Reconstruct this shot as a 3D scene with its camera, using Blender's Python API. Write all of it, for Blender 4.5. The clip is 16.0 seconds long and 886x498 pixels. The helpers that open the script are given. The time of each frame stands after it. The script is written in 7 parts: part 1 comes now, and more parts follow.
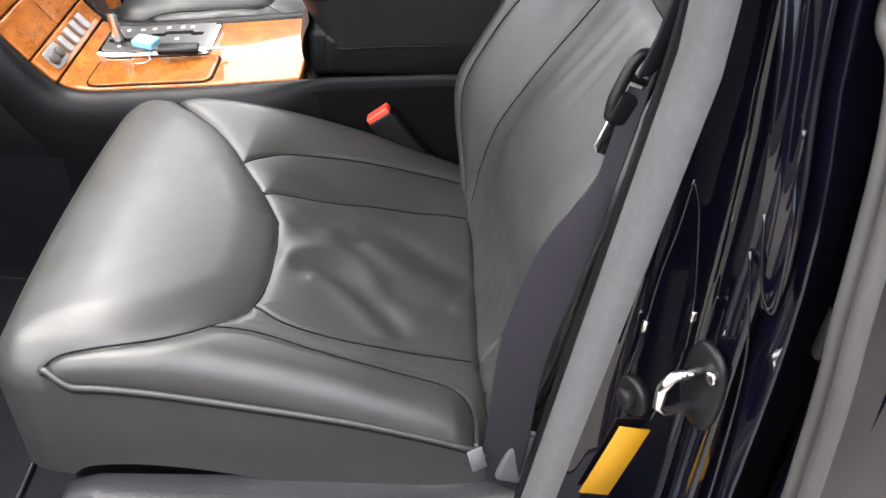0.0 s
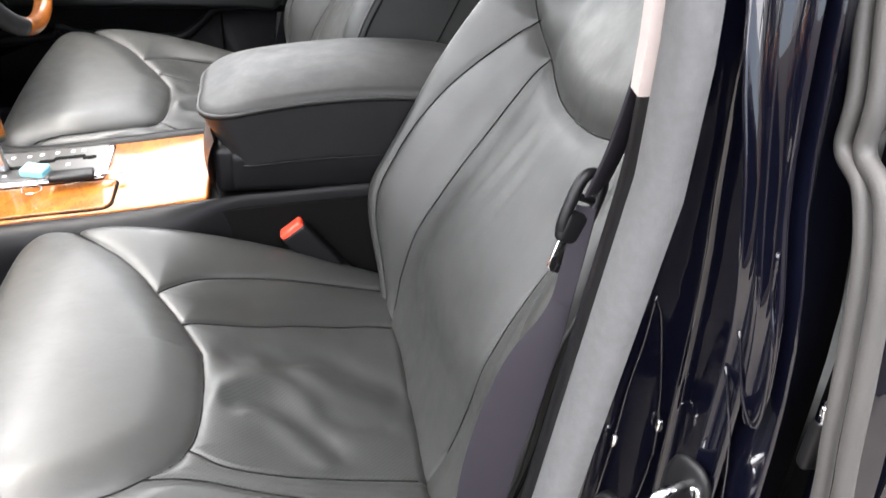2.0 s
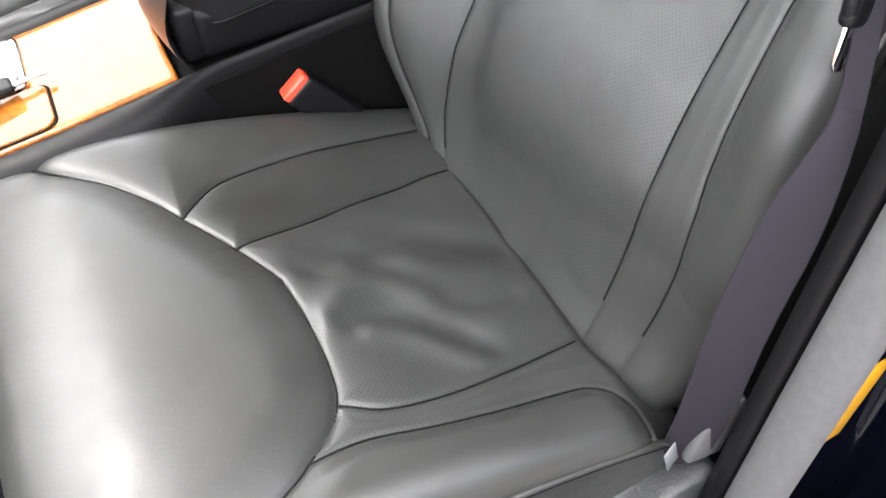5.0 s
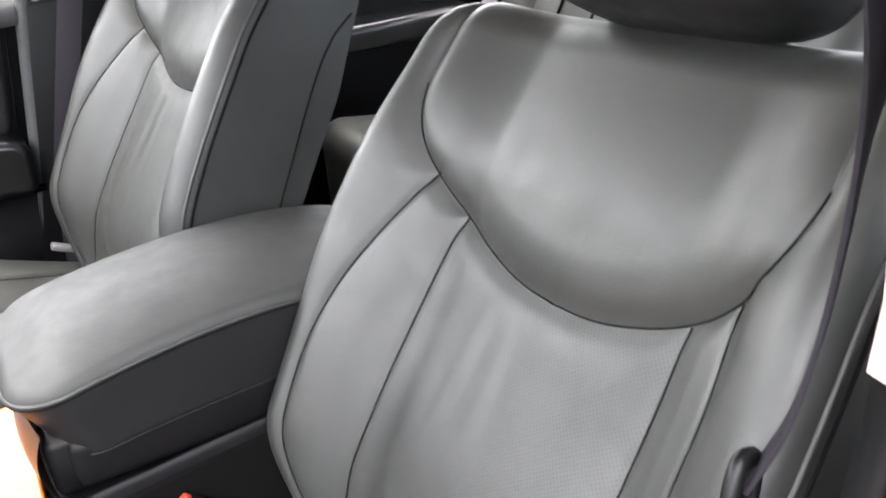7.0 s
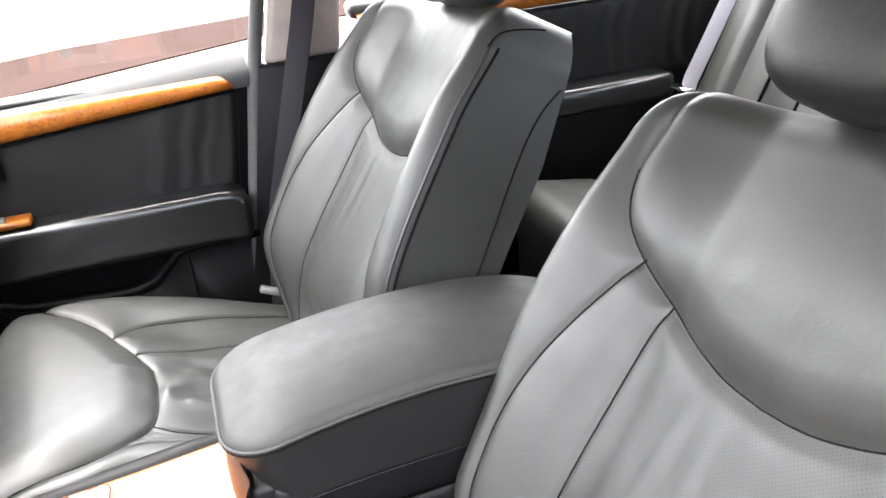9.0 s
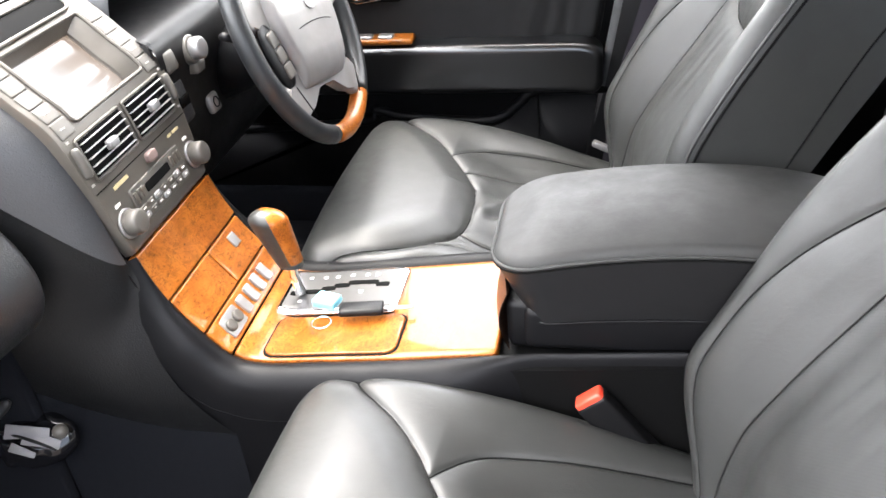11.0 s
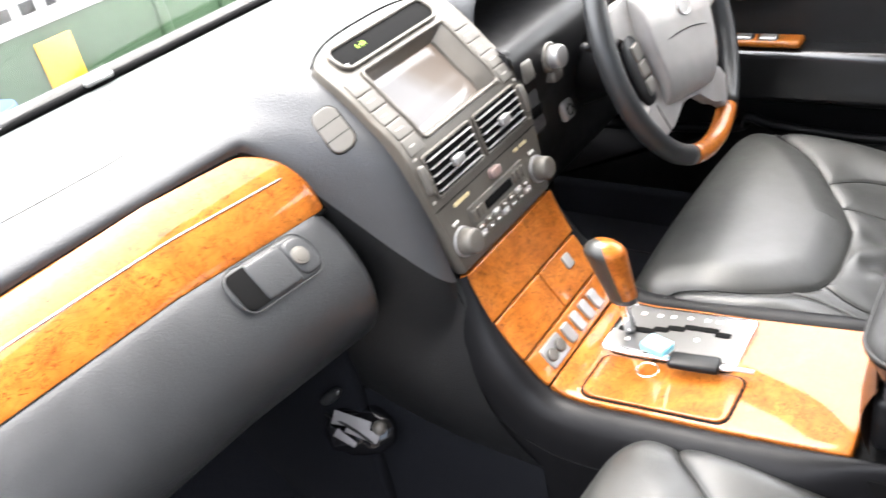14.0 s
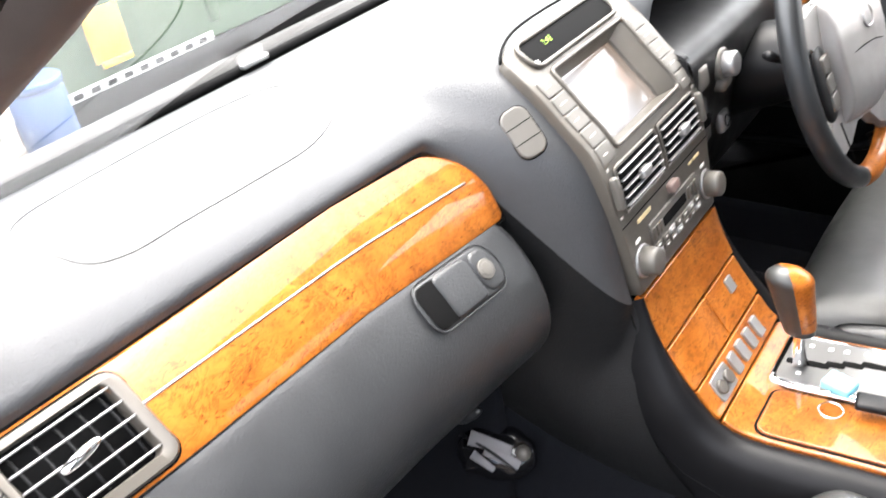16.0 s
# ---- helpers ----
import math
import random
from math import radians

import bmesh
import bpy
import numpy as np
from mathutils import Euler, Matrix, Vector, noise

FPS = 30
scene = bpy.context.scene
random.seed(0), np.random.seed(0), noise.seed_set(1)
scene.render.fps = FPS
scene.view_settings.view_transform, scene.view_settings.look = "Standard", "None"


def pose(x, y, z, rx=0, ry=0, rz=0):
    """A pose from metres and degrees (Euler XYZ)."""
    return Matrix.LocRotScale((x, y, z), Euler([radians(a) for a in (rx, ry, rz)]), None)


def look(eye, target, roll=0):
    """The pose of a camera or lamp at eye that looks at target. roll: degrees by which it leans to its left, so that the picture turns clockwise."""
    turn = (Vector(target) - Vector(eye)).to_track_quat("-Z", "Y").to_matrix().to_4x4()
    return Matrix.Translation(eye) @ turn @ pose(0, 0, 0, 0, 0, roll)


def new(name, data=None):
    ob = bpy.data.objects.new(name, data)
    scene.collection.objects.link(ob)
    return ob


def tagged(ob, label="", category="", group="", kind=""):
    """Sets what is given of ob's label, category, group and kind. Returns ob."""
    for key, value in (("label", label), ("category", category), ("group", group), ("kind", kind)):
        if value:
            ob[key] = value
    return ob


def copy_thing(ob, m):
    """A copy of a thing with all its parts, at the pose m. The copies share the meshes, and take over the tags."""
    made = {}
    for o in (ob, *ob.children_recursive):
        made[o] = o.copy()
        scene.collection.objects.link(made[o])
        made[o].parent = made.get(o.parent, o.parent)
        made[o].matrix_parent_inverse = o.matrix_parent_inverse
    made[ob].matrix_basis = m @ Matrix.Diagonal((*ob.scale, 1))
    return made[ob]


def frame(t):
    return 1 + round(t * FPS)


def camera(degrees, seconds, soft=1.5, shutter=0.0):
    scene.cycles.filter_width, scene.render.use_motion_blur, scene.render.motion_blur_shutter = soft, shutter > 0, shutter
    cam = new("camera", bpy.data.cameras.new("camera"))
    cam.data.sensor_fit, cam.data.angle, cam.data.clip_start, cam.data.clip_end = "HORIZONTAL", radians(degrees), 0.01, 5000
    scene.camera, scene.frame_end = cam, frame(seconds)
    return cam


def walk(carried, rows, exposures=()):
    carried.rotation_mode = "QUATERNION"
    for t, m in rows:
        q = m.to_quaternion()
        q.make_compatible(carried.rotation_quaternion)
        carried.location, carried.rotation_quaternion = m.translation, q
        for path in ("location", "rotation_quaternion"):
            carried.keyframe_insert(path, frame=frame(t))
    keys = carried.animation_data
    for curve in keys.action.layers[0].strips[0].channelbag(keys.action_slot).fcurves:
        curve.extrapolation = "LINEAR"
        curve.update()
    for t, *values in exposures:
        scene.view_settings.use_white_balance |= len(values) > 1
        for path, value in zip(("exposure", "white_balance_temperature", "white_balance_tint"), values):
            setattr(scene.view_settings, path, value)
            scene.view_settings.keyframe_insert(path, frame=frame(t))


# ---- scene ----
cam = camera(54.3, 16.0, shutter=0.3)
PATH = [
    (0, (0.181, -1.199, 1.189), (0.234, 0.355, -0.069), 3.1),
    (0.5, (0.144, -1.17, 1.189), (0.269, 0.37, -0.081), 3.1),
    (1, (0.125, -1.171, 1.193), (0.334, 0.389, -0.041), 3.9),
    (1.5, (0.111, -1.17, 1.207), (0.404, 0.418, 0.027), 4.3),
    (2, (0.123, -1.159, 1.209), (0.455, 0.479, 0.112), 3.8),
    (2.5, (0.13, -1.143, 1.23), (0.506, 0.52, 0.184), 2.9),
    (3, (0.121, -1.12, 1.198), (0.523, 0.497, 0.093), 2.9),
    (3.2, (0.122, -1.099, 1.175), (0.475, 0.449, -0.042), 1.7),
    (5.3, (-0.054, -0.89, 1.146), (0.469, 0.327, -0.353), -5.9),
    (5.5, (-0.028, -0.886, 1.154), (0.54, 0.387, -0.281), -5.7),
    (6, (0.031, -0.869, 1.178), (0.721, 0.52, -0.084), -5.4),
    (6.5, (0.069, -0.85, 1.196), (0.853, 0.618, 0.087), -4.7),
    (7, (0.065, -0.828, 1.222), (0.888, 0.697, 0.224), -3.5),
    (7.5, (0.024, -0.803, 1.255), (0.768, 0.804, 0.327), -3.3),
    (8, (0.037, -0.771, 1.254), (0.631, 0.922, 0.37), -4.6),
    (8.2, (0.036, -0.769, 1.252), (0.594, 0.943, 0.382), -5.1),
    (10.3, (0.14, -0.909, 1.286), (0.257, 0.822, 0.29), -2.4),
    (10.5, (0.161, -0.909, 1.275), (0.098, 0.804, 0.246), -2.9),
    (11, (0.141, -0.901, 1.266), (-0.248, 0.746, 0.2), -5.8),
    (11.5, (0.078, -0.866, 1.276), (-0.263, 0.799, 0.222), -5.0),
    (12, (0.072, -0.831, 1.287), (-0.274, 0.816, 0.207), -5.0),
    (12.5, (0.109, -0.794, 1.306), (-0.369, 0.814, 0.216), -5.4),
    (13, (0.141, -0.777, 1.305), (-0.537, 0.756, 0.214), -8.1),
    (13.5, (0.136, -0.768, 1.3), (-0.755, 0.67, 0.233), -10.5),
    (14, (0.111, -0.785, 1.301), (-0.986, 0.525, 0.261), -12.3),
    (14.5, (0.056, -0.811, 1.305), (-1.188, 0.363, 0.268), -12.9),
    (15, (0.002, -0.827, 1.304), (-1.271, 0.286, 0.236), -11.6),
    (15.5, (-0.053, -0.835, 1.301), (-1.261, 0.306, 0.187), -10.6),
    (16, (-0.104, -0.829, 1.31), (-1.186, 0.477, 0.25), -8.9),
]
walk(cam, [(t, look(eye, target, roll)) for t, eye, target, roll in PATH], exposures=[(0, 2.9), (3, 3.4), (5.5, 3.25), (7, 3.62), (8, 3.88), (10.5, 3.6), (13, 3.45), (15, 3.31), (16, 3.25)])

# ---- light ----
world = bpy.data.worlds.new("world")
scene.world = world
world.use_nodes = True
sky = world.node_tree.nodes.new("ShaderNodeTexSky")
sky.sky_type, sky.sun_disc = "NISHITA", False
sky.sun_elevation, sky.sun_rotation = radians(68), radians(320)
sky.air_density, sky.dust_density, sky.ozone_density = 1.0, 5.0, 1.0
background = world.node_tree.nodes["Background"]
background.inputs["Strength"].default_value = 0.15
haze = world.node_tree.nodes.new("ShaderNodeHueSaturation")
haze.inputs["Saturation"].default_value = 0.55
world.node_tree.links.new(sky.outputs[0], haze.inputs["Color"])
world.node_tree.links.new(haze.outputs[0], background.inputs["Color"])
sun = new("sun", bpy.data.lights.new("sun", "SUN"))
sun.data.energy, sun.data.angle, sun.data.color = 2.9, radians(160), (1.0, 0.95, 0.925)
sun.matrix_world = look((-0.95, 0.9, 4.3), (0, -0.2, 0.5))


# ---- small tools ----
def mesh_of(name, verts, faces, smooth=True):
    me = bpy.data.meshes.new(name)
    me.from_pydata([tuple(map(float, v)) for v in verts], [], [tuple(map(int, f)) for f in faces])
    me.update()
    if smooth:
        me.polygons.foreach_set("use_smooth", [True] * len(me.polygons))
    return me


def bm_mesh(name, bm, smooth=True):
    me = bpy.data.meshes.new(name)
    bmesh.ops.recalc_face_normals(bm, faces=bm.faces)
    bm.to_mesh(me)
    bm.free()
    if smooth:
        me.polygons.foreach_set("use_smooth", [True] * len(me.polygons))
    return me


def thing(name, label, category, group="", kind="", me=None, mat=None):
    ob = new(name, me)
    if mat:
        me.materials.append(mat)
    return tagged(ob, label, category, group, kind)


def crisp(me, degrees=35):
    """Smooth faces, with sharp edges kept where the faces meet at more than this angle."""
    bm = bmesh.new()
    bm.from_mesh(me)
    for e in bm.edges:
        e.smooth = not (len(e.link_faces) == 2 and e.calc_face_angle(0) > radians(degrees))
    bm.to_mesh(me)
    bm.free()
    return me


def rbox(sx, sy, sz, r=0.004, seg=2, at=None):
    bm = bmesh.new()
    bmesh.ops.create_cube(bm, size=1)
    for v in bm.verts:
        v.co = Vector((v.co.x * sx, v.co.y * sy, v.co.z * sz))
    if r > 0:
        bmesh.ops.bevel(bm, geom=bm.edges[:], offset=min(r, 0.49 * min(sx, sy, sz)), segments=seg, affect="EDGES", profile=0.5)
    if at is not None:
        bmesh.ops.transform(bm, matrix=at if isinstance(at, Matrix) else Matrix.Translation(at), verts=bm.verts)
    return bm


def disc(r, h, n=24, bevel=0.0, r2=None, at=None):
    """A round knob or pin along z, from 0 to h."""
    bm = bmesh.new()
    bmesh.ops.create_cone(bm, cap_ends=True, segments=n, radius1=r, radius2=r if r2 is None else r2, depth=h)
    bmesh.ops.translate(bm, verts=bm.verts, vec=(0, 0, h / 2))
    if bevel:
        top = [e for e in bm.edges if all(v.co.z > h * 0.99 for v in e.verts)]
        bmesh.ops.bevel(bm, geom=top, offset=bevel, segments=3, affect="EDGES", profile=0.5)
    if at is not None:
        bmesh.ops.transform(bm, matrix=at, verts=bm.verts)
    return bm


def prism(poly, depth, axis="y", base=0.0, r=0.0, seg=2):
    """A flat outline of (a, b) points, given depth along an axis: y takes (x, z), z takes (x, y), x takes (y, z)."""
    bm = bmesh.new()
    order = {"y": lambda a, b, d: (a, d, b), "z": lambda a, b, d: (a, b, d), "x": lambda a, b, d: (d, a, b)}[axis]
    low = [bm.verts.new(order(a, b, base)) for a, b in poly]
    top = [bm.verts.new(order(a, b, base + depth)) for a, b in poly]
    bm.faces.new(low[::-1])
    bm.faces.new(top)
    n = len(poly)
    for i in range(n):
        bm.faces.new((low[i], low[(i + 1) % n], top[(i + 1) % n], top[i]))
    if r:
        bmesh.ops.bevel(bm, geom=bm.edges[:], offset=r, segments=seg, affect="EDGES", profile=0.5)
    bmesh.ops.triangulate(bm, faces=[f for f in bm.faces if len(f.verts) > 4])
    return bm


def spline(pts, n=8, closed=False):
    """A smooth line through the points (Catmull-Rom), as an array."""
    p = np.array(pts, float)
    k = len(p)
    out = []
    for i in range(k if closed else k - 1):
        if closed:
            a, b, c, d = p[(i - 1) % k], p[i], p[(i + 1) % k], p[(i + 2) % k]
        else:
            b, c = p[i], p[i + 1]
            a = p[i - 1] if i else 2 * b - c
            d = p[i + 2] if i + 2 < k else 2 * c - b
        for t in np.linspace(0, 1, n, endpoint=False):
            out.append(0.5 * (2 * b + (c - a) * t + (2 * a - 5 * b + 4 * c - d) * t * t + (3 * b - a - 3 * c + d) * t ** 3))
    if not closed:
        out.append(p[-1])
    return np.array(out)


def tube(pts, r, n=10, closed=False, flat=1.0, up=(0, 0, 1)):
    """A round (or flattened) bar along a line of points; r may be a list."""
    p = [Vector(q) for q in pts]
    k = len(p)
    rad = r if hasattr(r, "__len__") else [r] * k
    verts, faces = [], []
    up = Vector(up)
    for i in range(k):
        a, b = (p[(i - 1) % k], p[(i + 1) % k]) if closed else (p[max(i - 1, 0)], p[min(i + 1, k - 1)])
        t = (b - a).normalized()
        side = t.cross(up)
        side = side.normalized() if side.length > 1e-4 else Vector((1, 0, 0))
        nor = side.cross(t)
        for j in range(n):
            w = 2 * math.pi * j / n
            verts.append(p[i] + side * math.cos(w) * rad[i] + nor * math.sin(w) * rad[i] * flat)
    for i in range(k if closed else k - 1):
        for j in range(n):
            a, b = i * n + j, i * n + (j + 1) % n
            c, d = ((i + 1) % k) * n + (j + 1) % n, ((i + 1) % k) * n + j
            faces.append((a, d, c, b))
    if not closed:
        faces.append(tuple(range(n)))
        faces.append(tuple(range((k - 1) * n, k * n))[::-1])
    return mesh_of("tube", verts, faces)


def band(pts, width, thick, normals):
    """A strap along a line of points: width across, thickness along the given normals."""
    p = [Vector(q) for q in pts]
    k = len(p)
    verts, faces = [], []
    for i in range(k):
        t = (p[min(i + 1, k - 1)] - p[max(i - 1, 0)]).normalized()
        nor = Vector(normals[i] if hasattr(normals[0], "__len__") else normals)
        nor = (nor - t * nor.dot(t)).normalized()
        s = t.cross(nor)
        w = (width[i] if hasattr(width, "__len__") else width) / 2
        for a, b in ((-1, -0.6), (-0.94, -1), (0.94, -1), (1, -0.6), (1, 0.6), (0.94, 1), (-0.94, 1), (-1, 0.6)):
            verts.append(p[i] + s * a * w + nor * b * thick / 2)
    for i in range(k - 1):
        for j in range(8):
            a, b = i * 8 + j, i * 8 + (j + 1) % 8
            faces.append((a, b, b + 8, a + 8))
    faces += [tuple(range(8))[::-1], tuple(range((k - 1) * 8, k * 8))]
    return crisp(mesh_of("band", verts, faces), 50)


def sweep(path, closed=False):
    """Vertices and faces between rows of 3D points."""
    verts, faces = [], []
    m = len(path[0])
    for sec in path:
        verts += [tuple(q) for q in sec]
    for i in range(len(path) - 1):
        for j in range(m if closed else m - 1):
            a, b = i * m + j, i * m + (j + 1) % m
            faces.append((a, b, b + m, a + m))
    return verts, faces


def loft(sections, closed=False, caps=False, sharp=0):
    v, f = sweep(sections, closed)
    m = len(sections[0])
    if caps:
        f += [tuple(range(m))[::-1], tuple(range((len(sections) - 1) * m, len(sections) * m))]
    me = mesh_of("loft", v, f)
    return crisp(me, sharp) if sharp else me


def pillow(a0, a1, b0, b1, corner, edge, depth, na, nb, where, top=None, panel=None, esteps=4, turn=False):
    """A soft rectangular pad on any surface: where(a, b, n) gives the place, n the height over that surface.
    Rounded in plan by corner and over the rim by edge; the sides go down by depth. panel(a, b) may split it into numbered meshes."""
    ha, hb, ca, cb = (a1 - a0) / 2, (b1 - b0) / 2, (a0 + a1) / 2, (b0 + b1) / 2
    out = max(0.02 * min(ha, hb), 1e-4)

    walls = np.linspace(0, out, 8 if depth > 0.06 else 3)[1:]

    def steps(h, n):
        e = min(edge, h * 0.8)
        inner = np.linspace(-h + e, h - e, n)
        rim = h - e + e * np.sin(np.linspace(0, math.pi / 2, esteps + 1)[1:])
        return np.concatenate([-h - walls[::-1], -rim[::-1], inner, rim, h + walls])

    A, B = np.meshgrid(steps(ha, na), steps(hb, nb), indexing="ij")
    c = min(corner, ha, hb)
    qa, qb = np.abs(A) - ha + c, np.abs(B) - hb + c
    far = np.maximum(qa, qb)
    d = far - c
    both = (qa > 0) & (qb > 0)
    pull = np.minimum(far, c) / np.maximum(np.hypot(qa, qb), 1e-9)
    PA = np.sign(A) * (np.where(both, qa * pull, np.minimum(qa, c)) + ha - c) + ca
    PB = np.sign(B) * (np.where(both, qb * pull, np.minimum(qb, c)) + hb - c) + cb
    e = min(edge, depth) if depth > 0 else edge
    inside = np.clip(d + edge, 0, edge)
    fall = (edge - np.sqrt(np.maximum(edge ** 2 - inside ** 2, 0))) * (e / edge)
    fall = np.where(d > 0, e + np.clip(d / out, 0, 1) * max(depth - e, 0), fall)
    N = -fall
    if top is not None:
        N = N + top(PA, PB)
    shape = A.shape
    X = where(PA, PB, N)
    verts = np.stack([np.broadcast_to(x, shape).ravel() for x in X], 1)
    idx = np.arange(verts.shape[0]).reshape(shape)
    quads = np.stack([idx[:-1, :-1], idx[1:, :-1], idx[1:, 1:], idx[:-1, 1:]], -1).reshape(-1, 4)
    if panel is None:
        return mesh_of("pad", verts, quads)
    fa, fb = PA.ravel()[quads].mean(1), PB.ravel()[quads].mean(1)
    ids = panel(fa, fb)
    G = verts.reshape(*shape, 3)
    nor = np.cross(np.gradient(G, axis=0), np.gradient(G, axis=1)).reshape(-1, 3)
    nor /= np.maximum(np.linalg.norm(nor, axis=1), 1e-12)[:, None]
    made = {}
    for k in np.unique(ids):
        q = quads[ids == k]
        used, inv = np.unique(q, return_inverse=True)
        me = mesh_of("pad", verts[used], (inv.reshape(-1, 4)[:, ::-1] if turn else inv.reshape(-1, 4)))
        me.normals_split_custom_set_from_vertices((-nor[used] if turn else nor[used]).tolist())
        made[int(k)] = me
    return made


def puck(a0, a1, b0, b1, corner, edge, depth, where, top=None, rings=slice(None)):
    """A padded lid: rings of a rounded rectangle, from the foot of its sides over the rim to the middle."""
    ca, cb = (a0 + a1) / 2, (b0 + b1) / 2
    ha, hb = (a1 - a0) / 2, (b1 - b0) / 2

    def ring(inset):
        r = max(corner - inset, 0.004)
        x, y = max(ha - inset - r, 0), max(hb - inset - r, 0)
        out = []
        for sx, sy, w0, (ex, ey), m in ((1, 1, 0, (-1, 1), 32), (-1, 1, 90, (-1, -1), 10), (-1, -1, 180, (1, -1), 32), (1, -1, 270, (1, 1), 10)):
            arc_pts = [(ca + sx * x + r * math.cos(radians(w0 + 90 * k / 12)), cb + sy * y + r * math.sin(radians(w0 + 90 * k / 12))) for k in range(13)]
            end = (ca + ex * x + r * math.cos(radians(w0 + 90)), cb + ey * y + r * math.sin(radians(w0 + 90)))
            out += arc_pts + [(arc_pts[-1][0] + (end[0] - arc_pts[-1][0]) * k / m, arc_pts[-1][1] + (end[1] - arc_pts[-1][1]) * k / m) for k in range(1, m)]
        return np.array(out)
    rows, low = [], []
    for d in np.linspace(depth, edge, 5):
        rows.append(ring(0.0))
        low.append(-d)
    for w in np.linspace(0, 90, 9)[1:]:
        rows.append(ring(edge * (1 - math.cos(radians(w)))))
        low.append(-edge * (1 - math.sin(radians(w))))
    last = rows[-1]
    core = np.array([ca, cb]) + (last - np.array([ca, cb])) * np.array([max(0.0, 1 - hb / ha), 0.0])
    for k in np.linspace(0, 1, 18)[1:]:
        rows.append(last * (1 - k) + core * k)
        low.append(0.0)
    secs = []
    for row, h in zip(rows, low):
        hh = h + (top(row[:, 0], row[:, 1]) if top else 0)
        secs.append([tuple(map(float, p)) for p in np.stack(where(row[:, 0], row[:, 1], hh), 1)])
    return loft(secs[rings], True)


def flip(me):
    me.flip_normals()
    return me


def moved(me, m):
    me.transform(m)
    return me


# ---- materials ----
def material(name, color, rough=0.5, metal=0.0, coat=0.0, coat_rough=0.05, spec=0.5):
    m = bpy.data.materials.new(name)
    m.use_nodes = True
    b = m.node_tree.nodes["Principled BSDF"]
    b.inputs["Base Color"].default_value = (*color, 1)
    b.inputs["Roughness"].default_value = rough
    b.inputs["Metallic"].default_value = metal
    b.inputs["Coat Weight"].default_value = coat
    b.inputs["Coat Roughness"].default_value = coat_rough
    b.inputs["Specular IOR Level"].default_value = spec
    return m


class Nodes:
    """Short calls for building a node tree on a material's principled shader."""

    def __init__(self, m):
        self.t = m.node_tree
        self.b = self.t.nodes["Principled BSDF"]
        self.co = self.t.nodes.new("ShaderNodeTexCoord").outputs["Object"]

    def link(self, a, b):
        self.t.links.new(a, b)

    def noise(self, scale, detail=4, rough=0.6, vec=None, distort=0.0):
        n = self.t.nodes.new("ShaderNodeTexNoise")
        n.inputs["Scale"].default_value, n.inputs["Detail"].default_value = scale, detail
        n.inputs["Roughness"].default_value, n.inputs["Distortion"].default_value = rough, distort
        self.link(vec or self.co, n.inputs["Vector"])
        return n.outputs["Fac"]

    def cells(self, scale, feature="F1", vec=None):
        n = self.t.nodes.new("ShaderNodeTexVoronoi")
        n.feature = feature
        n.inputs["Scale"].default_value = scale
        self.link(vec or self.co, n.inputs["Vector"])
        return n.outputs["Distance"]

    def ramp(self, fac, *stops):
        n = self.t.nodes.new("ShaderNodeValToRGB")
        e = n.color_ramp.elements
        while len(e) < len(stops):
            e.new(0.5)
        for el, (p, c) in zip(e, stops):
            el.position = p
            el.color = (*c, 1) if hasattr(c, "__len__") else (c, c, c, 1)
        self.link(fac, n.inputs["Fac"])
        return n.outputs["Color"]

    def math(self, op, a, b=0.0):
        n = self.t.nodes.new("ShaderNodeMath")
        n.operation = op
        for i, v in ((0, a), (1, b)):
            if hasattr(v, "links"):
                self.link(v, n.inputs[i])
            else:
                n.inputs[i].default_value = v
        return n.outputs[0]

    def mix(self, fac, a, b, mode="MIX"):
        n = self.t.nodes.new("ShaderNodeMix")
        n.data_type, n.blend_type = "RGBA", mode
        for i, v in ((0, fac), (6, a), (7, b)):
            if hasattr(v, "links"):
                self.link(v, n.inputs[i])
            else:
                n.inputs[i].default_value = v if i == 0 else ((*v, 1) if len(v) == 3 else v)
        return n.outputs[2]

    def bump(self, height, strength=0.2, distance=0.001, after=None):
        n = self.t.nodes.new("ShaderNodeBump")
        n.inputs["Strength"].default_value, n.inputs["Distance"].default_value = strength, distance
        self.link(height, n.inputs["Height"])
        if after:
            self.link(after, n.inputs["Normal"])
        self.link(n.outputs["Normal"], self.b.inputs["Normal"])
        return n.outputs["Normal"]

    def scaled(self, sx, sy, sz, rot=(0, 0, 0)):
        n = self.t.nodes.new("ShaderNodeMapping")
        n.inputs["Scale"].default_value = (sx, sy, sz)
        n.inputs["Rotation"].default_value = [radians(a) for a in rot]
        self.link(self.co, n.inputs["Vector"])
        return n.outputs["Vector"]

    def to(self, value, socket):
        self.link(value, self.b.inputs[socket])


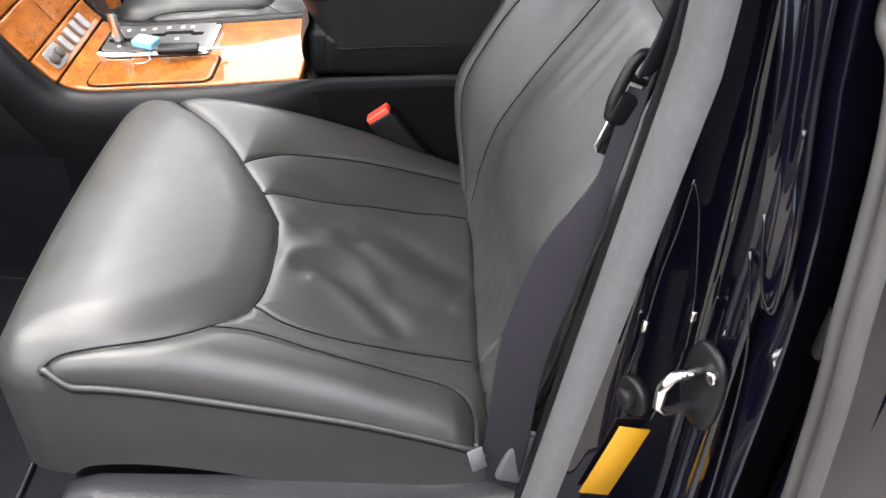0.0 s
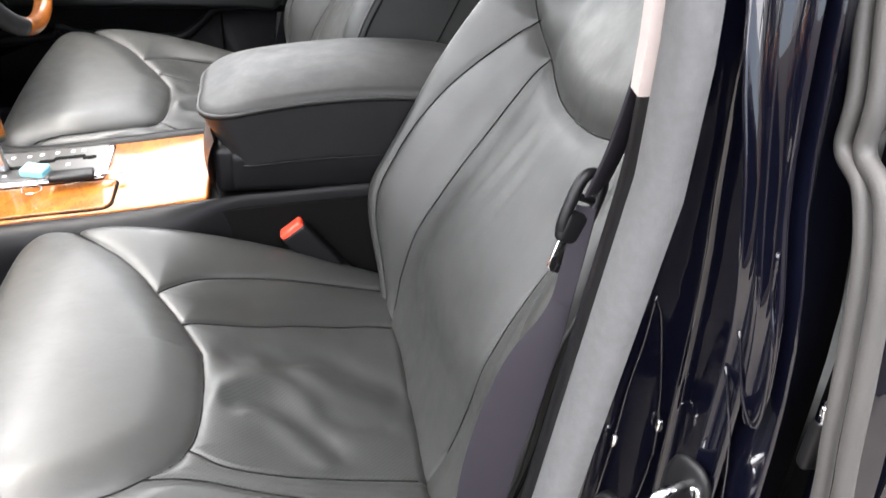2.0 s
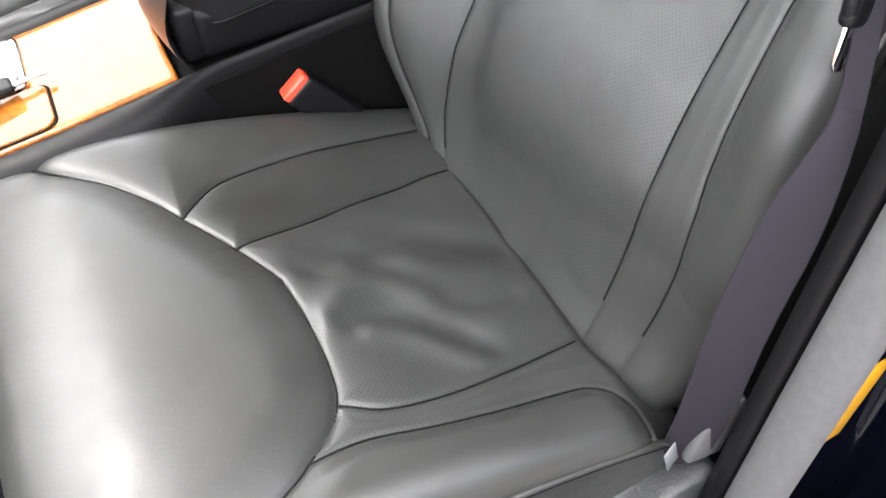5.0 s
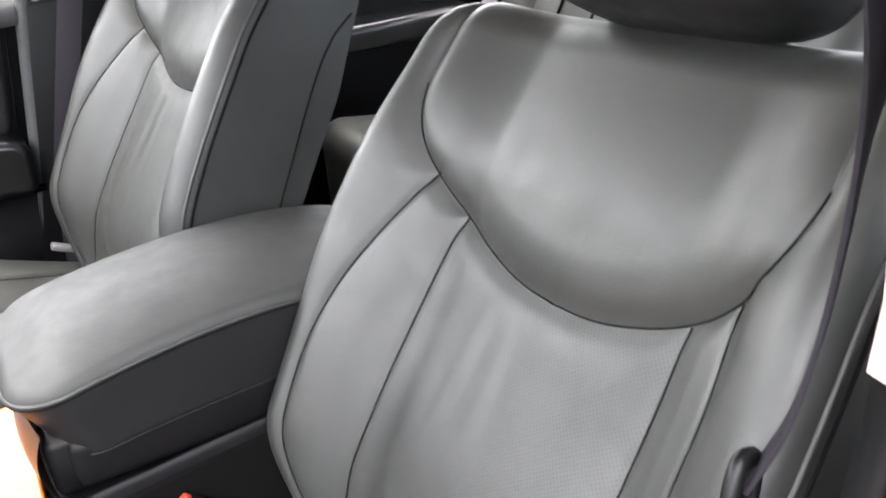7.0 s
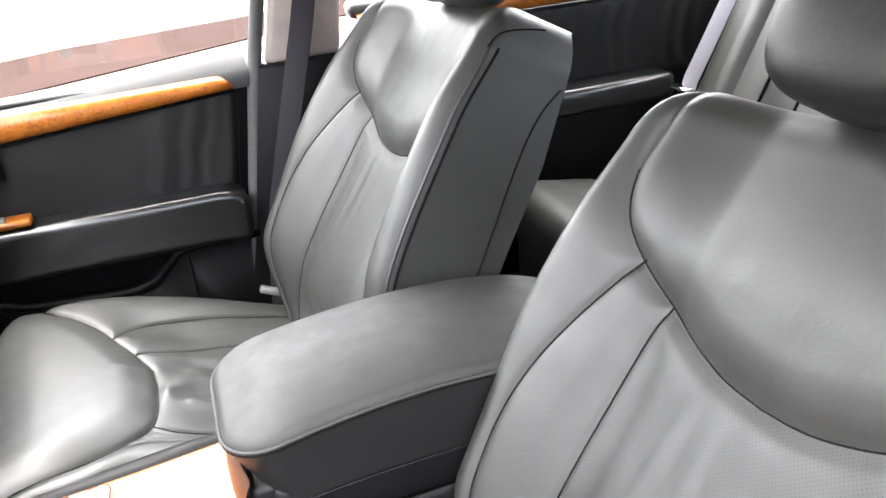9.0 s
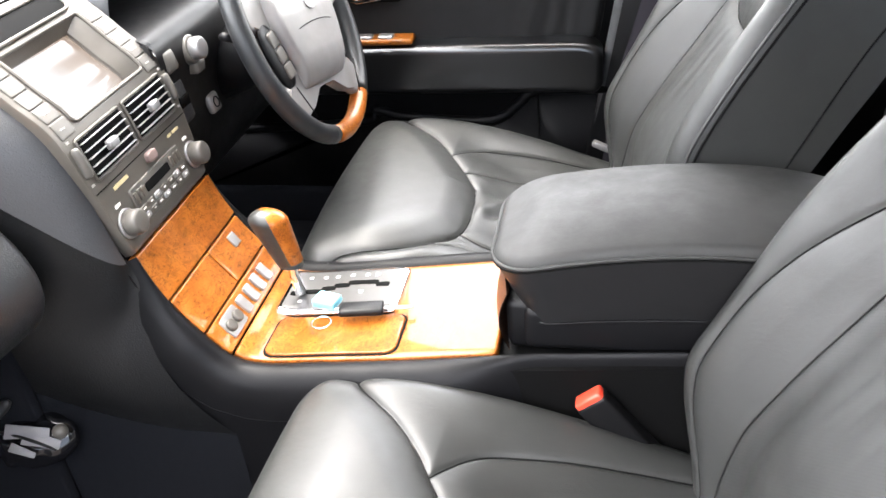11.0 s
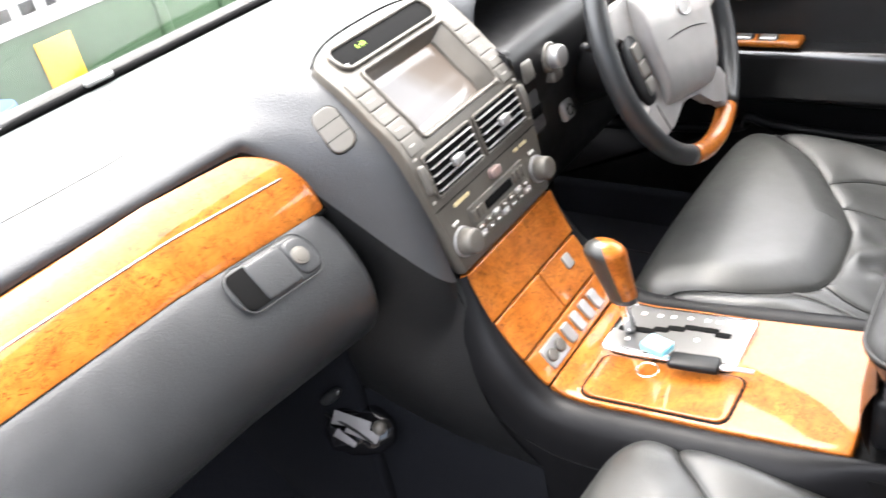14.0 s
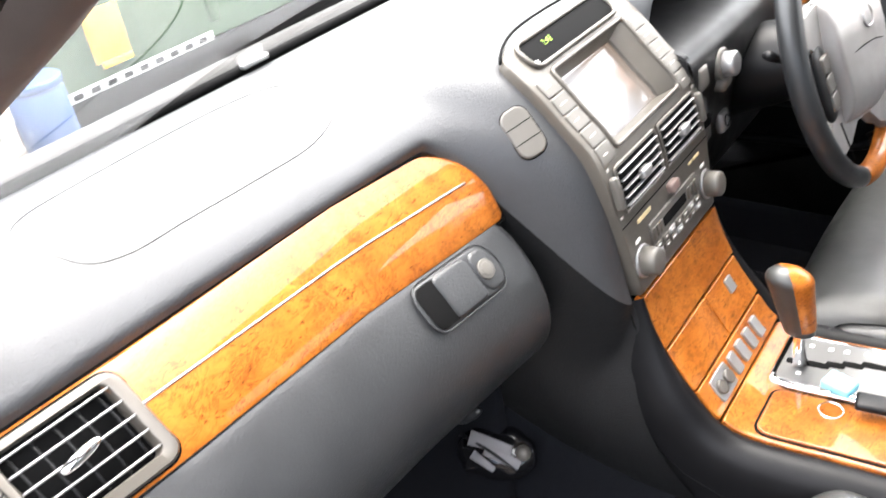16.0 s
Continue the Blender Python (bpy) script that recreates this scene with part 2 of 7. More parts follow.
def leather(name, color, rough=0.46, holes=False):
    m = material(name, color, rough, spec=0.55)
    n = Nodes(m)
    cloud = n.noise(9, 3)
    dark, light = [c * 0.86 for c in color], [c * 1.14 for c in color]
    col = n.ramp(cloud, (0.3, dark), (0.7, light))
    grain = n.cells(650, "DISTANCE_TO_EDGE")
    fine = n.noise(1400, 2)
    if holes:
        sep = n.t.nodes.new("ShaderNodeSeparateXYZ")
        n.link(n.scaled(1, 1, 1, (0, holes, 45)), sep.inputs[0])
        fr = [n.math("SUBTRACT", n.math("FRACT", n.math("MULTIPLY", sep.outputs[i], 300.0)), 0.5) for i in (0, 1)]
        r2 = n.math("ADD", n.math("MULTIPLY", fr[0], fr[0]), n.math("MULTIPLY", fr[1], fr[1]))
        hole = n.math("LESS_THAN", r2, 0.055)
        col = n.mix(hole, col, tuple(c * 0.45 for c in color))
    n.to(col, "Base Color")
    n.to(n.ramp(n.noise(30, 3), (0.3, rough - 0.06), (0.7, rough + 0.08)), "Roughness")
    first = n.bump(grain, 0.15, 0.0006)
    second = n.bump(fine, 0.08, 0.0004, first)
    n.bump(n.noise(1.0, 4, 0.6, vec=n.scaled(42, 70, 70), distort=1.6), 0.10, 0.0025, second)
    return m


def plastic(name, color, rough=0.5, grain=900, strength=0.15, spec=0.5):
    m = material(name, color, rough, spec=spec)
    n = Nodes(m)
    n.to(n.ramp(n.noise(14, 4), (0.3, [c * 0.88 for c in color]), (0.7, [c * 1.12 for c in color])), "Base Color")
    n.to(n.ramp(n.noise(40, 3), (0.3, rough - 0.05), (0.7, rough + 0.06)), "Roughness")
    fine = n.bump(n.cells(grain), strength, 0.0006)
    if strength >= 0.3:
        n.bump(n.noise(170, 4, 0.62, distort=1.8), 0.34, 0.0012, fine)
    return m


def burl(name):
    m = material(name, (0.5, 0.18, 0.03), 0.42, coat=0.50, coat_rough=0.03, spec=0.12)
    n = Nodes(m)
    warp = n.noise(16, 5, 0.65, distort=1.2)
    streak = n.noise(1.0, 6, 0.7, vec=n.scaled(60, 25, 60), distort=1.8)
    base = n.ramp(warp, (0.28, (0.25, 0.068, 0.009)), (0.5, (0.345, 0.105, 0.013)), (0.75, (0.41, 0.142, 0.022)))
    fleck = n.ramp(n.noise(1.0, 4, 0.7, vec=n.scaled(150, 95, 190), distort=1.6), (0.34, 0.0), (0.42, 1.0))
    veins = n.ramp(streak, (0.36, 0.25), (0.52, 1.0))
    col = n.mix(0.42, base, veins, "MULTIPLY")
    col = n.mix(0.70, col, fleck, "MULTIPLY")
    curl = n.math("ABSOLUTE", n.math("SUBTRACT", n.noise(48, 5, 0.72, distort=2.6), 0.5))
    patch = n.ramp(n.noise(22, 2), (0.42, 0.0), (0.56, 1.0))
    col = n.mix(n.math("MULTIPLY", n.ramp(curl, (0.0, 1.0), (0.034, 0.0)), n.math("MULTIPLY", patch, 0.80)), col, (0.10, 0.022, 0.004))
    n.to(col, "Base Color")
    return m


LEATHER = leather("leather_grey", (0.0244, 0.0251, 0.0238), 0.43)
# Lighter than the back's leather, to paint in light the cushion centre lacks.
LEATHER_HOLES_LIT = leather("leather_perforated_lit", (0.032, 0.033, 0.0318), 0.46, holes=0.01)
LEATHER_BACK = leather("leather_perforated_back", (0.024, 0.0248, 0.0238), 0.50, holes=61)
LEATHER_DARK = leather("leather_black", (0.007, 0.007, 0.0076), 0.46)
THREAD = material("thread", (0.006, 0.006, 0.006), 0.9, spec=0.1)
PAD = plastic("dash_plastic_grey", (0.031, 0.032, 0.034), 0.44, 420, 0.30, 0.6)
PAD_DARK = plastic("plastic_black", (0.0045, 0.0045, 0.005), 0.40, spec=0.22)
CONSOLE = plastic("console_plastic", (0.0050, 0.0050, 0.0056), 0.44, spec=0.15)
BEZEL = plastic("bezel_champagne", (0.100, 0.090, 0.077), 0.38, 1500, 0.05)
BEZEL.node_tree.nodes["Principled BSDF"].inputs["Metallic"].default_value = 0.35
BUTTON = plastic("button_plastic", (0.086, 0.079, 0.069), 0.45, 1500, 0.05)
SILVER = material("silver_satin", (0.32, 0.315, 0.31), 0.34, 0.6)
CHROME = material("chrome", (0.85, 0.85, 0.86), 0.07, 1.0)
WOOD = burl("burl_wood")
BLACK = material("gap_black", (0.003, 0.003, 0.003), 0.8, spec=0.08)
HAZARD = material("hazard_grey_pink", (0.19, 0.135, 0.12), 0.4)
RED = material("red_button", (0.75, 0.06, 0.03), 0.35)
WHITE = material("print_white", (0.75, 0.74, 0.70), 0.5)
PALE_TAG = material("label_white", (0.10, 0.106, 0.11), 0.55)
PRINT = material("print_grey", (0.34, 0.32, 0.29), 0.5)
GOLD = material("print_gold", (0.55, 0.46, 0.26), 0.4)
# Pillar beige darkened: the backlit passenger rail's shade is put in the colour.
BEIGE_SHADED = plastic("pillar_beige_shaded", (0.06, 0.05, 0.048), 0.6, 1200, 0.1)
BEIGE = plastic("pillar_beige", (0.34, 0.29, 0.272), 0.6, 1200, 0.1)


def pane_glass():
    """Thin clear glass: see-through, with the gloss that its angle gives."""
    m = bpy.data.materials.new("glass")
    m.use_nodes = True
    t = m.node_tree
    t.nodes.clear()
    out, mix = t.nodes.new("ShaderNodeOutputMaterial"), t.nodes.new("ShaderNodeMixShader")
    clear, gloss, edge = t.nodes.new("ShaderNodeBsdfTransparent"), t.nodes.new("ShaderNodeBsdfGlossy"), t.nodes.new("ShaderNodeLayerWeight")
    clear.inputs["Color"].default_value = (0.95, 0.97, 0.965, 1)
    gloss.inputs["Roughness"].default_value = 0.01
    steep, share = t.nodes.new("ShaderNodeMath"), t.nodes.new("ShaderNodeMath")
    steep.operation, share.operation = "POWER", "MULTIPLY_ADD"
    steep.inputs[1].default_value, share.inputs[1].default_value, share.inputs[2].default_value = 5.0, 0.90, 0.07
    t.links.new(edge.outputs["Facing"], steep.inputs[0])
    t.links.new(steep.outputs[0], share.inputs[0])
    t.links.new(share.outputs[0], mix.inputs[0])
    t.links.new(clear.outputs[0], mix.inputs[1])
    t.links.new(gloss.outputs[0], mix.inputs[2])
    t.links.new(mix.outputs[0], out.inputs["Surface"])
    return m


GLASS = pane_glass()


def carpet():
    m = material("carpet_navy", (0.010, 0.011, 0.014), 0.95, spec=0.15)
    n = Nodes(m)
    n.to(n.ramp(n.noise(500, 3), (0.3, (0.0025, 0.003, 0.0045)), (0.7, (0.008, 0.009, 0.012))), "Base Color")
    n.bump(n.noise(900, 2), 0.6, 0.003)
    return m


def webbing():
    m = material("belt_webbing", (0.026, 0.023, 0.030), 0.8, spec=0.15)
    n = Nodes(m)
    sep = n.t.nodes.new("ShaderNodeSeparateXYZ")
    n.link(n.co, sep.inputs[0])
    line = n.math("FRACT", n.math("MULTIPLY", sep.outputs[0], 620.0))
    n.to(n.mix(line, (0.0138, 0.0122, 0.0160), (0.0162, 0.0144, 0.0186)), "Base Color")
    n.bump(line, 0.15, 0.0005)
    return m


def paint():
    m = material("paint_blue_black", (0.0018, 0.002, 0.0048), 0.25, coat=1.0, coat_rough=0.03, spec=0.05)
    m.node_tree.nodes["Principled BSDF"].inputs["Coat IOR"].default_value = 1.5
    n = Nodes(m)
    n.to(n.ramp(n.noise(6, 4), (0.3, 0.12), (0.7, 0.24)), "Roughness")
    return m


def rubber():
    m = material("seal_grey", (0.07, 0.07, 0.07), 0.75)
    n = Nodes(m)
    n.to(n.ramp(n.noise(120, 5), (0.3, (0.056, 0.057, 0.058)), (0.7, (0.072, 0.072, 0.074))), "Base Color")
    n.bump(n.noise(700, 3), 0.35, 0.0012)
    return m


CARPET, WEBBING, PAINT, SEAL = carpet(), webbing(), paint(), rubber()
EDGE_RUBBER = plastic("edge_rubber", (0.033, 0.0315, 0.030), 0.6, 700, 0.2, 0.4)
DOOR_LOW = plastic("door_plastic_low", (0.0045, 0.0045, 0.005), 0.5, spec=0.12)
DOOR_PAD = material("door_pad_gloss", (0.006, 0.006, 0.0065), 0.30, coat=1.0, coat_rough=0.14, spec=0.5)
# Dash plastic darkened for the lid, offsetting the light its face catches.
PAD_DIM = plastic("dash_plastic_dimmed", (0.021, 0.022, 0.0232), 0.42, 420, 0.30, 0.5)
WING = plastic("wing_plastic", (0.0058, 0.0060, 0.0064), 0.46, 420, 0.30, 0.30)
DOOR_LEATHER = leather("door_leather_black", (0.0085, 0.0085, 0.009), 0.50)
DOOR_LEATHER.node_tree.nodes["Principled BSDF"].inputs["Specular IOR Level"].default_value = 0.34
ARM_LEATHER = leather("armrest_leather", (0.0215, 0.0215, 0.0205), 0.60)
ARM_LEATHER.node_tree.nodes["Principled BSDF"].inputs["Specular IOR Level"].default_value = 0.45
LEATHER_DARK.node_tree.nodes["Principled BSDF"].inputs["Specular IOR Level"].default_value = 0.36


def base(name, label, category, at, group="", kind=""):
    """An empty that stands at the foot of a thing and carries its parts."""
    ob = thing(name, label, category, group, kind)
    ob.location = at
    ob.empty_display_size = 0.05
    return ob


def part(name, me, material, parent, label=""):
    if isinstance(me, bmesh.types.BMesh):
        me = bm_mesh(name, me)
    if not me.materials:
        me.materials.append(material)
    ob = new(name, me)
    ob.parent = parent
    if parent.parent is None:
        ob.matrix_parent_inverse = Matrix.Translation(-parent.location)
    if label:
        ob["label"] = label
    return ob


def smooth(x, a, b):
    t = np.clip((x - a) / (b - a), 0, 1)
    return t * t * (3 - 2 * t)


def far_from(line, A, B):
    """Distance of every (A, B) from a line of points."""
    d = np.full(A.shape, 9.0)
    for p, q in zip(line[:-1], line[1:]):
        v = q - p
        t = np.clip(((A - p[0]) * v[0] + (B - p[1]) * v[1]) / max(v @ v, 1e-12), 0, 1)
        d = np.minimum(d, np.hypot(A - p[0] - t * v[0], B - p[1] - t * v[1]))
    return d


# ---- ground and what stands round the car ----
def surface(name, c1, c2, scale, rough=0.85, bumpy=0.3, spec=0.5):
    m = material(name, c1, rough, spec=spec)
    n = Nodes(m)
    n.to(n.ramp(n.noise(scale, 6, 0.7), (0.3, c1), (0.7, c2)), "Base Color")
    n.bump(n.noise(scale * 12, 4), bumpy, 0.01)
    return m


ASPHALT = surface("asphalt", (0.13, 0.118, 0.107), (0.20, 0.184, 0.168), 1.5)
GREEN = surface("green_paint", (0.048, 0.098, 0.050), (0.080, 0.148, 0.078), 0.8, 0.5, 0.05)
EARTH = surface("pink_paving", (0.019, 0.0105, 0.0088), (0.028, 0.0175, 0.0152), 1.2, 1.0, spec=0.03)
BROWN = surface("brown_boards", (0.034, 0.024, 0.015), (0.072, 0.052, 0.032), 2.0)
KERB = surface("kerb_concrete", (0.06, 0.06, 0.057), (0.12, 0.115, 0.105), 4.0)
BLUE = surface("blue_plastic", (0.04, 0.09, 0.23), (0.075, 0.15, 0.33), 1.0, 0.5, 0.05)
YELLOW = surface("yellow_board", (0.55, 0.30, 0.008), (0.65, 0.40, 0.02), 3.0, 0.5, 0.05)
PALE = surface("white_board", (0.45, 0.45, 0.44), (0.55, 0.55, 0.53), 2.0, 0.5, 0.05)
LEAF = surface("leaf", (0.06, 0.10, 0.02), (0.22, 0.26, 0.06), 6.0)

g = prism([(-60, -60), (60, -60), (60, 60), (-60, 60)], -0.3, "z", 0.0)
thing("ground", "pale worn asphalt yard under the car", "ground", kind="structure", me=bm_mesh("ground", g, False), mat=ASPHALT)

# ---- line of the centre console: from behind the armrest, along the wooden tray and up the stack ----
CONTROL = [(0.50, 0.625), (0.25, 0.618), (0.10, 0.608), (0.02, 0.602), (-0.06, 0.593), (-0.13, 0.585), (-0.22, 0.577), (-0.298, 0.571), (-0.338, 0.582),
           (-0.366, 0.611), (-0.404, 0.664), (-0.432, 0.730), (-0.453, 0.822), (-0.474, 0.893), (-0.510, 0.933), (-0.545, 0.968),
           (-0.585, 0.995), (-0.640, 1.012)]
LINE = spline(CONTROL, 16)
RUN = np.concatenate([[0], np.cumsum(np.hypot(*np.diff(LINE, axis=0).T))])
S = [RUN[16 * i] for i in range(len(CONTROL))]


def s_at_x(x):
    return float(np.interp(-x, -LINE[:, 0], RUN))


def s_at_z(z):
    k = 16 * 7
    return float(np.interp(z, LINE[k:, 1], RUN[k:]))


_D = np.gradient(LINE, axis=0)
_D /= np.linalg.norm(_D, axis=1)[:, None]
_D = np.stack([np.convolve(np.pad(_D[:, i], 6, mode="edge"), np.ones(13) / 13, "valid") for i in (0, 1)], 1)


def deck(s, y, n):
    """The place at run s along the console, across at y, n above its surface."""
    s = np.asarray(s, float)
    x, z = np.interp(s, RUN, LINE[:, 0]), np.interp(s, RUN, LINE[:, 1])
    tx, tz = np.interp(s, RUN, _D[:, 0]), np.interp(s, RUN, _D[:, 1])
    return x + tz * n, y + 0 * s, z - tx * n


def deck_pose(s, y, n=0.0):
    """A pose on the console: z out of the surface, y up its run, x across the car."""
    x, yy, z = (float(v) for v in deck(s, y, n))
    tx, tz = float(np.interp(s, RUN, _D[:, 0])), float(np.interp(s, RUN, _D[:, 1]))
    m = Matrix(((0, tx, tz, x), (1, 0, 0, yy), (0, tz, -tx, z), (0, 0, 0, 1)))
    return m


def pad_on_deck(s0, s1, y0, y1, n, corner=0.004, edge=0.002, depth=0.006, na=10, nb=6, dome=0.0):
    """A plate or key that follows the console's line."""
    def where(a, b, h):
        return deck(a, b, h + n)
    ca, cb = (s0 + s1) / 2, (y0 + y1) / 2
    ha, hb = (s1 - s0) / 2, (y1 - y0) / 2
    top = (lambda a, b: dome * (1 - 0.5 * ((a - ca) / ha) ** 2 - 0.5 * ((b - cb) / hb) ** 2)) if dome else None
    return pillow(s0, s1, y0, y1, corner, edge, depth, na, nb, where, top)


def frame_on_deck(s0, s1, y0, y1, n, r, corner=0.006):
    """A thin rim round a rectangle on the console."""
    pts = []
    for cs, cy, a0 in ((s1 - corner, y1 - corner, 0), (s0 + corner, y1 - corner, 90), (s0 + corner, y0 + corner, 180), (s1 - corner, y0 + corner, 270)):
        for k in range(5):
            w = radians(a0 + 22.5 * k)
            pts.append((cs + corner * math.cos(w), cy + corner * math.sin(w)))
    full = []
    for (a, b), (c, d) in zip(pts, pts[1:] + pts[:1]):
        k = max(1, int(math.hypot(c - a, d - b) / 0.012))
        full += [(a + (c - a) * i / k, b + (d - b) * i / k) for i in range(k)]
    return tube([tuple(float(v) for v in deck(a, b, n)) for a, b in full], r, 8, True, up=(0.3, 0.9, 0.2))


def under(line, floor_z, y0, y1, slim=False):
    """A solid between a line of (x, z) points and the floor, from y0 to y1."""
    def k(x):
        return math.copysign(0.0345 * float(smooth(np.array(x), -0.06, 0.06)) + 0.030 * float(smooth(np.array(-x), 0.40, 0.48)), y0) if slim else 0.0
    secs = [[(x, y0 - k(x), floor_z), (x, y0 - k(x), z), (x, y1 - k(x), z), (x, y1 - k(x), floor_z)] for x, z in line]
    me = loft(secs, True, True, 40)
    if y1 > y0:
        flip(me)
    return me


console = base("center_console", "dark grey centre console with burl wood tray and chrome shift gate", "car console", (-0.1, 0, 0.28))
# soft rolled shoulders on both sides
for sgn in (-1, 1):
    secs = []
    for s in np.linspace(S[0], S[11] + 0.0, 90):
        pts = []
        slim = (1 - 0.75 * float(smooth(deck(s, 0, 0)[0], -0.06, 0.06))) * (1 - 0.7 * float(smooth(np.array(s), S[9], S[11])))
        for yy, n in ((0.104, -0.004), (0.108, 0.0015), (0.116, 0.004), (0.126, 0.003), (0.136, -0.004), (0.143, -0.016), (0.147, -0.034), (0.149, -0.06), (0.150, -0.09)):
            pts.append(tuple(float(v) for v in deck(s, sgn * (0.104 + (yy - 0.104) * slim), n)))
        secs.append(pts)
    me = loft(secs)
    if sgn < 0:
        flip(me)
    part("shoulder", me, CONSOLE, console)
    part("side_panel", under([(float(a), float(b)) for a, _, b in (deck(s, 0, -0.06) for s in np.linspace(S[0], S[11], 40))] + [(-0.505, 0.738), (-0.53, 0.80), (-0.95, 0.80)], 0.27, sgn * 0.15, sgn * 0.13, True), CONSOLE, console)
part("core", under([(float(a), float(b)) for a, _, b in (deck(s, 0, -0.012 if s < S[12] else -0.034) for s in np.linspace(S[0], S[15], 60))] + [(-0.95, 0.95)], 0.27, -0.12, 0.12), BLACK, console)
s_end, s_bend = s_at_x(0.005), S[8]
part("wood_tray", pad_on_deck(s_end, s_bend - 0.001, -0.103, 0.103, 0.002, 0.006, 0.003, 0.012, 40, 24), WOOD, console, "glossy orange burl wood tray panel")
s_a, s_b = s_at_x(-0.125), s_at_x(-0.303)
part("ashtray_gap", pad_on_deck(s_a - 0.003, s_b + 0.003, -0.098, -0.013, 0.003, 0.016, 0.0008, 0.002, 60, 30), BLACK, console)
part("ashtray_lid", pad_on_deck(s_a, s_b, -0.095, -0.016, 0.0052, 0.014, 0.0015, 0.003, 60, 30), WOOD, console, "burl wood lid with a dark gap round it")
s_a, s_b = s_at_x(-0.14), s_at_x(-0.318)
GATE_GREY = material("gate_grey", (0.13, 0.128, 0.125), 0.36, 0.7)
gate = part("shift_gate", pad_on_deck(s_a, s_b, -0.012, 0.092, 0.010, 0.010, 0.005, 0.009, 24, 14), CHROME, console, "chrome frame of the gear selector")
part("gate_plate", pad_on_deck(s_a + 0.008, s_b - 0.008, -0.004, 0.084, 0.0118, 0.006, 0.001, 0.003, 24, 14), GATE_GREY, gate, "brushed grey gear selector plate")
slot = [(-0.295, 0.030, 0.022), (-0.272, 0.034, 0.034), (-0.250, 0.040, 0.022), (-0.232, 0.046, 0.024), (-0.212, 0.052, 0.024), (-0.192, 0.052, 0.026), (-0.172, 0.046, 0.020)]
for x, y, ln in slot:
    part("slot", pad_on_deck(s_at_x(x + ln / 2), s_at_x(x - ln / 2), y - 0.005, y + 0.005, 0.0128, 0.003, 0.0004, 0.0012, 4, 3), BLACK, gate)
for k, (x, y) in enumerate(((-0.285, 0.068), (-0.262, 0.068), (-0.244, 0.069), (-0.222, 0.071), (-0.200, 0.071), (-0.185, 0.071), (-0.285, 0.012), (-0.200, 0.030))):
    part("mark", pad_on_deck(s_at_x(x + 0.003), s_at_x(x - 0.003), y - 0.003, y + 0.003, 0.0125, 0.001, 0.0003, 0.0008, 3, 3), WHITE, gate)

# wooden fronts under the radio
def fascia(name, s0, s1, y0, y1, label=""):
    return part(name, pad_on_deck(s0 + 0.0012, s1 - 0.0012, y0 + 0.0008, y1 - 0.0008, 0.004, 0.003, 0.002, 0.012, 16, 14), WOOD, console, label)


fascia("button_panel", S[8], S[9] + 0.004, -0.106, 0.106)
row = fascia("storage_door", S[9] + 0.004, S[10], -0.108, 0.006)
row2 = fascia("storage_door", S[9] + 0.004, S[10], 0.006, 0.108)
fascia("upper_door", S[10], S[11], -0.110, 0.110)
part("socket_button", pad_on_deck(S[9] + 0.035, S[9] + 0.055, 0.055, 0.072, 0.007, 0.002, 0.001, 0.004, 4, 4), SILVER, row2)
mid = (S[8] + S[9] + 0.004) / 2
for y in (-0.022, 0.004, 0.030, 0.056):
    part("seat_heat_button", pad_on_deck(mid - 0.014, mid + 0.014, y - 0.008, y + 0.008, 0.0085, 0.003, 0.0015, 0.005, 5, 4), SILVER, console)
part("dial_plate", pad_on_deck(mid - 0.016, mid + 0.016, -0.082, -0.038, 0.0065, 0.004, 0.001, 0.003, 6, 6), SILVER, console)
for y in (-0.071, -0.050):
    part("seat_dial", disc(0.0085, 0.006, 20, 0.002, at=deck_pose(mid, y, 0.006)), BUTTON, console)

# ---- centre stack ----
stack = base("center_stack", "champagne grey centre stack with screen, vents and radio", "car stereo", (-0.47, 0, 0.74))


def stack_half(s):
    return 0.111 + 0.016 * smooth(s, S[11], S[13])


def arch(s, b):
    """The bezel's top is an arch: its run shortens towards both sides."""
    return s - 0.45 * np.maximum(s - S[15], 0) * np.abs(b) ** 3


z0, z1 = S[13] + 0.002, S[15] - 0.001
bezel = pillow(S[11] + 0.001, S[16] + 0.015, -1, 1, 0.05, 0.008, 0.03, 90, 60, lambda a, b, n: deck(arch(a, b), b * stack_half(a), n + 0.006), panel=lambda a, b: ((a > z0) & (a < z1) & (b * 0.127 > -0.081) & (b * 0.127 < 0.083)).astype(int))
part("bezel", bezel[0], BEZEL, stack, "champagne grey satin plastic bezel")
# screen
def recess_ring(n, left, right, low, high):
    """A rectangle round the screen at depth n, drawn in on each side."""
    s0, s1, y0, y1 = z0 + low, z1 - high, -0.082 + left, 0.084 - right
    pts = [(s0 + (s1 - s0) * k, y0) for k in np.linspace(0, 1, 12)] + [(s1, y0 + (y1 - y0) * k) for k in np.linspace(0, 1, 8)]
    pts += [(s1 + (s0 - s1) * k, y1) for k in np.linspace(0, 1, 12)] + [(s0, y1 + (y0 - y1) * k) for k in np.linspace(0, 1, 8)]
    return [tuple(float(v) for v in deck(a, b, n)) for a, b in pts]


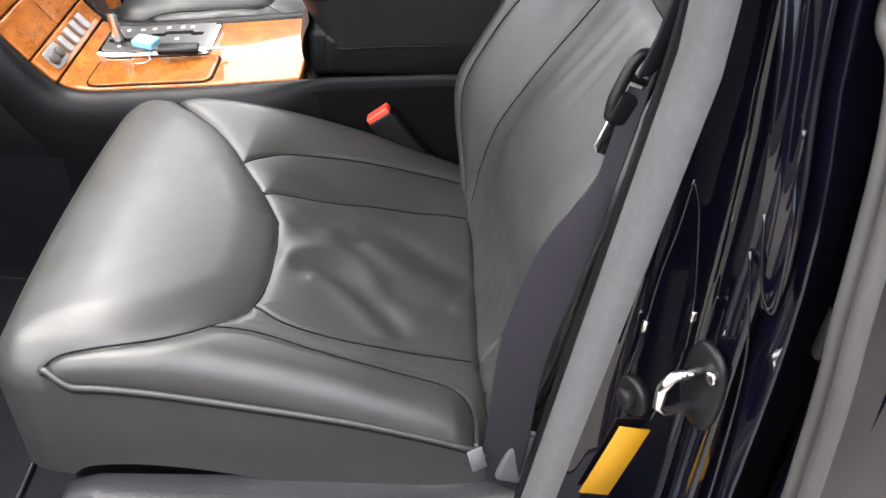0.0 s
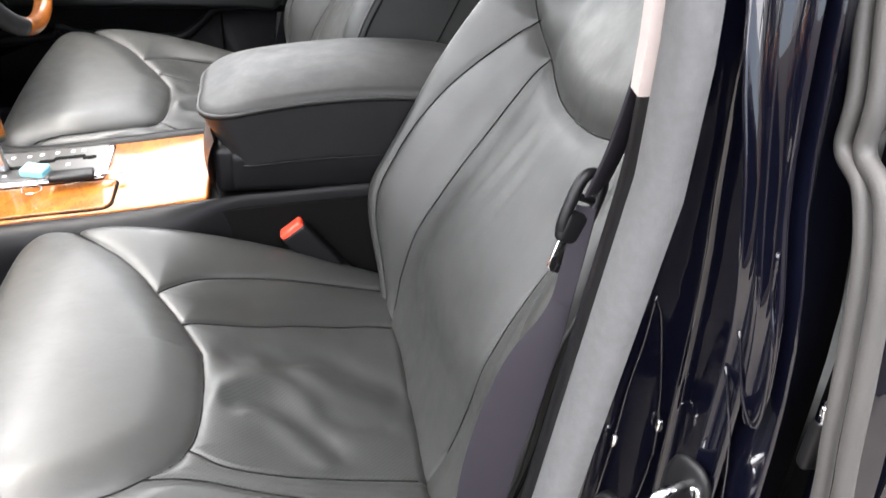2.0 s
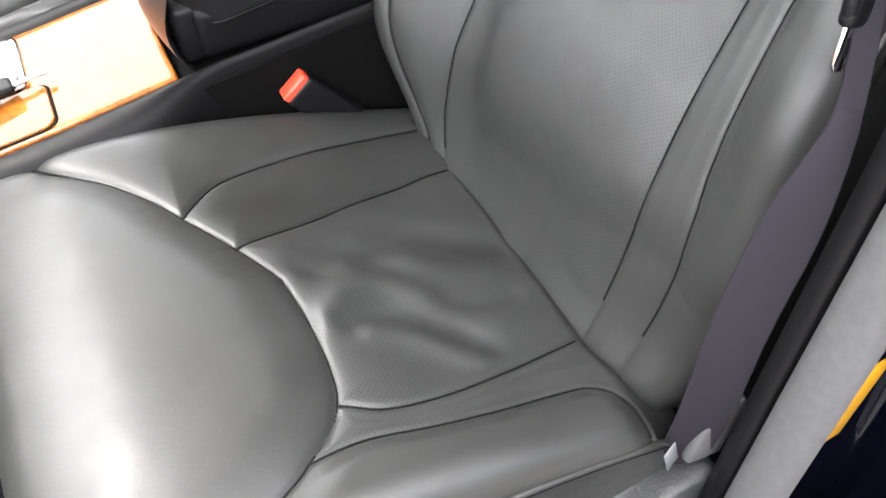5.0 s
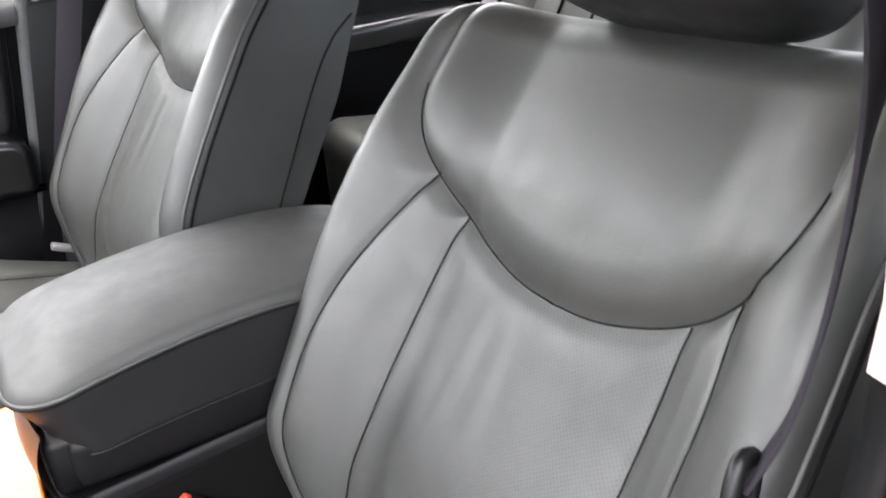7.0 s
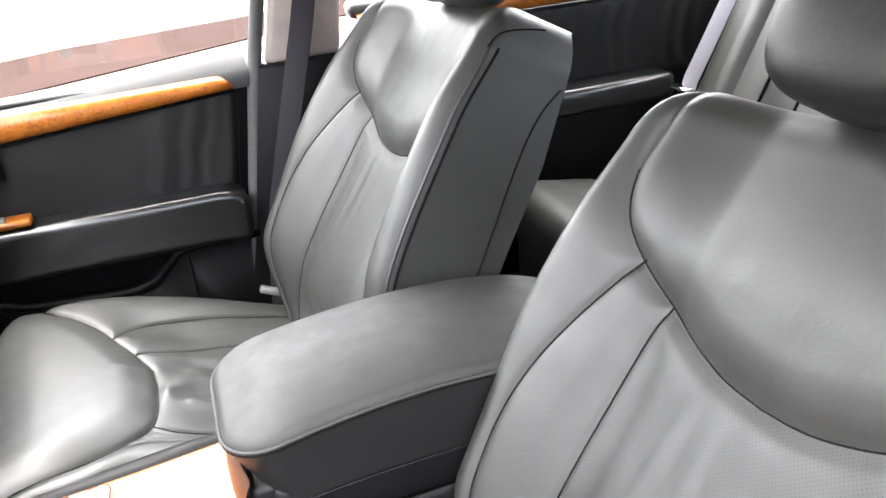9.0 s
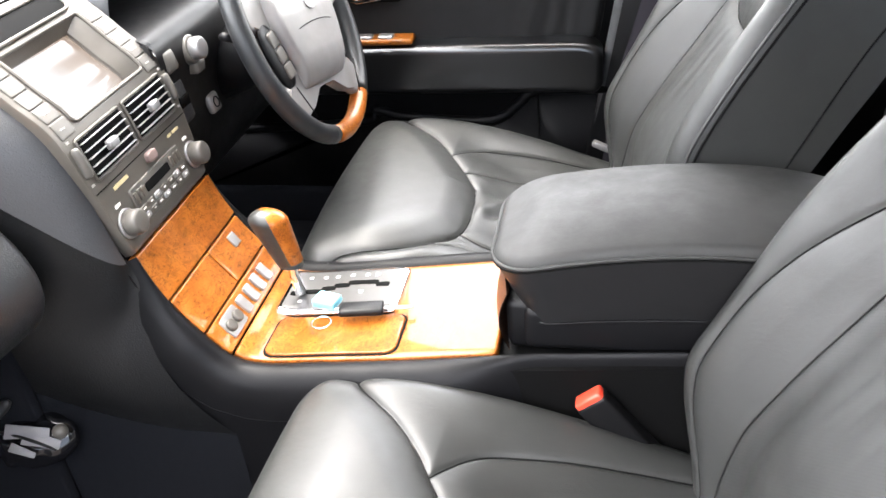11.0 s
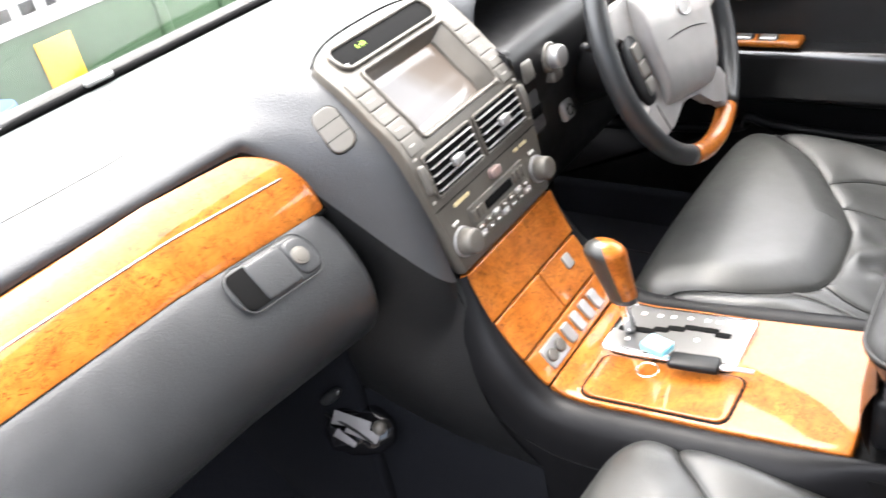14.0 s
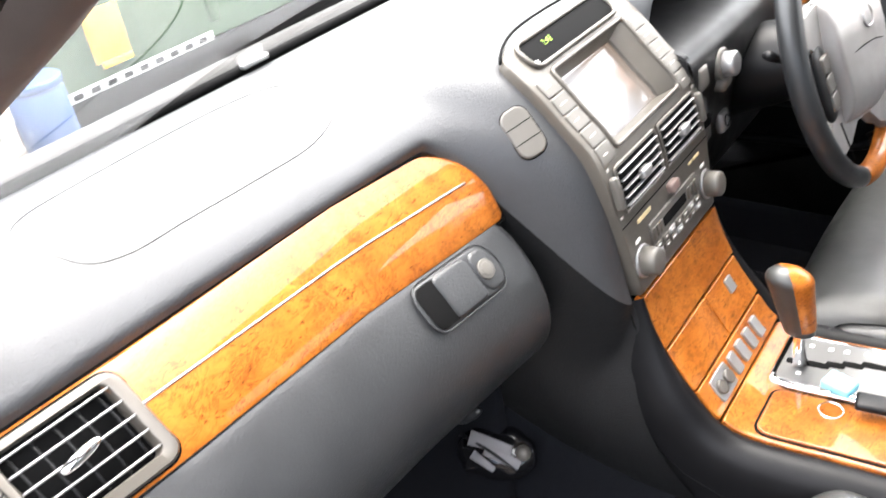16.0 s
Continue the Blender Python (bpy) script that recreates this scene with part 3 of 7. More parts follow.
part("screen_recess", loft([recess_ring(0.0085, -0.002, -0.002, -0.002, -0.002), recess_ring(0.006, 0.0, 0.0, 0.0, 0.0), recess_ring(-0.010, 0.002, 0.020, 0.002, 0.008), recess_ring(-0.020, 0.002, 0.023, 0.002, 0.010)], True, sharp=30), BEZEL, stack, "sunken champagne grey surround of the screen")
screen_mat = material("screen_painted_sheen", (0.03, 0.03, 0.03), 0.10, spec=0.5)
sn = Nodes(screen_mat)
# The reflection on the glass is painted as a pale-to-tan emission gradient.
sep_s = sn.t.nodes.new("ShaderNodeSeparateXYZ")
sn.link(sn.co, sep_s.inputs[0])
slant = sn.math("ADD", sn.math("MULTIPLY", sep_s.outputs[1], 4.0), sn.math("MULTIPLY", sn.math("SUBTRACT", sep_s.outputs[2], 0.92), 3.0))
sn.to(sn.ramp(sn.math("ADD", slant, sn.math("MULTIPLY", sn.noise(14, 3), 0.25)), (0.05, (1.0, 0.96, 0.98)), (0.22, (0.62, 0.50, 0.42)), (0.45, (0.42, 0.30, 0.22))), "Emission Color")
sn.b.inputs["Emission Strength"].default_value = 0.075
part("screen", pad_on_deck(z0 + 0.001, z1 - 0.006, -0.0805, 0.064, -0.014, 0.003, 0.0006, 0.003, 14, 10), screen_mat, stack, "navigation screen with a painted pale reflection")
part("screen_rim", frame_on_deck(z0 - 0.001, z1 + 0.001, -0.083, 0.085, 0.0068, 0.0026), BEZEL, stack)
for sgn, lo, hi in ((-1, -0.118, -0.089), (1, 0.089, 0.118)):
    n = 5
    for i in range(n):
        a = z0 - 0.010 + (z1 - z0 + 0.010) * i / n
        b = z0 - 0.010 + (z1 - z0 + 0.010) * (i + 1) / n
        key = part("side_key", pad_on_deck(a + 0.0007, b - 0.0007, lo, hi, 0.0076, 0.002, 0.0012, 0.005, 8, 8), BUTTON, stack)
        part("key_print", pad_on_deck((a + b) / 2 - 0.0008, (a + b) / 2 + 0.0010, (lo + hi) / 2 - 0.008, (lo + hi) / 2 + 0.002 + 0.003 * (i % 2), 0.0080, 0.0004, 0.0002, 0.0005, 3, 3), PRINT, key)
# clock hood
part("clock_window", pad_on_deck(S[15] + 0.010, S[15] + 0.041, -0.098, 0.090, 0.0078, 0.013, 0.001, 0.003, 8, 14), BLACK, stack, "black clock window")
part("clock_rim", frame_on_deck(S[15] + 0.009, S[15] + 0.042, -0.099, 0.091, 0.0085, 0.0026, 0.013), BEZEL, stack)
part("hood_gap", tube([tuple(float(v) for v in deck(S[15] + 0.066 * (1 - 0.45 * abs(b) ** 3), b * 0.1275, 0.002)) for b in np.linspace(-0.97, 0.97, 33)], 0.0016, 8), BLACK, stack)
part("clock_tab", pad_on_deck(S[15] + 0.011, S[15] + 0.017, -0.097, -0.088, 0.010, 0.002, 0.001, 0.003, 4, 4), SILVER, stack)
green_glow = material("clock_green", (0.3, 0.5, 0.02), 0.5)
green_glow.node_tree.nodes["Principled BSDF"].inputs["Emission Color"].default_value = (0.55, 0.8, 0.02, 1)
green_glow.node_tree.nodes["Principled BSDF"].inputs["Emission Strength"].default_value = 0.035


def writing(name, body, size, m, mat, parent):
    cu = bpy.data.curves.new(name, "FONT")
    cu.body, cu.size, cu.align_x, cu.align_y = body, size, "CENTER", "CENTER"
    tmp = bpy.data.objects.new(name, cu)
    scene.collection.objects.link(tmp)
    me = bpy.data.meshes.new_from_object(tmp.evaluated_get(bpy.context.evaluated_depsgraph_get()))
    bpy.data.objects.remove(tmp)
    me.transform(m)
    me.materials.clear()
    return part(name, me, mat, parent)


writing("clock_digits", "1:41", 0.0110, deck_pose(S[15] + 0.028, -0.048, 0.0086), green_glow, stack)
# vents
v0, v1 = s_at_z(0.832), s_at_z(0.879)
for lo, hi in ((-0.103, -0.006), (0.006, 0.103)):
    vent = part("air_vent", pad_on_deck(v0, v1, lo, hi, 0.0075, 0.003, 0.0008, 0.003, 8, 8), BLACK, stack, "black air vent with silver slats")
    part("vent_rim", frame_on_deck(v0 - 0.001, v1 + 0.001, lo - 0.001, hi + 0.001, 0.0075, 0.0022, 0.003), BEZEL, vent)
    for i in range(5):
        a = v0 + (v1 - v0) * (i + 0.6) / 5.2
        part("slat", pad_on_deck(a - 0.0006, a + 0.0006, lo + 0.002, hi - 0.002, 0.0125, 0.001, 0.0008, 0.004, 3, 10), SILVER, vent)
    c = (lo + hi) / 2
    part("vent_tab", pad_on_deck((v0 + v1) / 2 - 0.007, (v0 + v1) / 2 + 0.005, c - 0.010, c + 0.010, 0.018, 0.004, 0.003, 0.008, 5, 6), SILVER, vent)
for y in (-0.114, 0.114):
    part("vent_wheel", pad_on_deck(v0 + 0.008, v1 - 0.004, y - 0.005, y + 0.005, 0.012, 0.004, 0.003, 0.008, 8, 4, 0.003), BUTTON, stack)
    for s in (v1 + 0.004, v0 - 0.002):
        part("vent_mark", pad_on_deck(s - 0.0016, s + 0.0016, y - 0.003, y + 0.003, 0.0070, 0.0006, 0.0002, 0.0006, 3, 3), PRINT, stack)
# hazard key, radio and knobs
sk = s_at_z(0.767)
part("panel_gap", pad_on_deck(v0 - 0.014, v0 - 0.0128, -0.118, 0.118, 0.0066, 0.0003, 0.0002, 0.001, 3, 20), BLACK, stack)
part("hazard_button", pad_on_deck(v0 - 0.030, v0 - 0.017, -0.006, 0.016, 0.013, 0.005, 0.002, 0.008, 5, 6), HAZARD, stack, "small grey-pink hazard button")
part("badge_bar", pad_on_deck(v0 - 0.0245, v0 - 0.0195, -0.086, -0.052, 0.0068, 0.0008, 0.0002, 0.0006, 3, 8), GOLD, stack)
for a, b in ((0.058, 0.068), (0.072, 0.090)):
    part("badge_bar", pad_on_deck(v0 - 0.0245, v0 - 0.0205, a, b, 0.0068, 0.0008, 0.0002, 0.0006, 3, 5), GOLD, stack)
radio = part("radio", pad_on_deck(sk - 0.018, sk + 0.030, -0.066, 0.066, 0.0085, 0.003, 0.001, 0.004, 12, 14), BUTTON, stack, "grey radio panel with small keys")
part("disc_slot", pad_on_deck(sk + 0.010, sk + 0.022, -0.034, 0.030, 0.0092, 0.002, 0.0005, 0.001, 5, 10), BLACK, radio)
for i in range(7):
    for j, ds in enumerate((-0.014, -0.004)):
        y = -0.056 + i * 0.0185
        part("radio_key", pad_on_deck(sk + ds, sk + ds + 0.0075, y - 0.0075, y + 0.0075, 0.0105, 0.002, 0.001, 0.003, 4, 5), BEZEL if (i + j) % 3 else SILVER, radio)
        part("key_print", pad_on_deck(sk + ds + 0.003, sk + ds + 0.005, y - 0.004 + 0.002 * (i % 2), y + 0.003, 0.0108, 0.0004, 0.0002, 0.0004, 3, 3), WHITE, radio)
for y in (-0.060, -0.050, -0.042, 0.038, 0.048, 0.058):
    part("radio_key", pad_on_deck(sk + 0.009, sk + 0.024, y - 0.0035, y + 0.0035, 0.0105, 0.002, 0.001, 0.003, 4, 4), BEZEL, radio)
for y in (-0.092, 0.094):
    knob = part("knob", disc(0.0165, 0.020, 32, 0.004, 0.0155, at=deck_pose(sk, y, 0.007)), BUTTON, stack, "round grey knob")
    part("knob_ring", disc(0.019, 0.003, 32, 0.001, at=deck_pose(sk, y, 0.006)), SILVER, knob)
    part("knob_mark", pad_on_deck(sk + 0.024, sk + 0.028, y - 0.008, y + 0.004, 0.0067, 0.0008, 0.0002, 0.0006, 3, 4), WHITE, stack)

# ---- shift lever ----
lever = base("shift_lever", "gear lever with burl wood and grey leather knob", "gear lever", (-0.290, 0.030, 0.588))
stem = spline([(-0.289, 0.031, 0.585), (-0.291, 0.028, 0.61), (-0.293, 0.025, 0.640)], 6)
part("stem", tube(stem, [0.010, 0.0095, 0.009, 0.0085, 0.008, 0.0078, 0.0075, 0.0072, 0.007, 0.007, 0.007, 0.007, 0.0075][:len(stem)], 14), CHROME, lever, "chrome stem")


def knob_shape(z, w, grow):
    t = (z - 0.636) / 0.092
    r = (0.0145 + 0.0070 * min(1, t * 1.15)) * (1 if t < 0.8 else math.sqrt(max(0.0, 1 - ((t - 0.8) / 0.2) ** 2)) * 0.999 + 0.001)
    return (-0.292 - 0.018 * t + (r * 1.25 + grow) * math.cos(w), 0.024 - 0.012 * t + (r + grow) * math.sin(w), z)


zs = list(np.linspace(0.636, 0.71, 10)) + [0.714, 0.718, 0.722, 0.725, 0.727, 0.728]
part("knob", loft([[knob_shape(z, w, 0) for w in np.linspace(0, 2 * math.pi, 25)[:-1]] for z in zs], True, True), LEATHER, lever, "grey leather side of the knob")
ws = np.linspace(-1.15, 2.5, 16)
part("knob_wood", loft([[knob_shape(z, w, 0.0012) for w in ws] for z in zs[1:]]), WOOD, lever, "orange burl wood cap")

# ---- armrest box ----
armrest = base("armrest", "grey leather armrest box with stitched rim", "armrest", (0.2, 0, 0.60))


ARM_RIM = spline([(-0.02, 0.7155), (0.03, 0.727), (0.09, 0.739), (0.17, 0.749), (0.25, 0.7525), (0.34, 0.746), (0.44, 0.724)], 24)


def arm_where(a, b, n):
    """The lid's rim climbs to the rear; its front leans in towards the foot."""
    z = np.interp(a, ARM_RIM[:, 0], ARM_RIM[:, 1])
    low = np.maximum(0.0, -np.asarray(n, float) - 0.012)
    z = z * (1 - low / 0.12) + (0.748 + 0.03 * np.asarray(a)) * low / 0.12
    tuck = 0.45 * low * np.clip(1 - np.asarray(a) / 0.16, 0, 1) ** 2
    return a + tuck, b * (1 - 0.03 * smooth(np.asarray(a, float), 0.0, 0.2)), z + n


def crown(a, b):
    return 0.017 * (1 - np.abs(b / 0.11) ** 2.2) * smooth(np.asarray(a, float), -0.012, 0.07)


part("lid", puck(0.0, 0.43, -0.104, 0.112, 0.060, 0.011, 0.094, arm_where, crown, slice(4, None)), ARM_LEATHER, armrest, "padded grey leather lid with piped rim")
# The side takes black leather to put in the shade it faces into.
part("lid_side", puck(0.0, 0.43, -0.104, 0.112, 0.060, 0.011, 0.094, arm_where, crown, slice(0, 5)), LEATHER_DARK, armrest, "leather side of the lid, darkened for shade")
rim = [(a, -0.1045) for a in np.linspace(0.42, 0.064, 24)]
rim += [(0.060 + 0.0605 * math.cos(radians(w)), -0.044 + 0.0605 * math.sin(radians(w))) for w in np.linspace(-92, -178, 12)]
rim += [(-0.0005, b) for b in np.linspace(-0.03, 0.04, 6)]
rim += [(0.060 + 0.0605 * math.cos(radians(w)), 0.052 + 0.0605 * math.sin(radians(w))) for w in np.linspace(178, 92, 12)]
for n_rim, r_rim, m_rim in ((-0.007, 0.0024, ARM_LEATHER), (-0.0115, 0.0012, THREAD)):
    part("piping", tube([tuple(float(v) for v in arm_where(np.array(a), np.array(b), np.array(n_rim))) for a, b in rim], r_rim, 8), m_rim, armrest)
part("lower_rim", tube([tuple(float(v) for v in arm_where(np.array(a), np.array(b * 1.004), np.array(-0.094))) for a, b in rim[:40]], 0.0018, 8), CONSOLE, armrest)
part("box", rbox(0.40, 0.206, 0.06, 0.012, 3, (0.238, 0.003, 0.636)), CONSOLE, armrest, "dark plastic box under the lid")
plate_mat = material("plate_brown", (0.034, 0.019, 0.013), 0.30)
part("front_plate", loft([[(0.010 - 0.012 * math.sin(math.pi * k) + 0.012 * (y / 0.1) ** 2, y, 0.598 + 0.085 * k) for k in np.linspace(0, 1, 8)] for y in np.linspace(-0.092, 0.092, 14)]), plate_mat, armrest, "brown curved front plate")
part("front_core", rbox(0.05, 0.18, 0.07, 0.01, 2, (0.042, 0.0, 0.635)), PAD_DARK, armrest)

# ---- front seats ----
SEAT_Y = -0.385
PAD_EDGE = spline([(0.012, 0.0), (-0.012, 0.047), (-0.043, 0.098), (-0.066, 0.137), (-0.098, 0.176), (-0.130, 0.204), (-0.160, 0.230), (-0.178, 0.27)], 6)
PAD_EDGE_OUT = spline([(0.012, 0.0), (0.017, 0.050), (0.016, 0.110), (0.006, 0.150), (-0.030, 0.189), (-0.062, 0.211), (-0.092, 0.2255), (-0.133, 0.2355), (-0.163, 0.2405), (-0.176, 0.2455), (-0.182, 0.252), (-0.184, 0.262)], 6)
CUSH_J2 = spline([(-0.014, 0.048), (0.037, 0.069), (0.104, 0.096), (0.172, 0.118), (0.218, 0.134), (0.30, 0.150)], 6)
CUSH_J1 = spline([(-0.046, 0.104), (-0.001, 0.151), (0.070, 0.172), (0.145, 0.186), (0.190, 0.194), (0.26, 0.204)], 6)
CUSH_J2_OUT = spline([(0.008, 0.146), (0.045, 0.161), (0.102, 0.159), (0.161, 0.148), (0.231, 0.132), (0.30, 0.118)], 6)
CUSH_J1_OUT = spline([(-0.028, 0.188), (0.020, 0.184), (0.072, 0.189), (0.129, 0.191), (0.188, 0.189), (0.216, 0.191), (0.233, 0.202), (0.240, 0.220), (0.243, 0.250)], 6)

def cushion_lines(a, b):
    """Distance from the pad's edge and the two seams, whether a point lies on the pad, and the seams' places."""
    m = np.abs(b)
    res = []
    for e, j1, j2 in ((PAD_EDGE, CUSH_J1, CUSH_J2), (PAD_EDGE_OUT, CUSH_J1_OUT, CUSH_J2_OUT)):
        res.append((far_from(e, a, m), far_from(j1, a, m), far_from(j2, a, m), a < np.interp(m, e[:, 1], e[:, 0]), np.interp(a, j1[:, 0], j1[:, 1]), np.interp(a, j2[:, 0], j2[:, 1])))
    return [np.where(b > 0, p, q) for p, q in zip(*res)]


# soft creases of the worn centre: a line of places, height and half width
FOLDS = [([(0.030, -0.064), (0.046, -0.046), (0.062, -0.029), (0.084, -0.021), (0.104, -0.026), (0.132, -0.046)], 0.0066, 0.0125),
         ([(0.066, -0.082), (0.086, -0.086), (0.104, -0.097), (0.122, -0.117), (0.142, -0.134)], 0.0060, 0.0120),
         ([(0.123, 0.006), (0.143, -0.007), (0.167, -0.020), (0.204, -0.026)], 0.0055, 0.0140),
         ([(0.052, -0.068), (0.088, -0.062), (0.124, -0.080), (0.158, -0.108)], -0.0065, 0.0130),
         ([(0.045, 0.008), (0.070, 0.028), (0.104, 0.026), (0.138, 0.044), (0.166, 0.038), (0.192, 0.024), (0.234, 0.012)], -0.0080, 0.0160),
         ([(0.140, -0.050), (0.172, -0.064), (0.212, -0.062)], -0.0040, 0.0120),
         ([(0.165, -0.096), (0.205, -0.080), (0.235, -0.060)], 0.0030, 0.0110)]
FOLDS = [(spline(line, 4), up * 0.9, wd * 1.2) for line, up, wd in FOLDS]


def cushion_top(a, b):
    m = np.abs(b)
    d0, d1, d2, pad, j1, j2 = cushion_lines(a, b)
    pad = pad.astype(bool)
    seam = np.minimum(d0, np.minimum(d1, d2))
    h = -0.0022 * np.exp(-(seam / 0.003) ** 2) - 0.002 * np.exp(-(d0 / 0.008) ** 2)
    h += 0.0065 * (1 - np.exp(-seam / 0.024))
    h += np.where(pad, 0.008 * smooth(d0, 0, 0.05), 0.0)
    insert = (~pad) & (m < j2)
    strip = (~pad) & (m >= j2) & (m < j1)
    bolster = (~pad) & (m >= j1)
    h += np.where(pad, 0, -0.019 * smooth(0.22 - m, 0, 0.11) * smooth(d0, -0.02, 0.11))
    h += np.where(strip & (b < 0), -0.003 * smooth(np.minimum(d1, d2), 0, 0.012), 0)
    h += np.where(bolster & (b < 0), 0.008 * smooth(d1, 0, 0.022) * smooth(d0, 0, 0.035), 0)
    h += -0.020 * smooth(a, 0.242, 0.272)
    for line, up, wd in FOLDS:
        d = far_from(line, a, b)
        h += np.where(insert, smooth(d2, 0, 0.022) * smooth(d0, 0, 0.018) * up * np.exp(-(d / wd) ** 2), 0)
    return h


def cushion_panel(a, b):
    m = np.abs(b)
    _, _, _, pad, j1, j2 = cushion_lines(a, b)
    pad = pad.astype(bool)
    side = np.where(b > 0, 0, 10)
    return np.where(pad, 1, np.where(m < j2, 2, np.where(m < j1, 3 + side, 4 + side)))


RISE = spline([(-0.26, 0.545), (-0.225, 0.567), (-0.18, 0.582), (-0.13, 0.588), (-0.05, 0.580), (0.03, 0.562), (0.11, 0.538), (0.18, 0.512), (0.28, 0.476)], 12)


def cushion_where(a, b, n):
    z = np.interp(a, RISE[:, 0], RISE[:, 1])
    front = 0.012 * (b / 0.26) ** 2 * smooth(-a, 0.05, 0.245)
    return a + front, SEAT_Y + b, z + n


THETA = radians(29)
BACK_AT, LEAN = Vector((0.245, -0.390, 0.497)), radians(7.0)
U, N = Vector((math.sin(THETA), 0, math.cos(THETA))), Vector((-math.cos(THETA), 0, math.sin(THETA)))
BN, BY0 = N, Vector((0, 1, 0))
BU, BY = U * math.cos(LEAN) + BY0 * math.sin(LEAN), BY0 * math.cos(LEAN) - U * math.sin(LEAN)
BACK_EDGE = spline([(0.372, 0.0), (0.376, 0.05), (0.390, 0.10), (0.410, 0.142), (0.434, 0.175), (0.466, 0.203), (0.502, 0.220), (0.540, 0.226), (0.62, 0.222)], 6)
BACK_J2 = spline([(-0.08, 0.205), (0.03, 0.196), (0.081, 0.178), (0.13, 0.166), (0.245, 0.158), (0.36, 0.148), (0.408, 0.140)], 6)
BACK_J1 = spline([(-0.08, 0.226), (0.02, 0.228), (0.107, 0.231), (0.18, 0.235), (0.24, 0.233), (0.30, 0.222), (0.37, 0.202), (0.440, 0.178)], 6)
BACK_J2_OUT = spline([(-0.08, 0.142), (0.05, 0.138), (0.157, 0.136), (0.265, 0.134), (0.357, 0.136), (0.405, 0.137)], 6)
BACK_J1_OUT = spline([(-0.08, 0.206), (0.05, 0.200), (0.140, 0.191), (0.193, 0.185), (0.291, 0.182), (0.36, 0.185), (0.436, 0.180)], 6)
CREASES = [(0.29, 0.070, 96, 0.06, 0.0012), (0.30, 0.050, 94, 0.055, -0.0011), (0.30, 0.028, 92, 0.05, 0.0011), (0.28, 0.010, 88, 0.05, -0.0008)]


def back_lines(a, b):
    """Distance from the shoulder pad's edge and the two seams, and the seams' places."""
    m = np.abs(b)
    res = []
    for j1, j2 in ((BACK_J1, BACK_J2), (BACK_J1_OUT, BACK_J2_OUT)):
        res.append((far_from(j1, a, m), far_from(j2, a, m), np.interp(a, j1[:, 0], j1[:, 1]), np.interp(a, j2[:, 0], j2[:, 1])))
    return [far_from(BACK_EDGE, a, m)] + [np.where(b > 0, p, q) for p, q in zip(*res)]


def back_top(a, b):
    m = np.abs(b)
    pad = a > np.interp(m, BACK_EDGE[:, 1], BACK_EDGE[:, 0])
    d0, d1, d2, j1, _ = back_lines(a, b)
    seam = np.minimum(d0, np.minimum(d1, d2))
    h = -0.0022 * np.exp(-(seam / 0.003) ** 2) - 0.004 * np.exp(-(d0 / 0.012) ** 2)
    h += 0.0060 * (1 - np.exp(-seam / 0.024))
    h += np.where(pad, 0.005 * smooth(d0, 0, 0.05), 0)
    h += np.where(b > 0, 0.085 * (0.30 + 0.70 * smooth(a, -0.04, 0.16)), 0.055 * smooth(a, 0.0, 0.25)) * smooth(m, 0.12, 0.262) * (1 - 0.30 * smooth(a, 0.30, 0.58))
    h += np.where((b < 0) & (m > j1) & ~pad, 0.010 * smooth(d1, 0, 0.03) * smooth(a, 0.14, 0.28), 0)
    h += 0.018 * np.exp(-((a - 0.17) / 0.12) ** 2) * (1 - smooth(m, 0.1, 0.2))
    for fa, fb, w, ln, up in CREASES:
        c, s = math.cos(radians(w)), math.sin(radians(w))
        u, v = (a - fa) * s + (b - fb) * c, -(a - fa) * c + (b - fb) * s
        h += np.where(pad, 0, up * np.exp(-(u / ln) ** 2 - (v / 0.007) ** 2))
    return h


def back_panel(a, b):
    m = np.abs(b)
    pad = a > np.interp(m, BACK_EDGE[:, 1], BACK_EDGE[:, 0])
    _, _, _, j1, j2 = back_lines(a, b)
    side = np.where(b > 0, 0, 10)
    return np.where(pad, 1, np.where(m < j2, 2, np.where((m < j1) & (a < 0.44), 3 + side, 4 + side)))


def back_where(a, b, n):
    b = b * (1 - 0.05 * smooth(a, 0.35, 0.62) - np.where(b < 0, 0.17, 0.25) * smooth(-a, -0.15, 0.05))
    n = n - 0.035 * smooth(-a, -0.14, 0.02)
    n = np.where(n < 0, n * (0.70 - 0.22 * smooth(a, 0.42, 0.62)), n) - 0.02 * smooth(a, 0.45, 0.62)
    return tuple(BACK_AT[i] + BU[i] * a + BY[i] * b + BN[i] * n for i in range(3))


def superblob(w, d, h, p=3.2, nu=36, nv=20):
    """A soft block: half sizes w, d, h."""
    verts, faces = [], []

    def sp(c, e):
        return math.copysign(abs(c) ** e, c)
    for i in range(nv + 1):
        f = -math.pi / 2 + math.pi * i / nv
        for j in range(nu):
            t = 2 * math.pi * j / nu
            verts.append((w * sp(math.cos(f), 2 / p) * sp(math.cos(t), 2 / p), d * sp(math.cos(f), 2 / p) * sp(math.sin(t), 2 / p), h * sp(math.sin(f), 2 / p)))
    for i in range(nv):
        for j in range(nu):
            a, b = i * nu + j, i * nu + (j + 1) % nu
            faces.append((a, b, b + nu, a + nu))
    return mesh_of("blob", verts, faces)


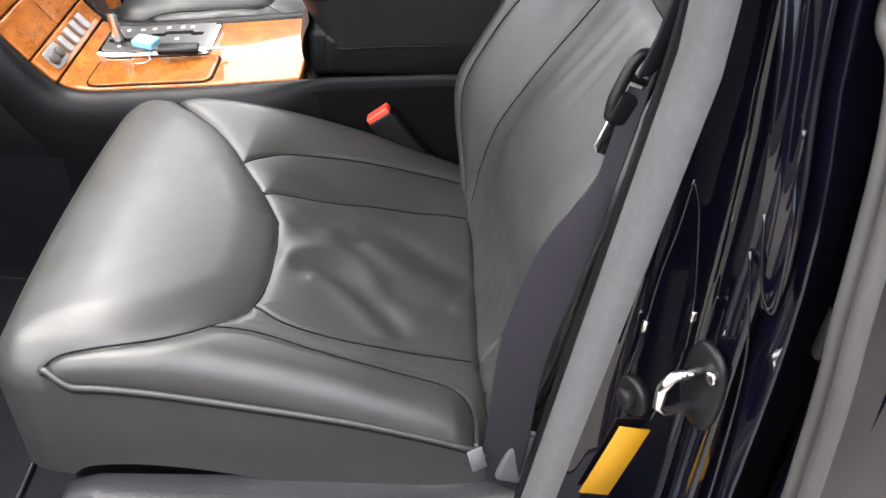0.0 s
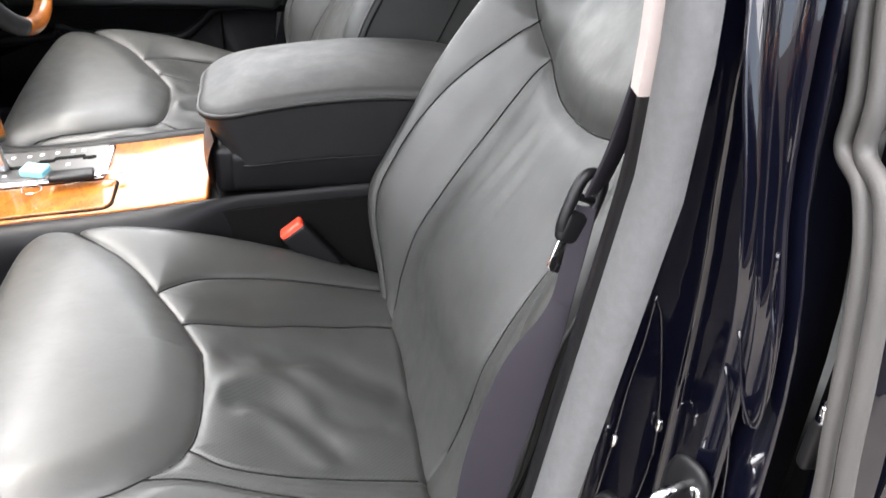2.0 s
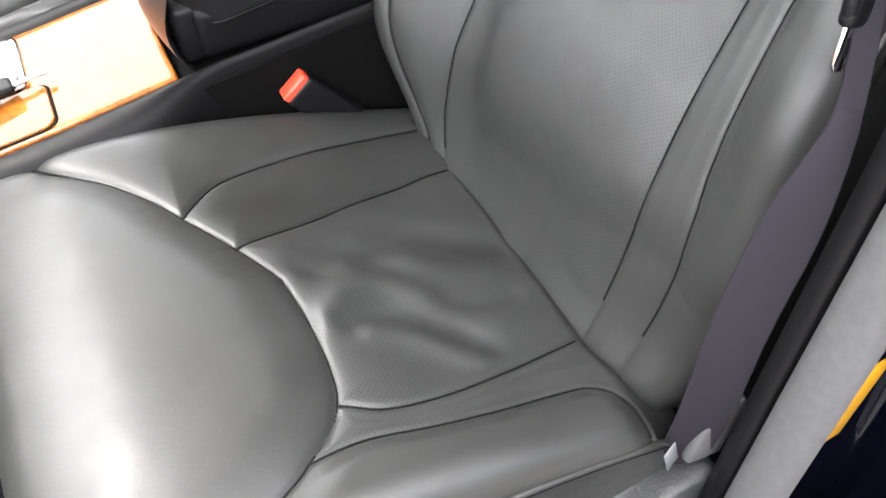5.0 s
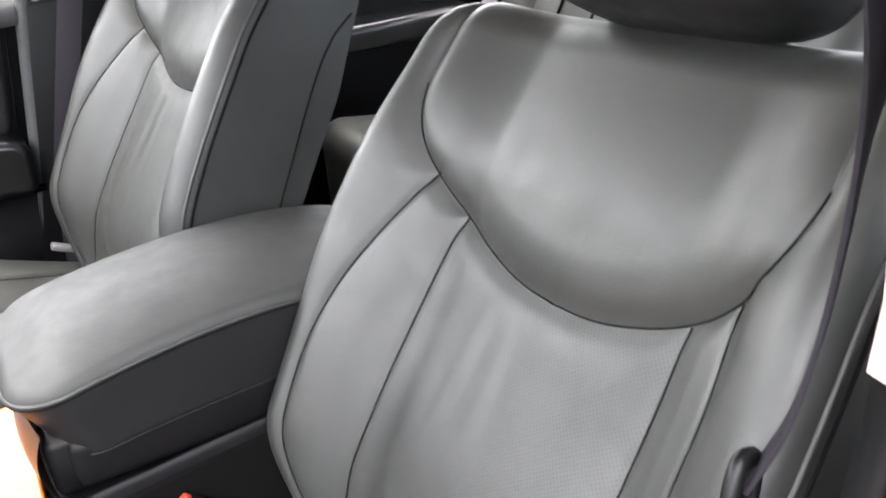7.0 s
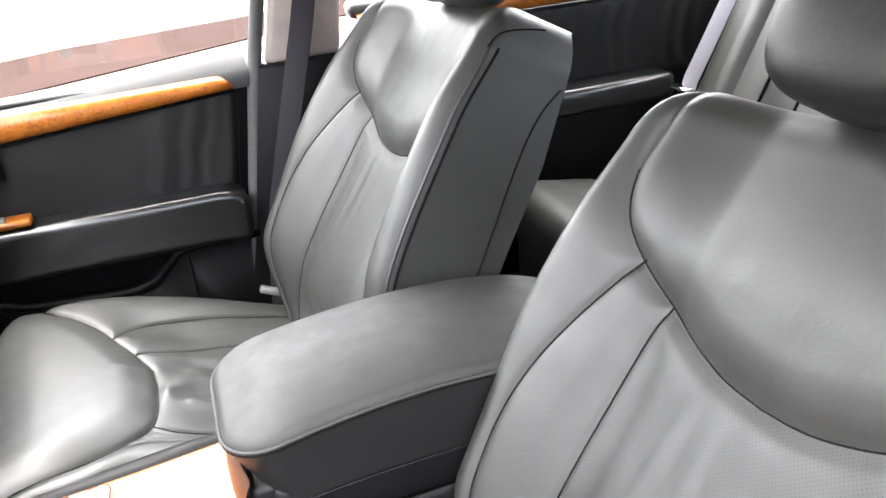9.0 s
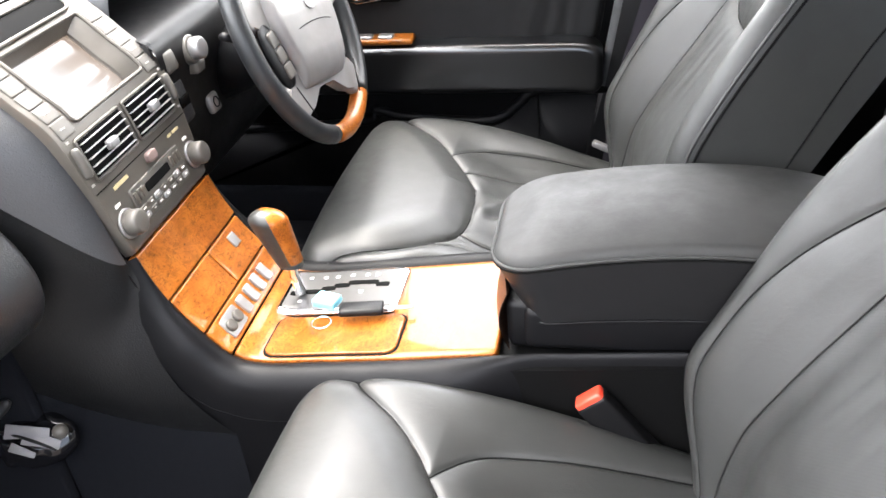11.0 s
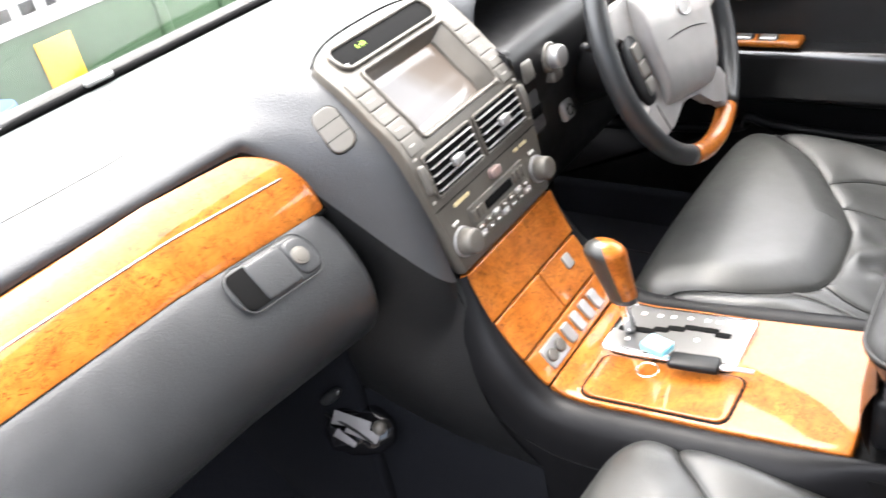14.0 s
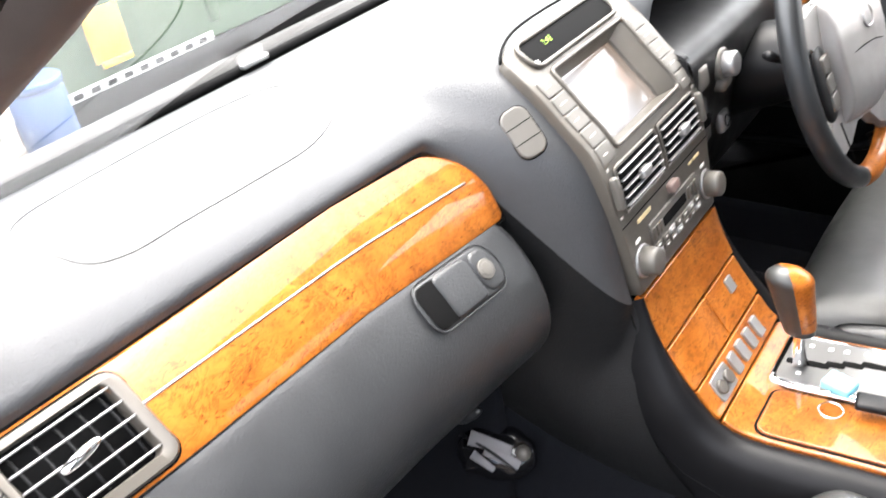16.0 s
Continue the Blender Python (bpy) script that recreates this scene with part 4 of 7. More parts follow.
def car_seat():
    seat = base("front_seat", "grey perforated leather front seat, creased cushion, no one in it", "car seat", (0.0, SEAT_Y, 0.28), "front seats")
    cush = pillow(-0.250, 0.300, -0.258, 0.258, 0.055, 0.034, 0.16, 220, 220, cushion_where, cushion_top, cushion_panel, esteps=16)
    names = {1: ("thigh_pad", LEATHER, "leaf-shaped padded front of the cushion"), 2: ("seat_insert", LEATHER_HOLES_LIT, "creased perforated cushion centre"), 3: ("seat_strip", LEATHER, ""), 13: ("seat_strip", LEATHER_HOLES_LIT, ""), 4: ("seat_bolster", LEATHER, ""), 14: ("seat_bolster", LEATHER, "")}
    for k, me in cush.items():
        nm, mat, lab = names[k]
        part(nm, me, mat, seat, lab)
    back = pillow(-0.07, 0.615, -0.272, 0.272, 0.065, 0.036, 0.215, 230, 190, back_where, back_top, back_panel, esteps=12, turn=True)
    names = {1: ("shoulder_pad", LEATHER, "rounded padded top of the backrest"), 2: ("back_insert", LEATHER_BACK, "perforated centre of the backrest"), 3: ("back_strip", LEATHER, ""), 13: ("back_strip", LEATHER, ""), 4: ("back_bolster", LEATHER, ""), 14: ("back_bolster", LEATHER, "")}
    for k, me in back.items():
        nm, mat, lab = names[k]
        part(nm, me, mat, seat, lab)
    for sgn in (-1, 1):
        for b, drop, r in ((0.2700, 0.0240, 0.0024), (0.2722, 0.0335, 0.0018)):
            line = [back_where(np.array(a), np.array(sgn * b), np.array(float(back_top(np.array([a]), np.array([0.266 * sgn]))[0]) - drop)) for a in np.linspace(0.02, 0.555, 44)]
            part("back_piping" if r > 0.002 else "seam", tube([tuple(float(v) for v in p) for p in line], r, 8), LEATHER if r > 0.002 else THREAD, seat)
        for line in ([(0.552, 0.022), (0.566, 0.016), (0.576, 0.006), (0.585, -0.012), (0.594, -0.036), (0.600, -0.056)], [(0.536, -0.094), (0.520, -0.086), (0.500, -0.078), (0.470, -0.072), (0.438, -0.069), (0.38, -0.068), (0.30, -0.070), (0.20, -0.074), (0.10, -0.08)]):
            pts = []
            for a, n in spline(line, 6):
                b = (0.207 + math.sqrt(0.065 ** 2 - min(0.06, max(0.0, a - 0.55)) ** 2) + 0.0012) * (1 - 0.05 * float(smooth(np.array(a), 0.35, 0.62)) - (0.17 if sgn < 0 else 0.25) * float(smooth(np.array(-a), -0.15, 0.05)))
                pts.append(tuple(BACK_AT + BU * float(a) + BY * (sgn * b) + BN * float(n)))
            part("seam", tube(pts, 0.0012, 6), THREAD, seat)
        line = [cushion_where(np.array(a), np.array(sgn * (0.2265 + math.sqrt(max(0.0, 0.034 ** 2 - (0.034 + min(0.0, h)) ** 2)))), np.array(h + 0.003)) for a, h in ((a, -0.034 + 0.016 * float(smooth(np.array(a), -0.05, 0.22)) + 0.022 * float(smooth(np.array(-a), 0.145, 0.183))) for a in np.linspace(-0.183, 0.262, 56))]
        part("cushion_piping", tube([tuple(float(v) for v in p) for p in line], 0.0036, 8), LEATHER, seat)
        line = [(x, y + sgn * 0.0012, z - 0.0055) for x, y, z in line]
        part("seam", tube([tuple(float(v) for v in p) for p in line], 0.0014, 8), THREAD, seat)
    for line, top_fn, place_fn, sides in ((PAD_EDGE, cushion_top, cushion_where, (1,)), (CUSH_J1, cushion_top, cushion_where, (1,)), (CUSH_J2, cushion_top, cushion_where, (1,)), (PAD_EDGE_OUT, cushion_top, cushion_where, (-1,)), (CUSH_J1_OUT, cushion_top, cushion_where, (-1,)), (CUSH_J2_OUT, cushion_top, cushion_where, (-1,)), (BACK_EDGE[:-9], back_top, back_where, (-1, 1)), (BACK_J1, back_top, back_where, (1,)), (BACK_J2, back_top, back_where, (1,)), (BACK_J1_OUT, back_top, back_where, (-1,)), (BACK_J2_OUT, back_top, back_where, (-1,))):
        for sgn in sides:
            a, b = np.repeat(line[:, 0], 1), line[:, 1] * sgn
            keep = (np.abs(b) < 0.252) & (a < 0.59) & ((a < 0.25) | (place_fn is back_where))
            if place_fn is back_where:
                keep &= a > 0.0
            h = top_fn(a, b)
            if place_fn is cushion_where:
                h = h - (0.034 - np.sqrt(np.maximum(0.034 ** 2 - np.clip(np.abs(b) - 0.224, 0, 0.033) ** 2, 0)))
            pts = np.stack([np.broadcast_to(v, a.shape) for v in place_fn(a, b, h + 0.0006 + (0.0022 * smooth(np.abs(b), 0.205, 0.225) if place_fn is cushion_where else 0.0))], 1)[keep]
            part("seam", tube([tuple(q) for q in pts], 0.0010, 6), THREAD, seat)
    shell = []
    for a in np.linspace(-0.02, 0.585, 20):
        w = 0.262 * (1 - 0.05 * float(smooth(np.array(a), 0.30, 0.62))) * (1 - 0.3 * max(0, (a - 0.52) / 0.065) ** 2)
        row = []
        for t in np.linspace(-1, 1, 15):
            dep = (-0.100 - 0.045 * (1 - abs(t) ** 4)) * (1 - 0.5 * float(smooth(np.array(a), 0.25, 0.60)))
            p = BACK_AT + BU * a + BY * (w * t) + BN * (dep - 0.02 * float(smooth(np.array(a), 0.45, 0.62)))
            row.append(tuple(p))
        shell.append(row)
    part("back_shell", loft(shell), LEATHER_DARK, seat, "dark rear shell of the backrest")
    rest_c = BACK_AT + BU * 0.707 + BN * 0.006 - BY * 0.022
    rot = Matrix(((BY.x, BN.x, BU.x), (BY.y, BN.y, BU.y), (BY.z, BN.z, BU.z))).to_4x4()
    part("headrest", moved(superblob(0.142, 0.058, 0.098, 4.2, 48, 28), Matrix.Translation(rest_c) @ rot), LEATHER_DARK, seat, "dark leather headrest")
    for y in (-0.07, 0.07):
        p = BACK_AT + BU * 0.56 + BY * y - BN * 0.045
        q = BACK_AT + BU * 0.66 + BY * y - BN * 0.03
        part("headrest_post", tube([tuple(p), tuple(q)], 0.006, 12), PAD_DARK, seat)
    # plastic valance and slide
    part("seat_base", rbox(0.44, 0.46, 0.10, 0.02, 3, (0.02, SEAT_Y, 0.385)), PAD_DARK, seat)
    val = prism([(-0.20, 0.35), (-0.185, 0.405), (-0.15, 0.418), (0.20, 0.414), (0.235, 0.42), (0.30, 0.43), (0.31, 0.35)], 0.035, "y", SEAT_Y - 0.285, 0.010, 3)
    valance = part("valance", val, PAD_DIM, seat, "grey plastic side valance with switches")
    part("seat_switch", rbox(0.075, 0.012, 0.012, 0.004, 3, (0.13, SEAT_Y - 0.286, 0.398)), SILVER, valance)
    part("slide_rail", rbox(0.50, 0.04, 0.03, 0.004, 2, (0.04, SEAT_Y - 0.2, 0.31)), PAD_DARK, seat)
    part("slide_rail", rbox(0.50, 0.04, 0.03, 0.004, 2, (0.04, SEAT_Y + 0.2, 0.31)), PAD_DARK, seat)
    return seat


passenger_seat = car_seat()
copy_thing(passenger_seat, pose(-0.105, SEAT_Y + 0.757, 0.28))

# ---- belt buckle and seat belt of the passenger side ----
buckle = base("belt_buckle", "black belt buckle with a red release button", "seat belt", (0.20, -0.13, 0.44))
bdir = Vector((-0.62, 0.02, 0.78)).normalized()
bm_b = rbox(0.040, 0.024, 0.115, 0.005, 3)
bx = Vector((0, 1, 0)).cross(bdir).normalized()
by = bdir.cross(bx)
rot = Matrix(((bx.x, by.x, bdir.x), (bx.y, by.y, bdir.y), (bx.z, by.z, bdir.z))).to_4x4()
BK = Vector((0.116, -0.136, 0.570))
place = Matrix.Translation(BK - bdir * 0.060) @ rot
bmesh.ops.transform(bm_b, matrix=place, verts=bm_b.verts)
part("buckle_body", bm_b, PAD_DARK, buckle)
bm_b = rbox(0.036, 0.020, 0.020, 0.003, 2)
bmesh.ops.transform(bm_b, matrix=Matrix.Translation(BK - bdir * 0.006) @ rot, verts=bm_b.verts)
part("release_button", bm_b, RED, buckle, "bright red release button")
part("buckle_stalk", tube([tuple(BK - bdir * 0.11), (0.24, -0.125, 0.40)], 0.012, 10, flat=0.5), PAD_DARK, buckle)

belt = base("seat_belt", "dark webbing seat belt hanging beside the seat", "seat belt", (0.268, -0.63, 0.39))
upper = spline([(0.406, -0.602, 1.22), (0.392, -0.614, 1.15), (0.377, -0.624, 1.08), (0.362, -0.633, 1.00), (0.353, -0.631, 0.94), (0.346, -0.620, 0.893)], 8)
twist = [(-0.7 + 1.2 * k, -0.7 - 0.15 * k, 0.0) for k in (float(smooth(np.array(i), 0, 20)) for i in range(len(upper)))]
part("upper_webbing", band([tuple(p) for p in upper], [0.038 - 0.016 * float(smooth(np.array(i), 6, 24)) for i in range(len(upper))], 0.003, twist), WEBBING, belt)
lower = spline([(0.341, -0.622, 0.882), (0.329, -0.640, 0.838), (0.318, -0.652, 0.800), (0.297, -0.658, 0.745), (0.276, -0.660, 0.640), (0.272, -0.656, 0.515), (0.270, -0.640, 0.385)], 8)
part("lower_webbing", band([tuple(p) for p in lower], [0.016 + 0.028 * float(smooth(np.array(i), 12, 28)) for i in range(len(lower))], 0.003, (-0.45, -0.88, 0.15)), WEBBING, belt)
tdir = Vector((-0.36, -0.24, -0.90)).normalized()
tnor = Vector((0.32, -0.92, 0.30))
tnor = (tnor - tdir * tnor.dot(tdir)).normalized()
twid = tnor.cross(tdir)
TC = Vector((0.337, -0.622, 0.883))
trot = Matrix(((twid.x, tnor.x, tdir.x, TC.x), (twid.y, tnor.y, tdir.y, TC.y), (twid.z, tnor.z, tdir.z, TC.z), (0, 0, 0, 1)))
loop = [(0.0115 * math.copysign(abs(math.cos(w)) ** 0.6, math.cos(w)), 0.0, 0.026 * math.copysign(abs(math.sin(w)) ** 0.6, math.sin(w))) for w in np.linspace(0, 2 * math.pi, 33)[:-1]]
tongue = part("tongue", moved(tube(loop, 0.0048, 10, True, up=(0, 1, 0)), trot), PAD_DARK, belt, "black plastic latch plate")
blade = prism([(-0.008, 0.026), (-0.008, 0.052), (-0.004, 0.056), (0.004, 0.056), (0.008, 0.052), (0.008, 0.026)], 0.0025, "y", -0.0012, 0.0006)
for nm, bm_b, mat, lab in (("tongue_grip", rbox(0.025, 0.011, 0.026, 0.005, 3, (0, 0, 0.018)), PAD_DARK, ""), ("tongue_bar", rbox(0.022, 0.006, 0.006, 0.002, 2, (0, 0, -0.006)), PAD_DARK, ""), ("tongue_blade", blade, CHROME, "chrome blade"), ("blade_slot", rbox(0.007, 0.004, 0.012, 0.001, 1, (0, 0, 0.042)), BLACK, "")):
    bmesh.ops.transform(bm_b, matrix=trot, verts=bm_b.verts)
    part(nm, bm_b, mat, tongue, lab)
part("anchor", rbox(0.03, 0.012, 0.05, 0.004, 2, (0.255, -0.632, 0.40)), SILVER, belt)
part("anchor_cover", rbox(0.040, 0.012, 0.075, 0.005, 3, Matrix.Translation((0.292, -0.655, 0.482)) @ Matrix.Rotation(radians(12), 4, "Y")), SEAL, belt, "grey plastic cover at the belt's foot")
part("belt_label", rbox(0.016, 0.002, 0.032, 0.0008, 1, Matrix.Translation((0.245, -0.659, 0.482)) @ Matrix.Rotation(radians(-14), 4, "Y") @ Matrix.Rotation(radians(20), 4, "Z")), PALE_TAG, belt, "small white label")

# ---- dashboard, passenger side ----
dash = base("dashboard", "grey soft plastic dashboard with a burl wood band", "dashboard", (-0.65, -0.3, 0.60))
SEC_IN = [(-0.437, 0.727), (-0.452, 0.790), (-0.464, 0.845), (-0.482, 0.893), (-0.520, 0.937), (-0.570, 0.980), (-0.640, 1.006), (-0.730, 1.010), (-0.830, 0.998)]
SEC_MID = [(-0.607, 0.939), (-0.606, 0.950), (-0.615, 0.960), (-0.632, 0.971), (-0.655, 0.982), (-0.685, 0.993), (-0.720, 1.002), (-0.765, 1.006), (-0.830, 0.998)]
SEC_OUT = [(-0.646, 0.934), (-0.645, 0.946), (-0.655, 0.957), (-0.671, 0.971), (-0.692, 0.986), (-0.714, 0.998), (-0.744, 1.006), (-0.785, 1.007), (-0.840, 0.996)]


def dash_section(y, n=4):
    k = float(smooth(np.array(-y), 0.118, 0.235))
    o = float(np.clip((-y - 0.235) / 0.50, 0, 1))
    a, b, c = (np.array(q) for q in (SEC_IN, SEC_MID, SEC_OUT))
    sec = (a * (1 - k) + b * k) * (1 - o) + c * o
    sec = spline(sec, n)
    return [(x, y, z) for x, z in sec]


ys = np.concatenate([np.linspace(-0.118, -0.25, 28), np.linspace(-0.26, -0.75, 40)])
part("top_pad", loft([dash_section(y) for y in ys]), PAD, dash, "grey grained top pad")
ys_r = np.linspace(-0.118, 0.118, 20)
part("top_pad", loft([[(x, y, z) for x, _, z in dash_section(-0.118)[20:]] for y in ys_r[::-1]]), PAD, dash)


def band_low(o):
    """Height of the band's lower edge, from its inner end (0) to the door (1)."""
    return np.interp(o, [0, 0.38, 0.75, 1], [0.855, 0.870, 0.8705, 0.874])


def trim_at(y):
    """Top and bottom edge of the wooden band at y."""
    o = np.clip((-y - 0.20) / 0.53, 0, 1)
    top = np.array([-0.598 - 0.048 * o, 0.921 + 0.028 * o])
    low = np.array([-0.546 - 0.026 * o, float(band_low(o)) + 0.001])
    return top, low


def trim_where(a, b, n):
    """a: along the car's width, b: 0 at the lower edge to 1 at the upper."""
    o = np.clip((-a - 0.20) / 0.53, 0, 1)
    tx, tz = -0.602 - 0.042 * o, np.interp(o, [0, 0.1, 0.3, 0.5, 0.74, 1], [0.934, 0.938, 0.943, 0.9395, 0.935, 0.932])
    lx, lz = -0.544 - 0.028 * o, band_low(o)
    bulge = 0.009 * (1 - (2 * b - 1) ** 2) + n
    return lx + (tx - lx) * b + bulge * 0.75, a + 0 * b, lz + (tz - lz) * b + bulge * 0.66


def trim_cut(a, b, n):
    end = -0.190 - 0.045 * np.clip(b, 0, 1) ** 4
    return trim_where(-0.75 + (a + 0.75) * (end + 0.75) / 0.553, b, n)


band_mesh = pillow(-0.75, -0.197, 0.0, 1.0, 0.02, 0.006, 0.012, 140, 30, trim_cut, panel=lambda a, b: ((a > -0.712) & (a < -0.606) & (b > 0.10) & (b < 0.90)).astype(int))
part("wood_band", band_mesh[0], WOOD, dash, "orange burl wood band with a thin inlay")
part("gap_line", tube([tuple(float(v) for v in trim_cut(np.array(a), np.array(-0.02), np.array(-0.003))) for a in np.linspace(-0.75, -0.197, 50)], 0.0026, 6), BLACK, dash)
part("inlay", tube([tuple(float(v) for v in trim_cut(np.array(a), np.array(0.545 + 0.02 * math.sin(6 * a)), np.array(0.0003))) for a in np.linspace(-0.61, -0.222, 40)], 0.0011, 6), SILVER, dash)
part("gap_line", tube([tuple(float(v) for v in trim_cut(np.array(a), np.array(1.02), np.array(-0.001))) for a in np.linspace(-0.75, -0.197, 50)], 0.0018, 6), BLACK, dash)
# body under the pad, behind the band
secs = []
for y in np.linspace(-0.76, -0.195, 12):
    (tx, tz), (lx, lz) = trim_at(y)
    secs.append([(tx - 0.02, y, tz + 0.002), (lx - 0.012, y, lz - 0.004), (-0.70, y, 0.70), (-0.90, y, 0.70), (-0.90, y, 0.985), (tx - 0.06, y, tz + 0.004)])
part("core", loft(secs, True, True), BLACK, dash)
# glove box
GB = [(-0.562, 0.858), (-0.544, 0.854), (-0.528, 0.839), (-0.512, 0.818), (-0.498, 0.792), (-0.489, 0.760), (-0.492, 0.725), (-0.512, 0.695), (-0.548, 0.673), (-0.60, 0.658), (-0.69, 0.65)]


def glove_end(z):
    """Where the lid's rounded end stands at a height."""
    return float(np.interp(z, [0.64, 0.68, 0.70, 0.75, 0.80, 0.835, 0.86], [-0.206, -0.197, -0.194, -0.191, -0.191, -0.193, -0.199]))


def glove(y):
    """The lid's section; y runs from -0.75 to -0.205 and is drawn out to the lid's end."""
    o = float(np.clip((-y - 0.20) / 0.53, 0, 1))
    e = max(0.0, 1 - (-y - 0.205) / 0.016)
    pull = 0.014 * e ** 2
    return [(x - 0.030 * o - pull, -0.75 + (y + 0.75) * (glove_end(z) + 0.75) / 0.545, z + float(band_low(o)) - 0.855) for x, z in spline(GB, 5)]


box = part("glove_box", loft([glove(y) for y in np.concatenate([np.linspace(-0.205, -0.225, 9), np.linspace(-0.245, -0.75, 24)])], sharp=60), PAD_DIM, dash, "smooth grey glove box lid")
part("glove_box_side", loft([glove(-0.205), [(-0.68, y - 0.004, z) for _, y, z in glove(-0.205)]]), PAD_DIM, box)


def glove_where(a, b, n):
    """a: across the car, b: height on the lid's face at its inner end."""
    o = np.clip((-a - 0.20) / 0.53, 0, 1)
    g = spline(GB, 5)
    x = np.interp(-b, -g[:, 1], g[:, 0]) - 0.030 * o
    return x + 0.8 * n, a + 0 * b, b + band_low(o) - 0.855 + 0.6 * n


part("handle_recess", pillow(-0.357, -0.243, 0.812, 0.852, 0.015, 0.002, 0.004, 14, 10, glove_where, lambda a, b: 0 * a + 0.0035), PAD_DIM, box, "moulded recess of the latch")
rim_line = []
for ca, cb, w0 in ((-0.259, 0.836, 0), (-0.341, 0.836, 90), (-0.341, 0.828, 180), (-0.259, 0.828, 270)):
    rim_line += [(ca + 0.017 * math.cos(radians(w0 + 22.5 * k)), cb + 0.017 * math.sin(radians(w0 + 22.5 * k))) for k in range(5)]
part("handle_rim", tube([tuple(float(v) for v in glove_where(np.array(a), np.array(b), np.array(0.0035))) for a, b in rim_line], 0.0010, 6, True), PAD_DIM, box)
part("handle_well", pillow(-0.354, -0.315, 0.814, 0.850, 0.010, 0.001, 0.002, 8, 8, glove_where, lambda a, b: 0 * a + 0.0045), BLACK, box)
part("handle_flap", pillow(-0.327, -0.278, 0.8135, 0.8505, 0.006, 0.003, 0.008, 10, 8, glove_where, lambda a, b: 0 * a + 0.0062), PAD_DIM, box, "grey latch flap")
part("lock_plate", pillow(-0.277, -0.2455, 0.8145, 0.8495, 0.012, 0.003, 0.006, 8, 8, glove_where, lambda a, b: 0 * a + 0.0058), PAD_DIM, box)
gx, gy, gz = (float(v) for v in glove_where(np.array(-0.265), np.array(0.833), np.array(0.0058)))
part("lock_ring", disc(0.0105, 0.0022, 24, 0.001, at=Matrix.Translation((gx, gy, gz)) @ Matrix.Rotation(radians(52), 4, "Y")), BUTTON, box)
part("lock", disc(0.0075, 0.003, 20, 0.001, at=Matrix.Translation((gx, gy, gz)) @ Matrix.Rotation(radians(52), 4, "Y")), BUTTON, box, "silver ringed lock")
part("lamp_shell", moved(superblob(0.028, 0.008, 0.008, 2.4, 24, 12), Matrix.Translation((-0.620, -0.208, 0.556)) @ Matrix.Rotation(radians(-42), 4, "Y")), PAD_DIM, dash, "grey shell of the footwell lamp")
# side vent
def vent_ring(a0, a1, b0, b1, n, corner):
    """A rounded rectangle on the band: corner is a share of its height."""
    pts = []
    for ca, cb, w0, sa, sb in ((a1, b1, 0, -1, -1), (a0, b1, 90, 1, -1), (a0, b0, 180, 1, 1), (a1, b0, 270, -1, 1)):
        for k in range(7):
            w = radians(w0 + 15 * k)
            pts.append((ca + sa * corner * 0.1 + corner * 0.1 * math.cos(w), cb + sb * corner + corner * math.sin(w)))
    return [tuple(float(v) for v in trim_where(np.array(a), np.array(b), np.array(n))) for a, b in pts]


frame_rings = [vent_ring(-0.7235, -0.5985, 0.045, 0.955, 0.000, 0.13), vent_ring(-0.7230, -0.5990, 0.050, 0.950, 0.0055, 0.13), vent_ring(-0.7215, -0.6005, 0.065, 0.935, 0.0075, 0.12),
               vent_ring(-0.6980, -0.6090, 0.150, 0.880, 0.0065, 0.06), vent_ring(-0.6970, -0.6100, 0.160, 0.870, 0.0050, 0.06), vent_ring(-0.6970, -0.6100, 0.160, 0.870, -0.012, 0.06)]
vent = part("side_vent", loft(frame_rings, True, sharp=50), BEZEL, dash, "silver framed air vent with slats")
for i in range(5):
    b = 0.215 + 0.60 * i / 4
    part("slat", tube([tuple(float(v) for v in trim_where(np.array(a), np.array(b), np.array(0.0045))) for a in np.linspace(-0.697, -0.610, 8)], 0.0010, 6), SILVER, vent)
for i in range(5):
    a = -0.688 + 0.0175 * i
    part("fin", tube([tuple(float(v) for v in trim_where(np.array(a), np.array(b), np.array(-0.003))) for b in np.linspace(0.17, 0.86, 6)], 0.0010, 6), PAD_DARK, vent)
part("vent_tab", moved(superblob(0.0045, 0.017, 0.0045, 2.4, 20, 12), Matrix.Translation(trim_where(-0.656, 0.50, 0.008)) @ Matrix.Rotation(radians(8), 4, "X")), CHROME, vent, "bright vent tab")
part("wheel_slot", pillow(-0.7165, -0.7045, 0.20, 0.80, 0.004, 0.001, 0.002, 5, 10, lambda a, b, n: trim_where(a, b, n + 0.0078)), BLACK, vent)
part("vent_wheel", pillow(-0.7145, -0.7060, 0.24, 0.76, 0.004, 0.003, 0.008, 5, 12, lambda a, b, n: trim_where(a, b, n + 0.0105)), BUTTON, vent)
for i in range(11):
    part("wheel_rib", tube([tuple(float(v) for v in trim_where(np.array(a), np.array(0.27 + 0.046 * i), np.array(0.0108))) for a in (-0.714, -0.710, -0.7065)], 0.0006, 5), PAD_DARK, vent)
part("vent_gap", tube(vent_ring(-0.7245, -0.5975, 0.038, 0.962, 0.0008, 0.13), 0.0010, 6, True), BLACK, vent)
part("vent_mark", pillow(-0.716, -0.706, 0.09, 0.17, 0.001, 0.0005, 0.001, 4, 4, lambda a, b, n: trim_where(a, b, n + 0.0083)), WHITE, vent)


